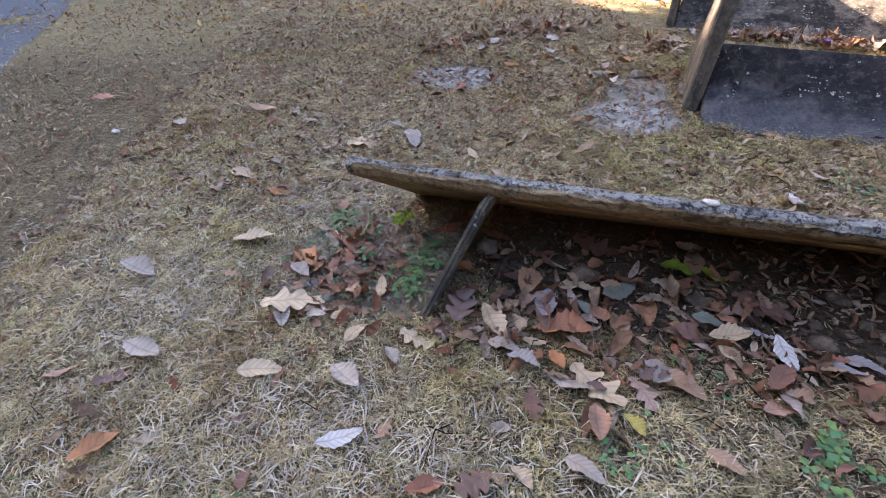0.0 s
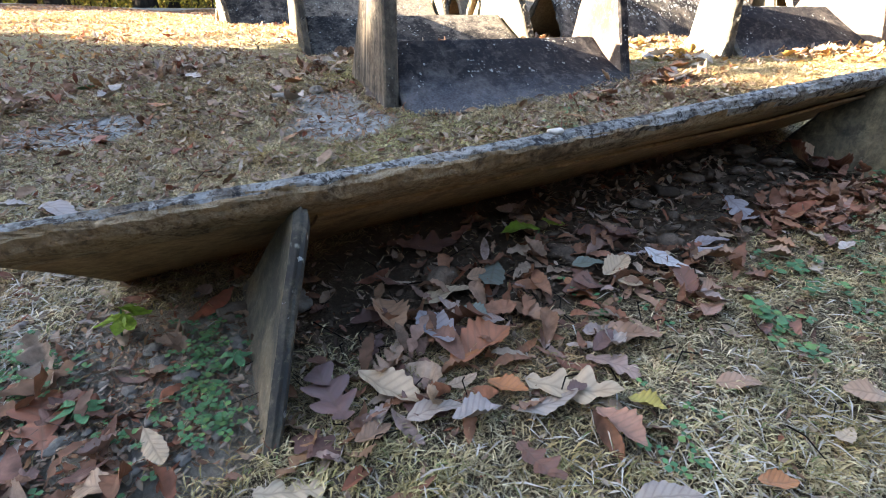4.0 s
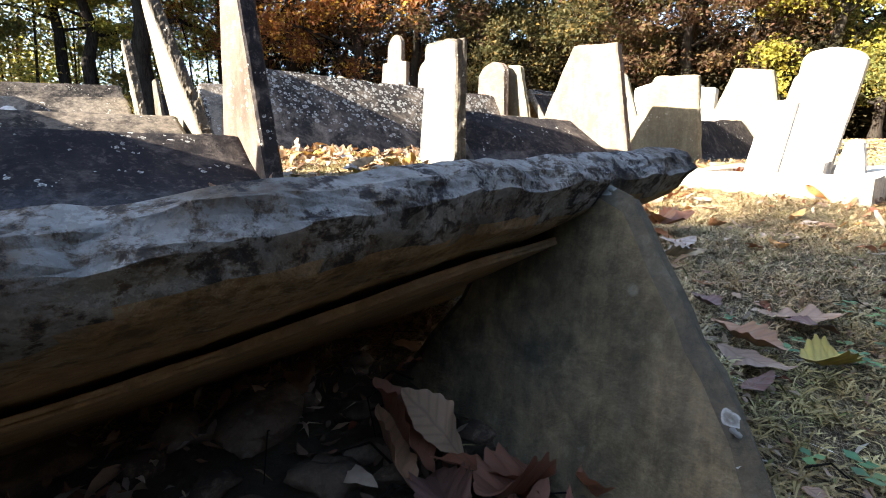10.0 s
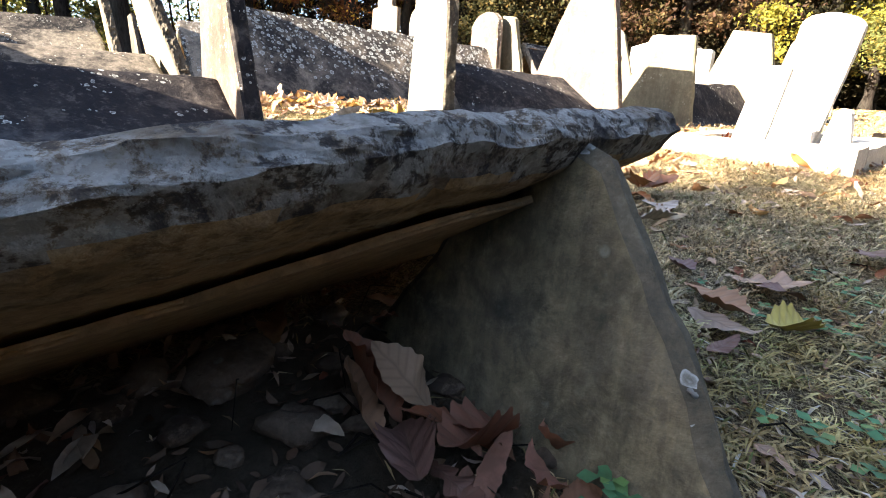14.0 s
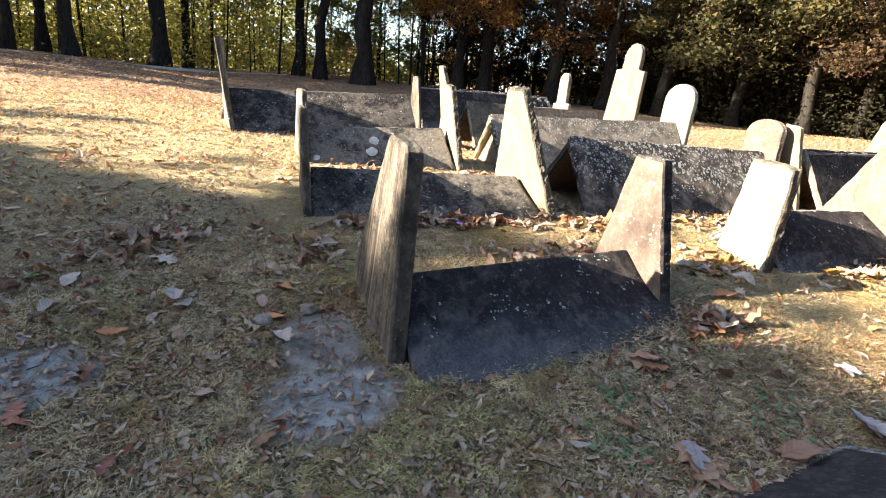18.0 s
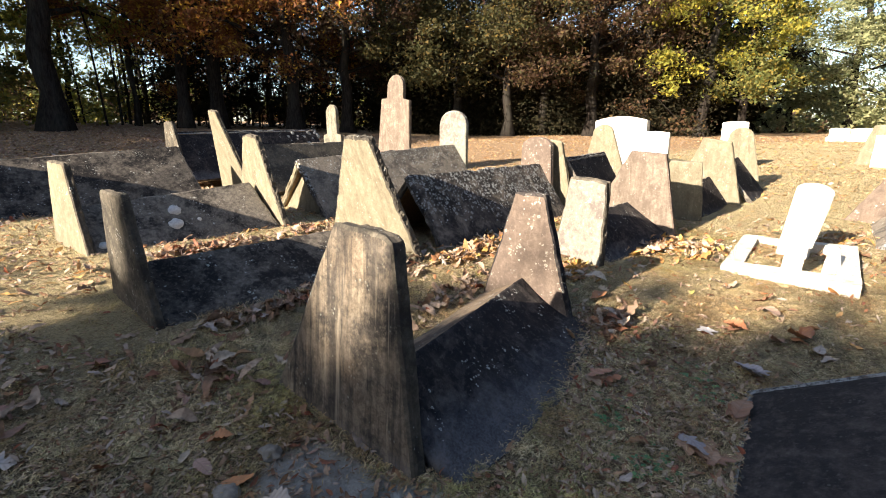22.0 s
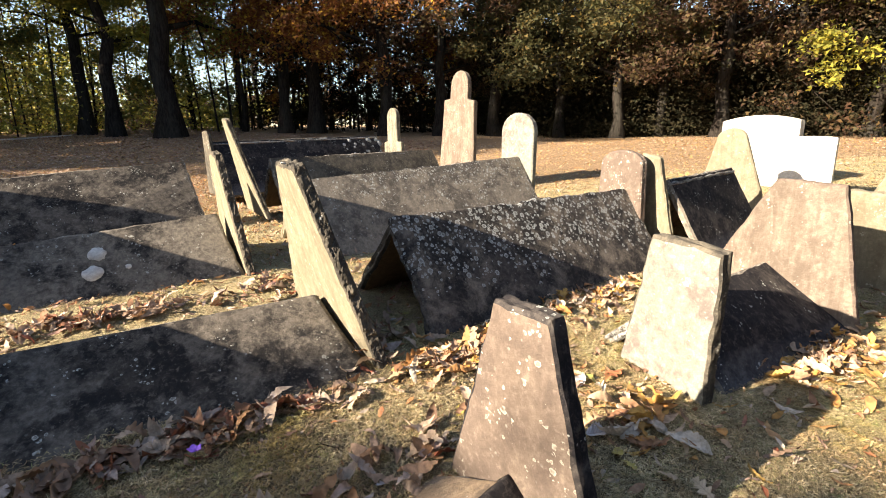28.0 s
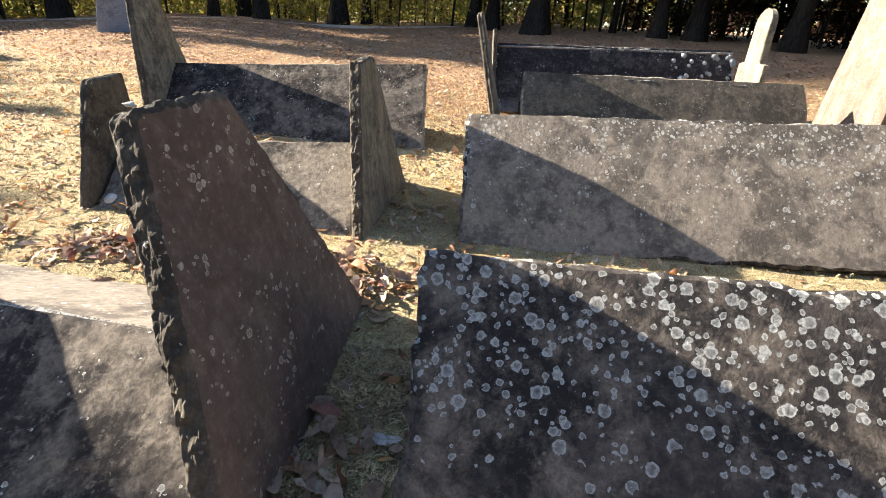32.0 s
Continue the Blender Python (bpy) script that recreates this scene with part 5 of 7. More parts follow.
edge_tree(-89.5, 28, 15, 5.0, 0.36, "brown", 0.26)
edge_tree(-95, 30, 13, 4.4, 0.3, "brown", 0.2)
edge_tree(-101, 29, 13.5, 4.3, 0.34, "yellow", 0.26)
edge_tree(-104.5, 31, 11, 3.6, 0.26, "green", 0.2)
edge_tree(-108.5, 44, 10, 4.0, 0.26, "pine", 0.15)
edge_tree(-113, 40, 17, 4.2, 0.3, "pine", 0.12)
edge_tree(-117.5, 37, 16, 4.4, 0.3, "pine", 0.12)
edge_tree(-121, 40, 17, 4.6, 0.3, "pine", 0.1)
edge_tree(-126, 41, 16, 5.0, 0.3, "pine", 0.1)
edge_tree(-132, 40, 15, 5, 0.3, "pine", 0.1)
rngt = random.Random(77)
for k in range(16):
    yaw = -36 - k * 4.6 + rngt.uniform(-1.5, 1.5)
    tx, ty = polar(yaw, rngt.uniform(31, 38))
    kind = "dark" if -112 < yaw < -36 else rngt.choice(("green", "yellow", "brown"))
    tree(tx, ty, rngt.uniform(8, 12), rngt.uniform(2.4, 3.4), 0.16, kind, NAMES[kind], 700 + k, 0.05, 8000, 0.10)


# the trees on the sun's side, behind the walk, that shade the first graves
def shade_tree(u, s, rs, zc, rz, leaves, seed):
    """A broad tree down the slope towards the sun: s across the sun's way, u along it."""
    x, y = u * 0.8387 - s * 0.5446, -u * 0.5446 - s * 0.8387
    rng = np.random.default_rng(seed)
    base = gz(x, y) - 0.1
    thing = tagged(new("tree"), "broad shade tree down the slope behind the walk", "tree", "trees on the sunny side")
    thing.location = (x, y, base)
    verts, faces = [], []
    tube(verts, faces, (0, 0, 0), (0.1, 0, zc - base), 0.5, 0.3, 12)
    c = rng.normal(0, 1, (90, 3))
    c /= np.linalg.norm(c, axis=1)[:, None]
    c *= rng.uniform(0.15, 0.95, (90, 1)) ** 0.4
    along = np.stack([c[:, 0] * 2.6 * 0.8387 - c[:, 1] * rs * 0.5446, -c[:, 0] * 2.6 * 0.5446 - c[:, 1] * rs * 0.8387, c[:, 2] * rz + zc - base], 1)
    for p in along[::4]:
        tube(verts, faces, (0.05, 0, (zc - base) * 0.6), tuple(p), 0.1, 0.02, 5)
    t = from_arrays("trunk", np.array(verts), np.array(faces), MAT_BARK, True)
    t.parent = thing
    v, f = leaf_cloud(along, 0.55, leaves, 0.36, rng, 0.8)
    k = from_arrays("crown", v, f, CROWNS["green"])
    k.parent = thing


# The third row is a small unseen crown added to plug a sun gap.
for k, row in enumerate(((-25, 2.0, 5.6, 7.4, 6.2, 26000), (-26, -3.4, 4.5, 5.95, 5.35, 20000), (-26.5, -0.9, 1.7, 9.6, 2.4, 12000), (-26, -8.0, 2.5, 5.8, 2.9, 9000), (-25, 9.0, 5.0, 8.0, 5.8, 9000), (-24, 17.0, 5.0, 6.0, 5.5, 6000))):
    shade_tree(*row, 800 + k)


# the dim woods behind the first trees
def brush(name, yaw0, yaw1, r0, r1, count, top, size, crown, label, seed, power=1.6):
    rng = np.random.default_rng(seed)
    blobs = count // 60
    yaw, r = np.radians(rng.uniform(yaw0, yaw1, blobs)), rng.uniform(r0, r1, blobs)
    x, y = 1.0 - np.sin(yaw) * r, 2.0 + np.cos(yaw) * r
    z = ground_z(x, y) + top * rng.uniform(0, 1, blobs) ** power
    v, f = leaf_cloud(np.stack([x, y, z], 1), 0.75, count, size, rng, 0.7)
    ob = from_arrays(name, v, f, CROWNS[crown])
    tagged(ob, label, "woods", kind="stuff")


def poles(name, yaw0, yaw1, r0, r1, count, seed):
    rng = np.random.default_rng(seed)
    verts, faces = [], []
    for k in range(count):
        a, r = radians(rng.uniform(yaw0, yaw1)), rng.uniform(r0, r1)
        x, y = 1.0 - math.sin(a) * r, 2.0 + math.cos(a) * r
        z, w = gz(x, y), rng.uniform(0.03, 0.10)
        tube(verts, faces, (x, y, z - 0.2), (x + rng.normal(0, 0.3), y + rng.normal(0, 0.3), z + rng.uniform(6, 10)), w, w * 0.4, 6)
        for g in range(5):
            h, t = rng.uniform(1.0, 6.0), rng.uniform(0, 6.28)
            tube(verts, faces, (x, y, z + h), (x + math.cos(t) * 0.9, y + math.sin(t) * 0.9, z + h + rng.uniform(-0.2, 0.5)), w * 0.3, w * 0.08, 4)
    ob = from_arrays(name, np.array(verts), np.array(faces), MAT_BARK, True)
    tagged(ob, "thin bare trunks and dead twigs in the woods", "woods", kind="stuff")


poles("saplings", -98, 22, 30, 42, 170, 901)
brush("undergrowth", -72, -41, 30, 40, 32000, 6.5, 0.10, "dark", "cedar undergrowth with gaps, coloured near black for shade", 902, 1.0)
brush("undergrowth", -101, -64, 28, 35, 85000, 4.2, 0.075, "dark", "dense undergrowth coloured near black for shade", 903, 1.2)
brush("undergrowth", -30, 24, 31, 38, 40000, 8.5, 0.09, "green", "green undergrowth lit from behind", 904, 1.2)
brush("undergrowth", -40, 24, 31, 37, 40000, 8.0, 0.09, "yellow", "yellowing undergrowth", 905, 1.2)
brush("undergrowth", -34, 24, 33, 39, 15000, 8.0, 0.09, "brown", "reddish brown undergrowth", 911, 1.2)
brush("undergrowth", -27, 24, 40, 48, 12000, 5.0, 0.17, "yellow", "yellowing woods farther in", 912, 1.0)
brush("undergrowth", -27, 24, 40, 48, 14000, 5.0, 0.17, "green", "green woods farther in", 913, 1.0)
brush("undergrowth", -130, -101, 38, 48, 14000, 3.0, 0.12, "pine", "pale undergrowth beyond the far stones", 906, 1.3)
brush("undergrowth", -104, -66, 37, 42, 52000, 6.5, 0.34, "dark", "thicket behind the cedars, coloured near black for shade", 914, 1.0)
brush("far_woods", -135, 24, 60, 90, 20000, 4.0, 0.5, "brown", "far wooded slope", 907, 1.2)
brush("far_woods", -135, 24, 55, 85, 12000, 3.5, 0.5, "green", "far wooded slope", 908, 1.2)
# unseen woods added to close the place behind the walk and block sky light
brush("woods_behind", 20, 100, 28, 36, 6000, 5.0, 0.7, "green", "unseen low woods added behind the walk to block sky light", 909, 1.0)
brush("woods_behind", 100, 232, 24, 34, 30000, 17.0, 0.9, "brown", "unseen woods added behind the walk to block sky light", 910, 0.9)


# ---- fallen leaves, grass ----
def leaf_outline(kind, steps):
    """Half widths along a leaf: oval and scalloped, or lobed."""
    s = np.linspace(0, 1, steps)
    if kind == "oval":
        w = 0.24 * np.sin(np.pi * np.clip(s * 0.97 + 0.03, 0, 1)) ** 0.8 * (1 - 0.25 * (s - 0.6)) * (1 + 0.07 * np.cos(s * 26 * np.pi * 0.5))
    else:
        w = 0.30 * np.sin(np.pi * np.clip(s * 0.95 + 0.05, 0, 1)) ** 0.6 * (0.36 + 0.64 * np.abs(np.cos(s * 3.5 * np.pi)) ** 1.3) 
    w[0], w[-1] = 0.012, 0.0
    return s, w


def leaf_template(kind, steps):
    s, w = leaf_outline(kind, steps)
    v = np.concatenate([np.stack([s + w * 0.25, w, 0 * s], 1), np.stack([s, 0 * s, 0 * s], 1), np.stack([s + w * 0.25, -w, 0 * s], 1)])
    n, f = steps, []
    for i in range(n - 1):
        for a, b in ((0, n), (n, 2 * n)):
            f.append((a + i, b + i, b + i + 1))
            f.append((a + i, b + i + 1, a + i + 1))
    return v, np.array(f)


def scatter_leaves(name, xy, size, lift, rng, material, label, tilt=0.35, kind="oval", steps=10, curled=1.0):
    LEAF_V, LEAF_F = leaf_template(kind, steps)
    n = len(xy)
    L = size * rng.uniform(0.5, 1.35, n)
    v = np.repeat(LEAF_V[None], n, 0) - np.array((0.5, 0, 0))
    v[:, :, 1] *= rng.uniform(0.36, 0.9, (n, 1))
    curl, bend, twist = rng.uniform(-2.0, 4.5, (n, 1)), rng.uniform(-0.7, 1.0, (n, 1)), rng.normal(0, 0.6, (n, 1))
    v[:, :, 2] = curled * (curl * v[:, :, 1] ** 2 + bend * v[:, :, 0] ** 2 + twist * v[:, :, 0] * v[:, :, 1])
    v[:, :, 2] += rng.normal(0, 0.025, v.shape[:2])
    v *= L[:, None, None]
    rot = np.empty((n, 3, 3))
    for i in range(n):
        rot[i] = np.array(Euler((rng.normal(0, tilt), rng.normal(0, tilt), rng.uniform(0, 6.283))).to_matrix())
    v = np.einsum("nij,nkj->nki", rot, v)
    z = ground_z(xy[:, 0], xy[:, 1]) + lift
    v += np.stack([xy[:, 0], xy[:, 1], z], 1)[:, None]
    low = v[:, :, 2].min(1)
    v[:, :, 2] += np.maximum(0, ground_z(xy[:, 0], xy[:, 1]) + 0.004 - low)[:, None]
    f = (LEAF_F[None] + (np.arange(n) * len(LEAF_V))[:, None, None]).reshape(-1, 3)
    ob = from_arrays(name, v.reshape(-1, 3), f, material)
    return tagged(ob, label, "fallen leaves", kind="stuff")


RNG = np.random.default_rng(5)


def box(n, x0, x1, y0, y1):
    return np.stack([RNG.uniform(x0, x1, n), RNG.uniform(y0, y1, n)], 1)


scatter_leaves("leaf_litter", box(2300, -3, 7, -1, 9), 0.065, 0.008, RNG, MAT_LEAF, "scattered brown and pale fallen oak leaves on grass")
scatter_leaves("leaf_litter", box(300, -2, 2.6, 2.1, 7), 0.09, 0.012, RNG, MAT_LEAF, "curled brown leaves on the shaded grass", 0.3)
scatter_leaves("leaf_litter", box(420, -1.4, 1.5, 2.2, 5.4), 0.055, 0.012, RNG, MAT_LEAF, "brown and pale leaf litter on the shaded grass", 0.3, steps=8)
scatter_leaves("leaf_litter", box(420, -3, 7, -1, 9), 0.12, 0.008, RNG, MAT_LEAF, "lobed brown oak leaves on grass", kind="lobed", steps=18)
scatter_leaves("leaf_crumbs", np.concatenate([box(11000, -2, 6, -0.5, 7), box(15000, -2, 3.4, 0.0, 4.2)]), 0.024, 0.004, RNG, MAT_LEAF, "crumbs of dead leaves in the grass", kind="oval", steps=4)
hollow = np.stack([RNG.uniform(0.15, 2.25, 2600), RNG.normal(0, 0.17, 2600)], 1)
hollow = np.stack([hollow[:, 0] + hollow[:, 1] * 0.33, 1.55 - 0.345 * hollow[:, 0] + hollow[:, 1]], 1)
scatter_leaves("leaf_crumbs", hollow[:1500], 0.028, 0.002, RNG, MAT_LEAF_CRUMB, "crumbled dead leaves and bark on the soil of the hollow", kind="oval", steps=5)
shady = np.concatenate([box(9000, -2.0, 1.7, 2.0, 5.6), box(3000, 1.2, 3.4, 1.2, 2.3), box(5000, -4.0, 1.0, 2.6, 7.0)])
scatter_leaves("leaf_crumbs", shady, 0.046, 0.012, RNG, MAT_LEAF, "broken bits of brown leaves over the shaded grass", 0.4, kind="oval", steps=5)
chips = np.concatenate([box(13000, -6.0, 4.0, 5.6, 15.0), box(7000, 3.6, 10.0, 4.6, 13.0), box(1800, 3.3, 7.0, -1.5, 4.4)])
scatter_leaves("leaf_litter", chips, 0.056, 0.014, RNG, MAT_LEAF_CHIP, "orange, pink-brown and pale leaf chips strewn over the sunny grass", 0.4, kind="oval", steps=6)
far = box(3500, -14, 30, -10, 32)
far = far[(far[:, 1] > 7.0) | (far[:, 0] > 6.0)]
scatter_leaves("leaf_litter", far, 0.085, 0.01, RNG, MAT_LEAF_SUNLIT_FAR, "carpet of orange and brown leaves towards the woods", steps=5)
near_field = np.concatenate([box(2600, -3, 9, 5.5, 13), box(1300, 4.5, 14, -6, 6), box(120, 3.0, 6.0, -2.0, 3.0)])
scatter_leaves("leaf_litter", near_field, 0.09, 0.012, RNG, MAT_LEAF_SUNLIT_FAR, "leaves in sun-brightened orange and pale tones on the open grass", steps=6)


def carpet(xy, size, rng, material, label):
    """Small flat leaves, one folded diamond each, for the field beyond the graves."""
    n = len(xy)
    t = rng.uniform(0, 6.283, n)
    L = size * rng.uniform(0.4, 1.3, n)
    d = np.stack([np.cos(t), np.sin(t), rng.normal(0, 0.22, n)], 1) * L[:, None]
    s = np.stack([-np.sin(t), np.cos(t), rng.normal(0, 0.35, n)], 1) * (L * rng.uniform(0.35, 0.7, n))[:, None]
    c = np.stack([xy[:, 0], xy[:, 1], ground_z(xy[:, 0], xy[:, 1]) + 0.012 + 0.3 * np.abs(d[:, 2]) + 0.3 * np.abs(s[:, 2])], 1)
    v = np.stack([c - d, c - s, c + d, c + s], 1).reshape(-1, 3)
    k = np.arange(n)[:, None] * 4
    f = np.concatenate([k + np.array((0, 1, 3)), k + np.array((1, 2, 3))])
    return tagged(from_arrays("leaf_carpet", v, f, material), label, "fallen leaves", kind="stuff")


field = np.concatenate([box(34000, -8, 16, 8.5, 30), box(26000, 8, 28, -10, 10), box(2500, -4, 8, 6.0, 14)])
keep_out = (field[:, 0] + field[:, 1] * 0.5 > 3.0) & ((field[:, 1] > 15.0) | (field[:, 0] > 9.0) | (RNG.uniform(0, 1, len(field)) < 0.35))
carpet(field[keep_out], 0.036, RNG, MAT_LEAF_SUNLIT_FAR, "thick carpet of orange and pale leaves on the field")
under = box(60000, -14, 20, 11, 31)
carpet(under[RNG.uniform(0, 1, len(under)) < np.clip((under[:, 1] + 0.55 * under[:, 0] - 12) / 9, 0.12, 1)], 0.045, RNG, MAT_LEAF_PINK, "pink-brown leaf litter below the trees")
# drifts against the slabs: x, y, along, across, turn, count
PILES = [
    (1.2, 1.34, 1.1, 0.24, -20, 130), (0.45, 1.3, 0.5, 0.25, -20, 40), (1.75, 0.95, 0.4, 0.22, -20, 120), (2.9, 4.0, 0.95, 0.1, -29, 280),
    (4.2, 3.25, 0.5, 0.16, -25, 210), (3.4, 5.5, 0.8, 0.14, -25, 170), (0.9, 4.72, 0.45, 0.22, 0, 90), (0.1, 4.4, 0.3, 0.2, 20, 40),
    (1.7, 4.1, 0.3, 0.2, 0, 40), (5.1, 1.55, 0.55, 0.22, -25, 170), (3.1, 2.05, 0.3, 0.14, -20, 70),
]
PILES += [
    (3.9, 3.9, 0.35, 0.3, -25, 100), (4.4, 4.9, 0.5, 0.3, -25, 90), (6.0, -0.4, 0.4, 0.3, -20, 90), (3.3, 3.15, 0.7, 0.15, -20, 80),
    (4.0, 2.3, 0.3, 0.25, 0, 60), (5.5, 2.75, 0.5, 0.18, -25, 120), (5.0, 3.1, 0.5, 0.2, -25, 90), (5.2, 1.1, 0.35, 0.2, -20, 60),
    (7.0, 1.9, 0.5, 0.2, -20, 60), (-0.35, 1.6, 0.35, 0.25, 0, 60),
]
for kind, share, size in (("oval", 0.66, 0.128), ("lobed", 0.16, 0.145)):
    pts = []
    for x, y, a, b, turn, count in PILES:
        t = radians(turn)
        p = RNG.normal(0, 0.5, (int(count * share), 2)) * np.array((a, b))
        pts.append(np.stack([x + p[:, 0] * math.cos(t) - p[:, 1] * math.sin(t), y + p[:, 0] * math.sin(t) + p[:, 1] * math.cos(t)], 1))
    pts = np.concatenate(pts)
    pts = pts[~((pts[:, 0] > 1.2) & (pts[:, 0] < 2.25) & (pts[:, 1] > 0.95 - 0.25 * (pts[:, 0] - 1.2)) & (pts[:, 1] < 1.6))]
    # Drifts on the sunlit side take the leaf tones brightened for sunlight.
    sunned = (pts[:, 0] > 3.7) & (pts[:, 1] < 3.7)
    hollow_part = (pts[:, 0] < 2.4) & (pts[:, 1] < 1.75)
    for chosen, tone, words in ((hollow_part, MAT_LEAF_HEAP, "dead red-brown leaves lying in the hollow"), (~sunned & ~hollow_part, MAT_LEAF, "drift of curled brown oak leaves against the slabs"), (sunned, MAT_LEAF_SUNLIT_DRIFT, "drift of dry orange leaves against the slabs, tones brightened for sunlight")):
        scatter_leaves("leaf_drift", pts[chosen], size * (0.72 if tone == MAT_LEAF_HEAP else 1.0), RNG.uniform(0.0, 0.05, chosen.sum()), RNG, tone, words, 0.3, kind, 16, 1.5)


bed = np.stack([RNG.uniform(0.12, 1.35, 120), RNG.normal(-0.10, 0.12, 120)], 1)
bed = np.stack([bed[:, 0] + bed[:, 1] * 0.33, 1.50 - 0.345 * bed[:, 0] + bed[:, 1]], 1)
scatter_leaves("leaf_drift", bed, 0.085, RNG.uniform(0.0, 0.015, len(bed)), RNG, MAT_LEAF_HEAP, "bed of curled dead leaves filling the hollow", 0.34, "oval", 16, 1.6)
scatter_leaves("leaf_drift", bed[::4] + 0.03, 0.095, RNG.uniform(0.0, 0.03, len(bed[::4])), RNG, MAT_LEAF, "paler curled leaves on top of the bed of leaves", 0.34, "oval", 16, 1.4)
grit = np.stack([RNG.normal(-0.2, 0.22, 2600), RNG.normal(1.72, 0.2, 2600)], 1)
scatter_leaves("leaf_crumbs", grit, 0.022, 0.002, RNG, MAT_LEAF, "fine bits of dead leaf on the bare soil", 0.3, "oval", 4)
brim = np.stack([RNG.normal(-0.25, 0.24, 60), RNG.normal(1.55, 0.18, 60)], 1)
scatter_leaves("leaf_drift", brim, 0.075, RNG.uniform(0.0, 0.015, len(brim)), RNG, MAT_LEAF_HEAP, "dead leaves gathered round the small gable stone", 0.34, "oval", 14, 1.4)
heap = RNG.normal(0, 1, (230, 2)) * np.array((0.19, 0.075))
heap = np.stack([1.78 + heap[:, 0] * 0.94 + heap[:, 1] * 0.33, 0.84 - heap[:, 0] * 0.33 + heap[:, 1] * 0.94], 1)
scatter_leaves("leaf_drift", heap, 0.088, RNG.uniform(0.0, 0.05, len(heap)), RNG, MAT_LEAF_HEAP, "heap of dead red-brown leaves before the gable stone", 0.42, "oval", 16)


def grass(name, xy, length, width, rng, material, label, flat=1.0):
    """Arched blades, each a folded lens of two triangles, lying every way over the ground."""
    n = len(xy)
    ang = rng.uniform(0, 6.283, n)
    L = length * rng.uniform(0.4, 1.35, n)
    up = rng.uniform(0.05, 1.0, n) ** 1.3 / flat
    d = np.stack([np.cos(ang), np.sin(ang)], 1)
    side = np.stack([-np.sin(ang), np.cos(ang)], 1) * (width * rng.uniform(0.5, 1.4, n))[:, None]
    z = ground_z(xy[:, 0], xy[:, 1]) - 0.003
    lift = rng.uniform(0.0, 0.012, n)
    def at(f, h, w):
        p = xy + d * (L * f)[:, None] + side * w
        return np.concatenate([p, (z + lift + L * h * up)[:, None]], 1)
    v = np.stack([at(0, 0, 0), at(0.4, 0.55, 1.0), at(0.46, 0.55, -1.0), at(1.0, 0.5, 0.0)], 1).reshape(-1, 3)
    k = np.arange(n)[:, None] * 4
    f = np.concatenate([k + np.array((0, 1, 2)), k + np.array((2, 1, 3))], 0)
    ob = from_arrays(name, v, f, material)
    return tagged(ob, label, "grass", kind="stuff")


def tufts(n, x0, x1, y0, y1, per=34, spread=0.014, loose=0.34):
    """Places for blades: part of them spread evenly, the rest gathered in tufts."""
    a = np.stack([RNG.uniform(x0, x1, int(n * loose)), RNG.uniform(y0, y1, int(n * loose))], 1)
    m = int(n * (1 - loose)) // per
    c = np.stack([RNG.uniform(x0, x1, m), RNG.uniform(y0, y1, m)], 1)
    return np.concatenate([a, np.repeat(c, per, 0) + RNG.normal(0, spread, (m * per, 2))])


def off_soil(xy, share=0.035):
    keep = np.ones(len(xy), bool)
    for x, y, rx, ry, c in SOIL:
        t = radians(-19)
        d = xy - np.array((x, y))
        a, b = d[:, 0] * math.cos(t) + d[:, 1] * math.sin(t), -d[:, 0] * math.sin(t) + d[:, 1] * math.cos(t)
        keep &= ((a / rx) ** 2 + (b / ry) ** 2 > RNG.uniform(0.6, 1.1, len(xy))) | (RNG.uniform(0, 1, len(xy)) < share)
    return xy[keep]


grass("dry_grass", off_soil(tufts(540000, -1.9, 3.7, -0.1, 4.6)), 0.036, 0.0014, RNG, MAT_GRASS, "short dry tan grass round the nearest graves")
xy = tufts(190000, -2.2, 6.6, -1.2, 6.4)
xy = off_soil(xy[(xy[:, 0] > 3.7) | (xy[:, 1] > 4.6) | (xy[:, 0] < -1.9) | (xy[:, 1] < -0.1)])
grass("dry_grass", xy, 0.038, 0.0018, RNG, MAT_GRASS, "short dry grass between the farther graves", 1.4)
grass("dry_grass", off_soil(tufts(260000, 3.4, 6.2, -0.6, 4.6)), 0.034, 0.0015, RNG, MAT_GRASS, "pale dry grass on the sunny side of the graves", 1.5)
xy = np.stack([RNG.uniform(-5, 13, 150000), RNG.uniform(-4, 13, 150000)], 1)
xy = xy[(xy[:, 0] > 6.6) | (xy[:, 1] > 6.4) | (xy[:, 0] < -2.2) | (xy[:, 1] < -1.2)]
grass("dry_grass", xy, 0.06, 0.004, RNG, MAT_GRASS, "short dry grass farther up the slope")


pale = np.concatenate([RNG.normal(0, 1, (1300, 2)) * np.array(s) + np.array(c) for c, s in (((-0.95, 1.55), (0.22, 0.2)), ((-0.45, 2.15), (0.2, 0.16)), ((-0.8, 0.9), (0.35, 0.2)), ((-1.2, 2.5), (0.35, 0.3)), ((-0.4, 2.9), (0.4, 0.3)), ((-1.5, 1.8), (0.3, 0.3)), ((-0.2, 0.85), (0.3, 0.2)), ((0.6, 0.6), (0.4, 0.2)), ((1.9, 0.2), (0.5, 0.2)))])
grass("bleached_straw", pale, 0.075, 0.0019, RNG, MAT_STRAW, "bleached pale straw lying in the grass", 2.2)


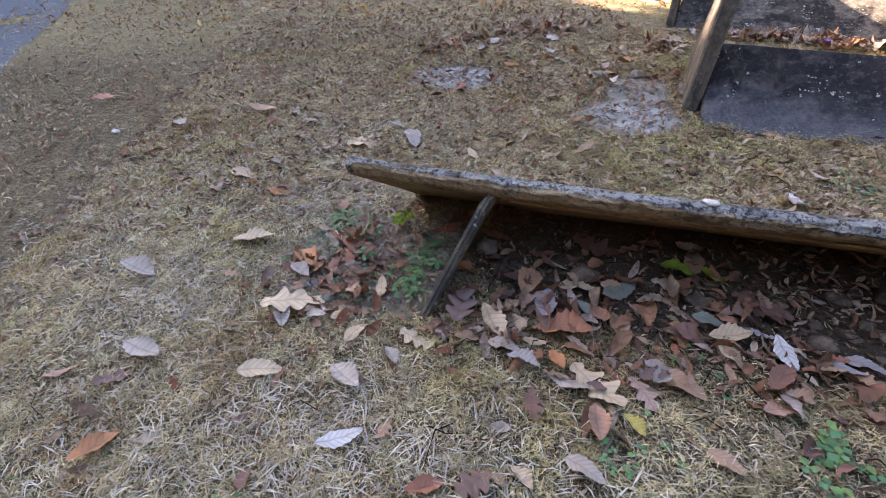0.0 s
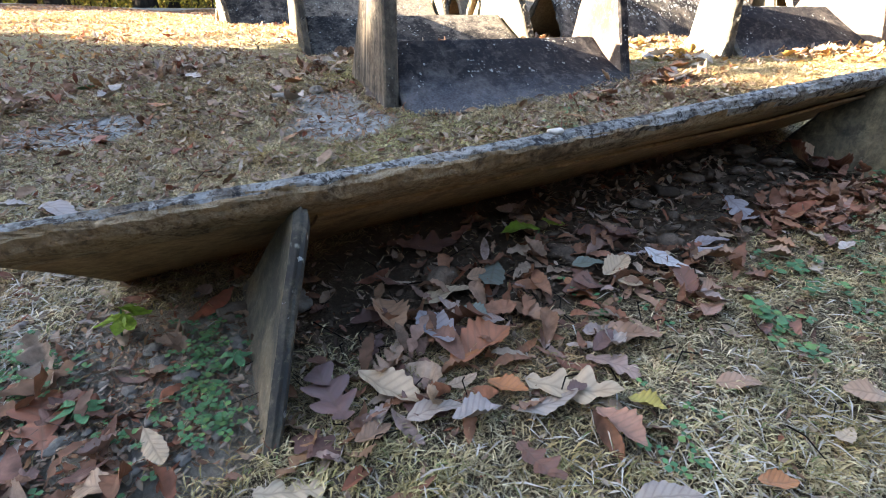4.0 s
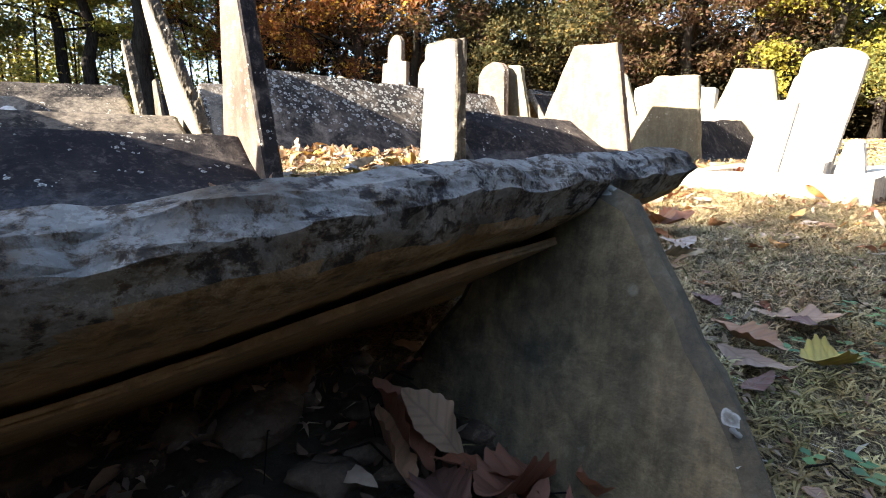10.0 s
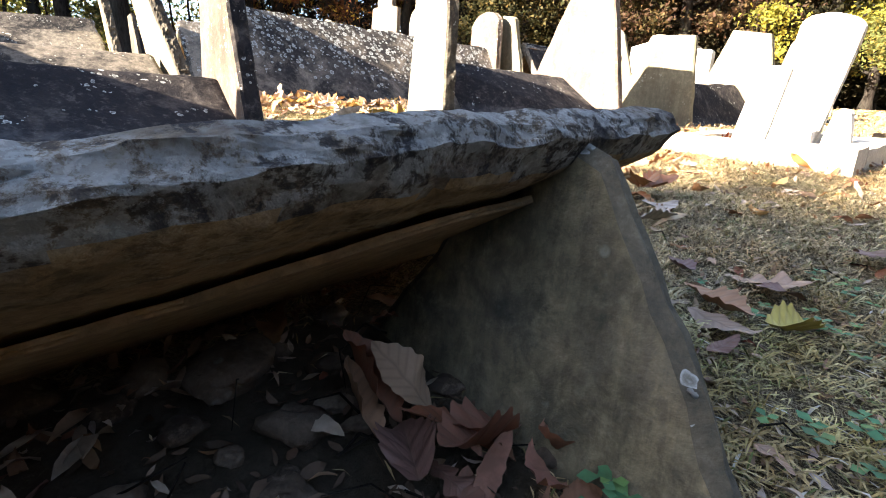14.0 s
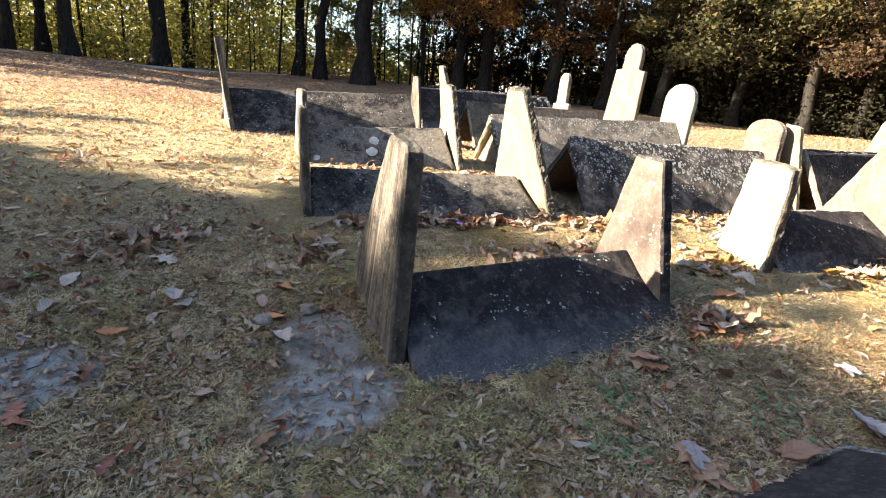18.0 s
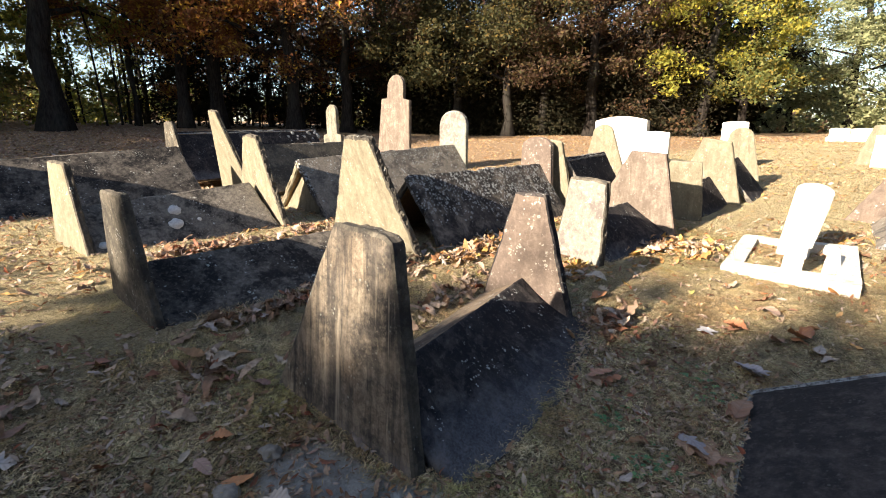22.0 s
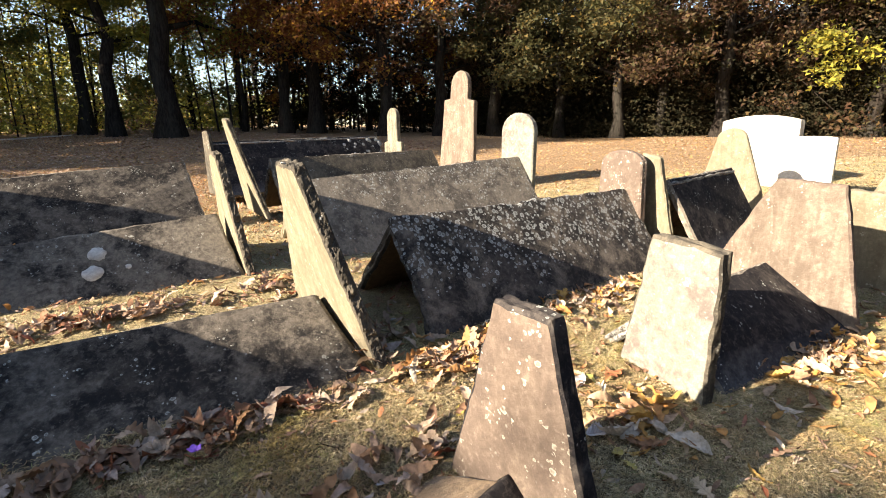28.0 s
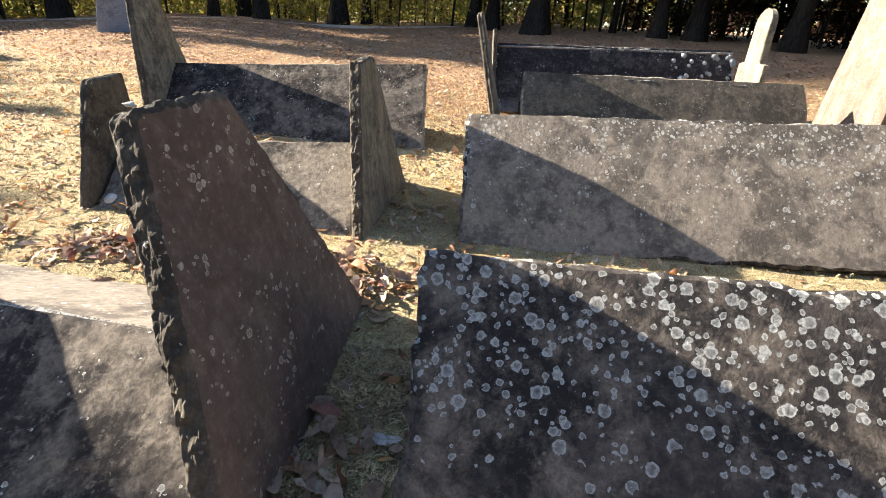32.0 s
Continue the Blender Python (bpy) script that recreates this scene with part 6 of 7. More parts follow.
# ---- single leaves that lie nearest the walk ----
def leaf_mesh(kind, seed):
    rng = np.random.default_rng(seed)
    v, f = leaf_template(kind, 30)
    v = v - np.array((0.5, 0, 0))
    v[:, 1] *= rng.uniform(0.75, 1.1)
    curl, bend, twist = rng.uniform(-0.5, 1.2) if kind == "lobed" else rng.uniform(-0.8, 2.2) + 2.4 * (seed % 20 > 12), rng.uniform(-0.3, 0.5), rng.normal(0, 0.3)
    v[:, 2] = curl * v[:, 1] ** 2 + bend * v[:, 0] ** 2 + twist * v[:, 0] * v[:, 1] + 0.03 * np.sin(v[:, 0] * 9 + seed) * v[:, 1] * 5 + 0.012 * np.sin(v[:, 0] * 21 + v[:, 1] * 13 + seed)
    v *= 0.12
    stalk = np.array([(-0.06, 0.0008, 0), (-0.06, -0.0008, 0), (-0.085, -0.0006, 0.004), (-0.085, 0.0006, 0.004)])
    me = bpy.data.meshes.new("leaf")
    faces = [tuple(t) for t in f] + [tuple(len(v) + k for k in range(4))]
    me.from_pydata([tuple(p) for p in np.concatenate([v, stalk])], [], faces)
    for poly in me.polygons:
        poly.use_smooth = True
    return me


LEAF_SHAPES = {}
for kind in ("oval", "lobed"):
    for tone, material in (("brown", MAT_LEAF_ONE), ("pale", MAT_LEAF_PALE), ("red", MAT_LEAF_RED), ("tan", MAT_LEAF_TAN), ("gold", MAT_LEAF_GOLD), ("slate", MAT_LEAF_SLATE), ("mauve", MAT_LEAF_MAUVE), ("dark", MAT_LEAF_DARK), ("orange", MAT_LEAF_ORANGE), ("white", MAT_LEAF_WHITE), ("green", MAT_LEAF_GREEN)):
        for k in range(4):
            me = leaf_mesh(kind, 10 * k + (3 if kind == "oval" else 7))
            me.materials.append(material)
            LEAF_SHAPES[kind, tone, k] = me
LEAF_WORDS = {"brown": "dry brown", "pale": "pale mauve-grey", "red": "rust-red", "tan": "tan", "gold": "yellow", "slate": "grey-green", "mauve": "lavender-grey", "dark": "dark red-brown", "orange": "bright orange-brown", "white": "pale silvery", "green": "fresh green"}


def lay_leaf(x, y, size, turn, kind="oval", tone="brown", k=0, lift=0.012, tip=0.0, roll=0.0):
    """One fallen leaf: size is its length in metres."""
    ob = new("fallen_leaf", LEAF_SHAPES[kind, tone, k % 4])
    ob.matrix_world = pose(x, y, gz(x, y) + lift, roll, tip, turn) @ Matrix.Scale(size / 0.12, 4)
    words = "scalloped oval" if kind == "oval" else "lobed oak"
    return tagged(ob, f"{LEAF_WORDS[tone]} {words} leaf lying on the ground", "leaf", "fallen leaves near the walk")


rngg = random.Random(64)


def on_grave(x, y):
    """True where a slab, stone or kerb of the nearer rows stands."""
    for cx, cy, a, b, turn in ((5.2, 1.95, 0.95, 0.62, -25), (5.06, 0.33, 0.85, 0.62, -22), (3.0, 4.5, 1.2, 0.75, -29), (2.35, 2.75, 1.1, 0.55, -15), (4.75, 4.55, 0.9, 0.7, -25), (3.75, 6.2, 1.2, 0.75, -25)):
        t = radians(turn)
        u, v = (x - cx) * math.cos(t) + (y - cy) * math.sin(t), -(x - cx) * math.sin(t) + (y - cy) * math.cos(t)
        if abs(u) < a and abs(v) < b:
            return True
    return False


def fallen(x, y, size, turn, kind, tone):
    """One leaf seen on the ground, with a tilt of its own; before the gable stone smaller, pale tones browned for
    shade.
    """
    k = next(LEAF_COUNT)
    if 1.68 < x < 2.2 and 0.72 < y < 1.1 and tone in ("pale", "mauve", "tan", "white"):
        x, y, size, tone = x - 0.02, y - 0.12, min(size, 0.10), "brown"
    lift = 0.055 if size > 0.22 else 0.035 if tone in ("slate", "mauve", "white", "pale") else 0.025
    lay_leaf(x, y, min(size, 0.27 if tone == "tan" else 0.19), turn, kind, tone, k, lift, (k * 37 % 23) - 11, (k * 53 % 25) - 12)


LEAF_COUNT = itertools.count()
fallen(0.45, 1.01, 0.14, -30, "oval", "pale")
fallen(0.32, 1.09, 0.11, -19, "oval", "pale")
fallen(0.27, 1.16, 0.12, -30, "oval", "pale")
fallen(0.24, 1.27, 0.17, -69, "oval", "tan")
fallen(0.13, 1.33, 0.25, 78, "lobed", "dark")
fallen(0.48, 1.22, 0.18, -5, "oval", "red")
fallen(0.44, 1.24, 0.11, 7, "oval", "orange")
fallen(0.43, 1.33, 0.18, -106, "oval", "mauve")
fallen(0.29, 1.4, 0.1, -151, "lobed", "dark")
fallen(0.38, 1.46, 0.17, -111, "oval", "brown")
fallen(0.56, 1.42, 0.16, -28, "oval", "tan")
fallen(0.65, 1.22, 0.14, -87, "oval", "brown")
fallen(0.69, 1.38, 0.21, -144, "oval", "slate")
fallen(0.55, 1.31, 0.07, -65, "oval", "slate")
fallen(0.94, 1.22, 0.11, -35, "oval", "slate")
fallen(0.98, 1.16, 0.14, 2, "oval", "tan")
fallen(1.1, 1.07, 0.14, -95, "oval", "white")
fallen(1.07, 1.15, 0.07, -35, "lobed", "mauve")
fallen(0.96, 1.07, 0.13, -65, "oval", "tan")
fallen(0.66, 0.98, 0.13, -74, "lobed", "brown")
fallen(0.53, 1.0, 0.21, -60, "lobed", "tan")
fallen(0.6, 0.87, 0.08, -57, "oval", "gold")
fallen(0.8, 0.76, 0.1, -44, "oval", "brown")
fallen(0.43, 1.1, 0.1, -78, "oval", "orange")
fallen(0.66, 1.62, 0.22, -30, "lobed", "dark")
fallen(0.87, 1.62, 0.1, -30, "oval", "brown")
fallen(1.0, 1.51, 0.15, -125, "oval", "brown")
fallen(1.13, 1.23, 0.11, -73, "oval", "dark")
fallen(1.24, 1.01, 0.1, -47, "oval", "mauve")
fallen(1.37, 0.85, 0.09, -63, "oval", "brown")
fallen(0.78, 1.0, 0.15, -48, "oval", "brown")
fallen(0.15, 1.21, 0.09, 1, "oval", "brown")
fallen(0.37, 1.18, 0.08, -10, "oval", "brown")
fallen(0.83, 1.18, 0.1, -38, "oval", "dark")
fallen(1.01, 0.9, 0.11, 2, "oval", "brown")
fallen(0.83, 0.47, 0.08, -126, "oval", "tan")
fallen(0.8, 0.57, 0.08, -10, "oval", "tan")
fallen(0.9, 0.32, 0.07, -83, "oval", "tan")
fallen(1.4, 0.46, 0.16, -32, "oval", "brown")
fallen(0.6, 0.63, 0.08, -40, "oval", "orange")
fallen(-0.29, 1.75, 0.11, 43, "lobed", "dark")
fallen(1.56, 1.03, 0.16, -128, "lobed", "mauve")
fallen(1.78, 0.76, 0.11, -58, "oval", "mauve")
fallen(1.51, 0.72, 0.08, -10, "oval", "pale")
fallen(1.54, 0.78, 0.1, -93, "lobed", "tan")
fallen(1.42, 0.86, 0.09, -80, "oval", "brown")
fallen(1.3, 1.02, 0.11, -48, "oval", "mauve")
fallen(1.58, 0.6, 0.07, -103, "oval", "gold")
fallen(2.61, 0.63, 0.15, -134, "oval", "brown")
fallen(2.19, 0.27, 0.17, -32, "oval", "pale")
fallen(2.1, 0.21, 0.11, -157, "oval", "brown")
fallen(2.25, 0.11, 0.18, -132, "lobed", "tan")
fallen(2.86, 0.22, 0.24, -126, "lobed", "dark")
fallen(2.07, 0.41, 0.12, -148, "oval", "pale")
fallen(1.92, 0.52, 0.09, -37, "oval", "pale")
fallen(1.85, 0.47, 0.11, -16, "oval", "tan")
fallen(1.55, 0.41, 0.08, -22, "oval", "tan")
fallen(1.55, 0.36, 0.05, -87, "oval", "brown")
fallen(1.4, 0.5, 0.11, -28, "oval", "brown")
fallen(1.44, 0.45, 0.07, -53, "oval", "dark")
fallen(1.63, 0.42, 0.11, -60, "oval", "tan")
fallen(3.32, 0.86, 0.25, -158, "oval", "orange")
fallen(2.02, 1.6, 0.21, -45, "lobed", "brown")
fallen(1.43, 1.75, 0.12, -49, "lobed", "brown")
fallen(1.39, 0.99, 0.1, 78, "oval", "tan")
fallen(1.07, 0.93, 0.08, -23, "oval", "brown")
fallen(1.15, 1.25, 0.14, -33, "oval", "dark")
fallen(0.88, 1.66, 0.1, -33, "oval", "dark")
fallen(1.01, 1.55, 0.13, 54, "oval", "brown")
fallen(1.25, 0.97, 0.1, -62, "oval", "brown")
fallen(-0.5, 1.44, 0.24, 11, "lobed", "tan")
fallen(-0.32, 1.76, 0.2, 83, "lobed", "red")
fallen(-0.17, 1.5, 0.11, -88, "oval", "tan")
fallen(-0.52, 1.63, 0.12, -42, "oval", "pale")
fallen(-0.4, 1.38, 0.08, -7, "oval", "pale")
fallen(-0.53, 1.38, 0.13, -75, "oval", "pale")
fallen(-0.31, 1.38, 0.1, -122, "oval", "tan")
fallen(-0.02, 1.23, 0.13, -27, "lobed", "tan")
fallen(-0.24, 1.29, 0.11, 58, "oval", "tan")
fallen(-0.79, 1.87, 0.19, 3, "oval", "tan")
fallen(-0.78, 2.25, 0.14, -9, "oval", "orange")
fallen(-0.96, 2.37, 0.05, 7, "oval", "orange")
fallen(-1.04, 2.46, 0.16, -11, "oval", "tan")
fallen(-0.4, 2.71, 0.22, 4, "lobed", "tan")
fallen(-0.61, 2.68, 0.09, 19, "oval", "pale")
fallen(-0.89, 2.52, 0.1, 2, "oval", "pale")
fallen(-0.12, 2.74, 0.15, -69, "oval", "pale")
fallen(-0.24, 2.87, 0.11, -14, "oval", "pale")
fallen(-0.79, 3.03, 0.09, -5, "oval", "pale")
fallen(-0.51, 1.71, 0.17, -57, "oval", "orange")
fallen(-0.82, 1.65, 0.08, -5, "lobed", "brown")
fallen(-0.38, 1.62, 0.07, -2, "lobed", "dark")
fallen(-0.28, 1.54, 0.09, -14, "oval", "dark")
fallen(-0.1, 1.16, 0.08, -60, "oval", "pale")
fallen(0.06, 1.28, 0.13, -73, "lobed", "dark")
fallen(-0.98, 0.91, 0.15, 56, "oval", "orange")
fallen(-0.22, 0.88, 0.14, 22, "oval", "white")
fallen(-0.24, 1.09, 0.15, -47, "oval", "pale")
fallen(-0.54, 1.15, 0.15, 9, "oval", "tan")
fallen(-1.0, 1.26, 0.18, -23, "oval", "pale")
fallen(-1.27, 1.19, 0.1, 46, "oval", "brown")
fallen(0.28, 0.74, 0.08, -53, "oval", "tan")
fallen(0.44, 0.75, 0.12, -45, "oval", "pale")
fallen(0.03, 0.73, 0.11, 18, "oval", "red")
fallen(-1.06, 1.16, 0.12, -151, "lobed", "dark")
fallen(-1.23, 1.68, 0.17, -19, "oval", "pale")
fallen(-2.5, 3.66, 0.25, 38, "lobed", "red")
fallen(-1.66, 3.09, 0.25, -61, "oval", "pale")
fallen(-1.18, 3.26, 0.25, 12, "oval", "brown")
fallen(-0.4, 2.76, 0.17, 23, "lobed", "brown")
fallen(-0.13, 2.66, 0.25, -73, "oval", "pale")
fallen(2.69, 0.64, 0.16, -134, "oval", "brown")
fallen(2.86, 0.53, 0.16, -84, "lobed", "brown")
fallen(2.67, 0.52, 0.13, -45, "oval", "gold")
fallen(3.68, 0.92, 0.25, -162, "oval", "brown")
fallen(3.36, 0.81, 0.24, -28, "oval", "orange")
fallen(3.2, 0.79, 0.18, -28, "oval", "pale")
fallen(3.13, 0.29, 0.25, -45, "lobed", "dark")
fallen(2.3, 0.58, 0.05, -129, "oval", "brown")
fallen(2.83, 0.71, 0.11, -154, "oval", "dark")
fallen(2.53, 0.63, 0.08, -35, "oval", "dark")
fallen(2.03, 1.69, 0.2, -110, "lobed", "brown")
fallen(2.39, 1.43, 0.25, -30, "oval", "brown")
fallen(2.82, 1.25, 0.15, -115, "oval", "mauve")
fallen(0.54, 3.79, 0.13, -16, "oval", "orange")
fallen(1.11, 3.28, 0.19, -91, "oval", "pale")
fallen(0.17, 3.41, 0.1, -38, "oval", "red")
fallen(0.83, 3.89, 0.25, -105, "oval", "pale")
fallen(0.86, 3.83, 0.17, 49, "oval", "pale")
fallen(0.35, 4.14, 0.14, 47, "oval", "pale")
fallen(0.47, 4.44, 0.16, 55, "oval", "pale")
fallen(0.19, 4.12, 0.05, 25, "oval", "orange")
fallen(3.27, 1.4, 0.14, -139, "oval", "white")
fallen(3.4, 1.21, 0.17, -105, "oval", "brown")
fallen(2.48, 2.11, 0.24, -41, "lobed", "brown")
fallen(0.32, 4.55, 0.13, -3, "oval", "green")
fallen(1.74, 2.02, 0.1, -34, "oval", "pale")
fallen(1.51, 1.83, 0.08, -105, "oval", "pale")
fallen(1.09, 4.76, 0.17, -18, "lobed", "brown")
fallen(0.92, 4.43, 0.21, -59, "lobed", "pale")
fallen(1.08, 4.55, 0.12, -10, "oval", "brown")
fallen(2.45, 2.11, 0.21, -62, "lobed", "brown")
fallen(2.07, 1.71, 0.22, -148, "lobed", "mauve")
fallen(2.4, 1.43, 0.22, -50, "oval", "brown")
fallen(2.84, 1.23, 0.15, -96, "lobed", "mauve")
fallen(1.34, 3.7, 0.12, -54, "oval", "orange")
fallen(1.2, 3.67, 0.12, -109, "oval", "brown")
fallen(1.57, 4.65, 0.12, -51, "oval", "red")
fallen(1.19, 3.49, 0.13, -61, "oval", "orange")
fallen(2.05, 1.65, 0.2, -22, "lobed", "brown")
fallen(2.4, 1.43, 0.19, -26, "oval", "brown")
fallen(2.82, 1.29, 0.17, -132, "oval", "mauve")
fallen(3.36, 1.26, 0.16, -88, "lobed", "brown")
fallen(2.46, 2.09, 0.19, -79, "lobed", "brown")
fallen(3.32, 0.85, 0.11, -133, "oval", "orange")
fallen(4.3, 2.95, 0.11, 40, "lobed", "white")
fallen(4.3, 2.8, 0.1, 100, "oval", "white")
fallen(4.38, 2.52, 0.13, 150, "lobed", "orange")
fallen(4.25, 2.62, 0.11, 60, "oval", "gold")
fallen(4.18, 3.0, 0.12, 20, "lobed", "orange")
fallen(1.54, 1.84, 0.11, -87, "oval", "white")
fallen(3.08, 0.78, 0.1, -77, "oval", "pale")
fallen(3.24, 1.43, 0.12, -130, "oval", "white")
fallen(3.53, 2.11, 0.22, -33, "oval", "orange")
for x, y, size, turn, kind, tone, k, lift, tip, roll in ((2.11, 1.02, 0.13, 75, "oval", "red", 1, 0.055, -38, 25), (2.135, 0.98, 0.12, 110, "oval", "brown", 2, 0.06, -48, -20), (2.08, 1.01, 0.11, 60, "oval", "brown", 3, 0.05, -30, 40),
                                                       (2.11, 0.87, 0.14, 165, "oval", "red", 1, 0.045, -18, 15), (2.12, 0.91, 0.13, 120, "oval", "red", 2, 0.04, -25, 30), (2.05, 0.86, 0.11, 20, "oval", "dark", 0, 0.03, 10, 0), (2.07, 0.93, 0.12, 40, "oval", "dark", 1, 0.03, 8, -12)):
    lay_leaf(x, y, size, turn, kind, tone, k, lift, tip, roll)
for k, tone in enumerate(("white", "orange", "gold", "pale", "tan", "orange", "brown", "pale", "gold", "white", "tan") * 6):
    x, y = rngg.uniform(3.15, 5.6), rngg.uniform(0.5, 4.0)
    if k % 3 == 0:
        x, y = 3.75 + rngg.gauss(0, 0.32), 2.75 + rngg.gauss(0, 0.32)
    if not on_grave(x, y):
        lay_leaf(x, y, rngg.uniform(0.06, 0.125), rngg.uniform(0, 360), rngg.choice(("oval", "oval", "lobed")), tone, k, 0.02, rngg.gauss(0, 12), rngg.gauss(0, 12))
rngl = random.Random(31)
for k in range(135):
    zone = rngl.random()
    if zone < 0.62:   # in the hollow of the open grave, along its axis
        a, b = rngl.uniform(0.1, 2.3), rngl.gauss(0, 0.14)
        x, y = a + 0.0 + b * 0.33, 1.62 - 0.345 * a - 0.12 + b
        if rngl.random() < 0.35:
            y -= rngl.uniform(0.0, 0.35)
        elif a > 1.3:
            continue
    else:
        x, y = rngl.uniform(-1.2, 3.4), rngl.uniform(0.0, 4.2)
        if 1.4 < x < 3.4 and 2.2 < y < 3.6:
            continue
    if zone < 0.62 and x > 1.15 and y > 1.2 - 0.3 * (x - 1.15):
        continue
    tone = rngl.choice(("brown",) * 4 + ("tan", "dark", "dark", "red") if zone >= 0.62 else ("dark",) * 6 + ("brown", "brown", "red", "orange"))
    if zone < 0.62 and y > 1.35 - 0.345 * x and rngl.random() < 0.55:
        continue
    lay_leaf(x, y, rngl.uniform(0.06, 0.135), rngl.uniform(0, 360), rngl.choice(("oval", "oval", "lobed")), tone, k, rngl.uniform(0.012, 0.04), rngl.gauss(0, 14), rngl.gauss(0, 14))


# ---- small plants, stones, soil ----
def clover_patch(name, spots, count, r, label, leaf=0.011, high=0.035):
    """Three-part leaves on thin stalks in loose patches."""
    verts, faces = [], []
    rng = np.random.default_rng(len(spots) * 7 + count)
    for x, y in spots:
        for k in range(count):
            px, py = x + rng.normal(0, r), y + rng.normal(0, r)
            z = gz(px, py) + rng.uniform(0.3, 1.0) * high
            t0 = rng.uniform(0, 6.28)
            for g in range(3):
                t = t0 + g * 2.09
                d, s = Vector((math.cos(t), math.sin(t), rng.uniform(-0.2, 0.25))), Vector((-math.sin(t), math.cos(t), 0))
                L = leaf * rng.uniform(0.7, 1.3)
                c = Vector((px, py, z))
                n0 = len(verts)
                verts += [tuple(c), tuple(c + d * L * 0.8 + s * L * 0.62), tuple(c + d * L * 1.35), tuple(c + d * L * 0.8 - s * L * 0.62)]
                faces.append((n0, n0 + 3, n0 + 2, n0 + 1))
    ob = from_arrays(name, np.array(verts), np.array(faces), MAT_CLOVER)
    return tagged(ob, label, "clover", kind="stuff")


clover_patch("clover", [(1.51, 0.64), (1.3, 0.79), (1.35, 0.64), (0.82, 1.12), (1.27, 0.57), (2.4, 0.35), (2.75, 0.5), (2.9, 0.38), (2.55, 0.15), (1.9, 1.9), (2.2, 2.05), (-0.2, 1.55), (0.0, 1.75), (-0.4, 1.9), (0.6, 0.8), (-0.5, 0.7), (-0.40, 1.80), (-0.07, 1.56), (1.58, 0.27), (1.7, 0.7), (4.9, 3.0), (5.1, 3.1)], 14, 0.06, "small green clover in the dry grass")
clover_patch("clover", [(1.08, 0.79), (1.04, 0.74), (1.31, 0.76)], 8, 0.04, "broad-leaved green weeds among the fallen leaves", 0.02, 0.05)
clover_patch("clover", [(2.32, 0.36), (2.45, 0.22), (2.38, 0.48), (2.62, 0.36), (2.25, 0.28), (1.85, 1.95), (2.1, 2.1), (2.5, 1.55), (2.7, 1.6)], 11, 0.05, "round-leaved green weeds in the dry grass", 0.015, 0.035)
clover_patch("creeping_weed", [(-0.02, 1.64), (-0.06, 1.56), (-0.055, 1.48), (0.0, 1.74), (-0.34, 2.01), (-0.28, 1.89), (-0.41, 1.97)], 26, 0.035, "creeping round-leaved green plant by the small gable stone", 0.010, 0.045)
clover_patch("clover", [(2.112, 0.742)], 9, 0.012, "green clover sprig against the gable stone", 0.013, 0.075)


def sprig(x, y, high, leaves, size, label, seed, tone=MAT_CLOVER):
    """A seedling with broad leaves on one stalk."""
    rng = np.random.default_rng(seed)
    thing = tagged(new("seedling"), label, "plant")
    thing.location = (x, y, gz(x, y))
    v, f = [], []
    tube(v, f, (0, 0, 0), (0.02, -0.02, high), 0.003, 0.002, 5)
    st = from_arrays("stalk", np.array(v), np.array(f), MAT_CLOVER)
    st.parent = thing
    for k in range(leaves):
        t = k * 2.4
        me = leaf_mesh("oval", 40 + k)
        me.materials.append(tone)
        lf = new("leaf", me)
        lf.parent = thing
        lf.matrix_world = Matrix.Translation((0.02 + math.cos(t) * size * 0.5, -0.02 + math.sin(t) * size * 0.5, high * rng.uniform(0.7, 1.0))) @ pose(0, 0, 0, 0, rng.uniform(5, 35), math.degrees(t)) @ Matrix.Scale(size / 0.12, 4)


sprig(-0.14, 1.88, 0.12, 9, 0.065, "yellow-green seedling under the slab's end", 1, MAT_SEEDLING)
sprig(0.02, 1.62, 0.05, 5, 0.04, "small creeping green plant by the gable stone", 2)
sprig(-0.28, 1.72, 0.05, 6, 0.05, "low green plant among the leaves", 3)
sprig(0.93, 1.43, 0.06, 2, 0.13, "broad green leaf seedling in the hollow", 4, MAT_SEEDLING)


def pebble(x, y, r, label, seed, material=MAT_COBBLE, z=None):
    bm = bmesh.new()
    bmesh.ops.create_icosphere(bm, subdivisions=3, radius=1.0)
    off = Vector((seed * 3.7, seed * 1.3, 0))
    for v in bm.verts:
        k = 1 + 0.55 * noise.noise(v.co * 1.1 + off) + 0.22 * noise.noise(v.co * 2.7 + off) + 0.08 * noise.noise(v.co * 7 + off)
        v.co = Vector((v.co.x * k * r * 1.3, v.co.y * k * r, v.co.z * k * r * 0.62))
    ob = part("field_stone", bm, material, None, "", True, (x, y, (gz(x, y) if z is None else z) + r * 0.25))
    ob.rotation_euler = (0, 0, seed * 1.1)
    return tagged(ob, label, "stone", "loose stones")


for k, (x, y, r) in enumerate(((1.37, 3.47, 0.042), (1.13, 3.50, 0.04), (1.02, 3.35, 0.022), (0.25, 1.72, 0.045), (0.12, 1.80, 0.035), (0.60, 1.50, 0.05), (0.95, 1.32, 0.04), (1.55, 1.28, 0.04), (1.78, 1.22, 0.03), (1.70, 1.15, 0.025), (1.40, 1.30, 0.03), (2.08, 1.21, 0.045), (2.05, 1.07, 0.032), (1.25, 1.12, 0.03))):
    pebble(x, y, r, "grey weathered field stone half sunk in soil", k + 1, MAT_HOLLOW_STONE if 3 < k else MAT_COBBLE)
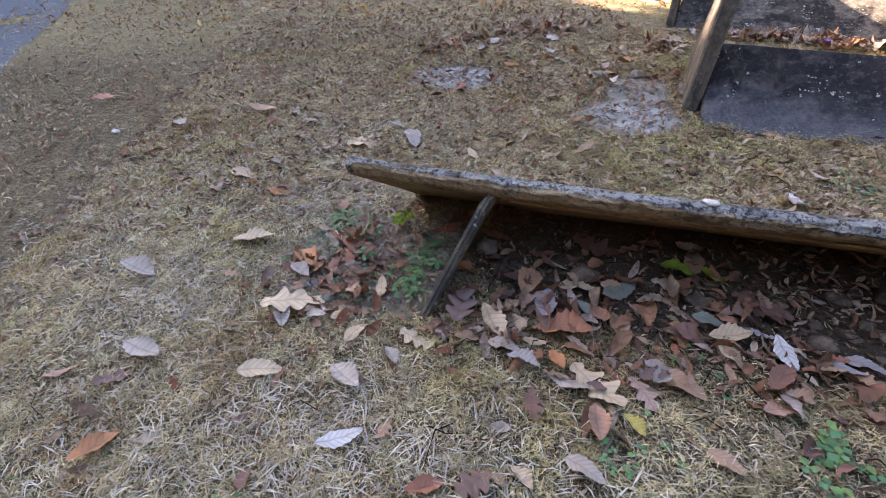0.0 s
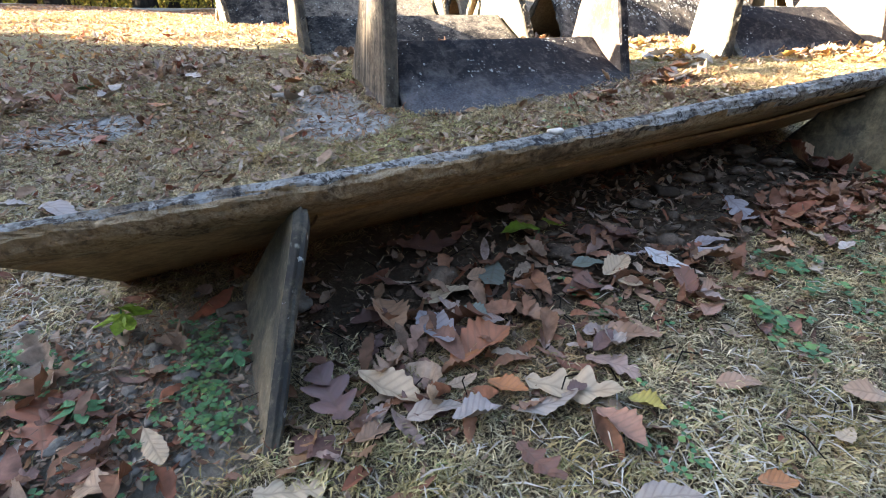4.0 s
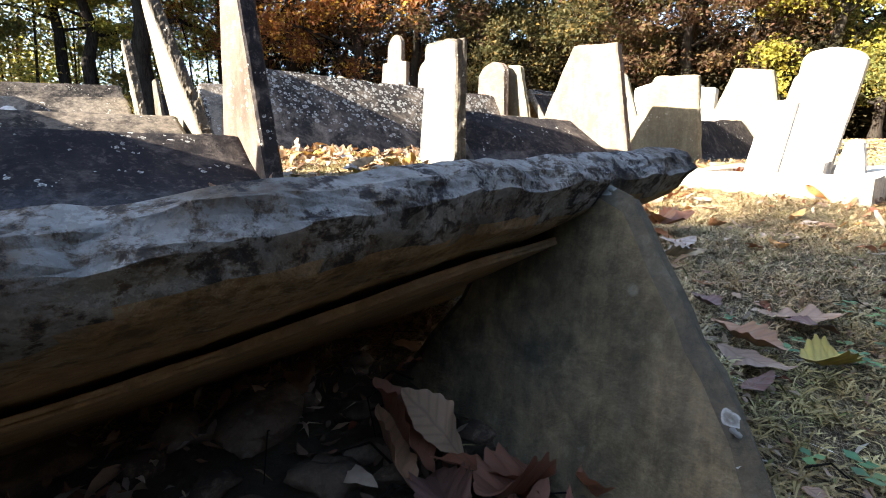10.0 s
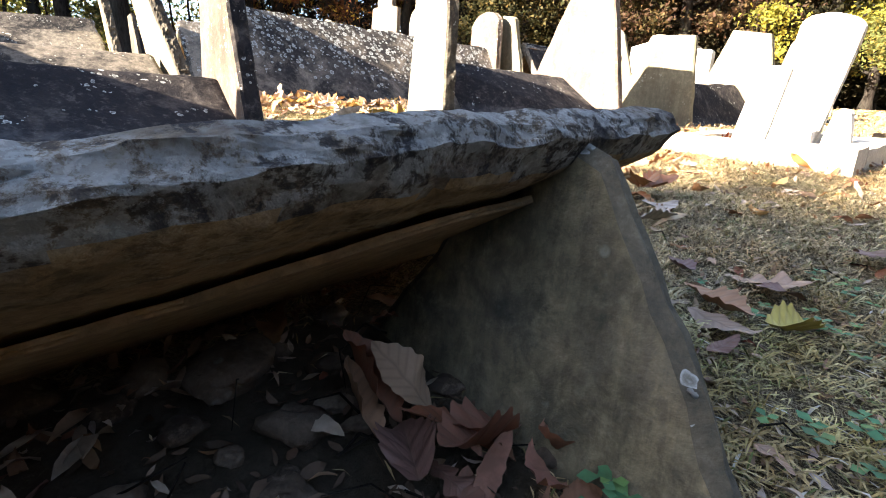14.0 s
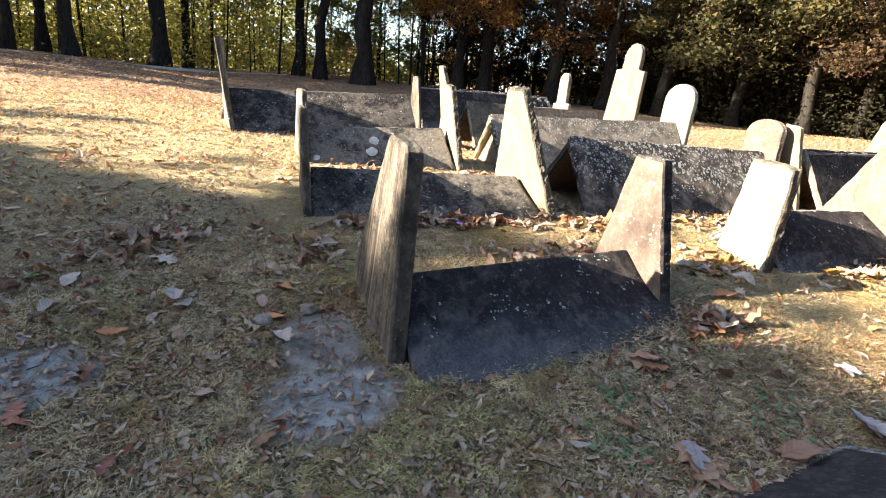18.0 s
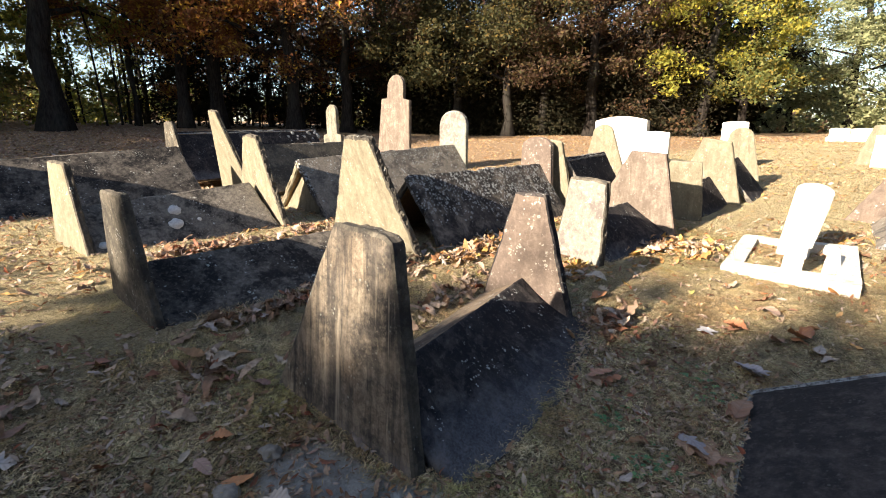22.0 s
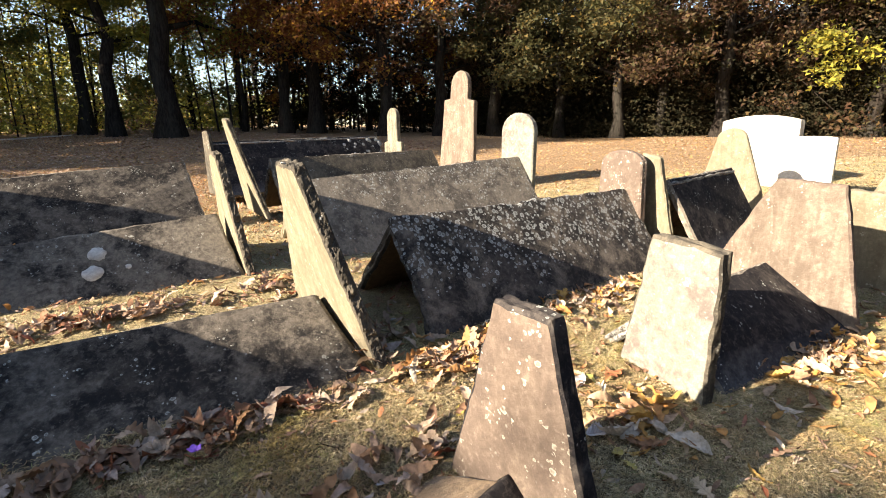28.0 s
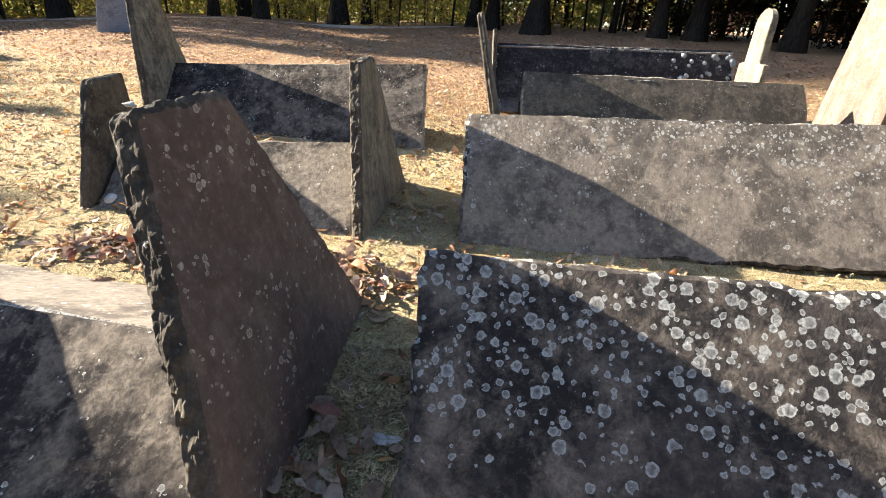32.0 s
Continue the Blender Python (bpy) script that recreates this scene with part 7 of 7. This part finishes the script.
for k, (x, y, r) in enumerate(((2.06, 1.20, 0.034), (2.05, 1.08, 0.024), (1.98, 1.17, 0.022), (2.14, 1.20, 0.02), (2.01, 1.28, 0.026), (1.95, 1.27, 0.022), (2.26, 1.2, 0.026), (2.18, 1.29, 0.022), (1.88, 1.14, 0.025), (1.80, 1.28, 0.028), (1.70, 1.26, 0.035), (1.9, 1.36, 0.04))):
    pebble(x, y, r, "flat brown stone lying in the dark hollow", 300 + k, MAT_HOLLOW_STONE)
R_FACE = ((2.27, 0.95, 0.60), (2.30, 1.22, 0.20), (2.205, 0.80, 0.628), (2.03, 0.505, 0.12))
for k, (x, y, r) in enumerate(((2.140, 0.688, 0.005), (2.104, 0.628, 0.006), (2.094, 0.612, 0.008), (2.070, 0.568, 0.007), (2.064, 0.558, 0.006))):
    lichen_disc(x, y, r, R_FACE, 70 + k, MAT_LICHEN)
pebble(0.861, 1.33, 0.018, "small white quartz pebble on the slab edge", 40, MAT_WHITE, 0.535)
pebble(-1.59, 3.0, 0.022, "white quartz pebble in the grass", 41, MAT_WHITE)
pebble(-2.16, 3.16, 0.022, "white quartz pebble in the grass", 42, MAT_WHITE)
pebble(3.70, 4.15, 0.010, "white chip on top of the footstone", 43, MAT_WHITE, 1.765)

# ---- gravel drive on the low side ----
m, nt, p = mat("blue_grey_gravel")
tc = nt.nodes.new("ShaderNodeTexCoord")
gr = noise_tex(nt, tc.outputs["Object"], 70.0, 6, 0.7)
gb = noise_tex(nt, tc.outputs["Object"], 2.0, 4, 0.6)
link(nt, mix(nt, gb, mix(nt, gr, (0.07, 0.085, 0.105), (0.14, 0.165, 0.195)), (0.10, 0.12, 0.145)), p.inputs["Base Color"])
p.inputs["Roughness"].default_value = 0.9
bump(nt, p, gr, 0.8, 0.02)
s = np.linspace(-30, 30, 61)
ex, ey = -4.35 - 0.36 * s + 0.05 * np.sin(s * 2.1), 5.65 + 0.93 * s
ox, oy = ex - 3.4, ey - 1.3
rv = np.concatenate([np.stack([ex, ey, ground_z(ex, ey) + 0.006], 1), np.stack([ox, oy, ground_z(ox, oy) + 0.05], 1)])
k = np.arange(60)
rf = np.stack([k, k + 1, k + 62, k + 61], 1)
tagged(from_arrays("road", rv, rf, m), "pale blue-grey gravel drive at the foot of the slope", "road", kind="structure")

rngp = random.Random(21)
for k in range(46):
    pebble(-0.25 + rngp.gauss(0, 0.2), 1.70 + rngp.gauss(0, 0.15), rngp.uniform(0.007, 0.022), "small grey stone in the bare soil", 150 + k, MAT_COBBLE)
rngp = random.Random(9)
for k in range(90):
    a, q = rngp.uniform(0.9, 2.2), rngp.gauss(0.06, 0.12)
    pebble(a + q * 0.33, 1.55 - 0.345 * a + q, rngp.uniform(0.009, 0.024), "small brown stone on the soil under the slab", 50 + k, MAT_HOLLOW_STONE)


# ---- twigs in the litter ----
rngw = random.Random(12)
verts, faces = [], []
for k in range(420):
    if k % 2:
        x, y = rngw.uniform(-1.8, 3.2), rngw.uniform(0.1, 4.4)
    else:
        a, q = rngw.uniform(0.1, 2.2), rngw.gauss(-0.05, 0.2)
        x, y = a + q * 0.33, 1.55 - 0.345 * a + q
    t, L = rngw.uniform(0, 6.28), rngw.uniform(0.03, 0.14)
    z = gz(x, y) + 0.01
    mid = (x + math.cos(t) * L * 0.5, y + math.sin(t) * L * 0.5, z + rngw.uniform(0.0, 0.02))
    end = (x + math.cos(t + 0.3) * L, y + math.sin(t + 0.3) * L, gz(x + math.cos(t + 0.3) * L, y + math.sin(t + 0.3) * L) + 0.01)
    r = rngw.uniform(0.0007, 0.0022)
    tube(verts, faces, (x, y, z), mid, r, r * 0.9, 5)
    tube(verts, faces, mid, end, r * 0.9, r * 0.5, 5)
tagged(from_arrays("twigs", np.array(verts), np.array(faces), MAT_BARK, True), "thin dead twigs in the leaf litter", "twigs", kind="stuff")


# ---- violet by the drift of leaves ----
m_violet, nt, p = mat("violet_petal")
link(nt, mix(nt, noise_tex(nt, nt.nodes.new("ShaderNodeTexCoord").outputs["Object"], 60.0), (0.20, 0.07, 0.55), (0.32, 0.14, 0.70)), p.inputs["Base Color"])
violet = tagged(new("violet_flower"), "small violet flower among brown leaves", "flower")
violet.location = (2.86, 3.86, gz(2.86, 3.86))
v, f = [], []
tube(v, f, (0, 0, 0), (0, 0, 0.07), 0.002, 0.0015, 5)
stalk = from_arrays("stalk", np.array(v), np.array(f), MAT_CLOVER)
stalk.parent = violet
for k in range(5):
    me = leaf_mesh("oval", 60 + k)
    me.materials.append(m_violet)
    petal = new("petal", me)
    petal.parent = violet
    petal.matrix_world = pose(0.014 * math.cos(k * 1.256), 0.014 * math.sin(k * 1.256), 0.072, 0, -25, k * 72) @ Matrix.Diagonal((0.28, 0.5, 0.28, 1))
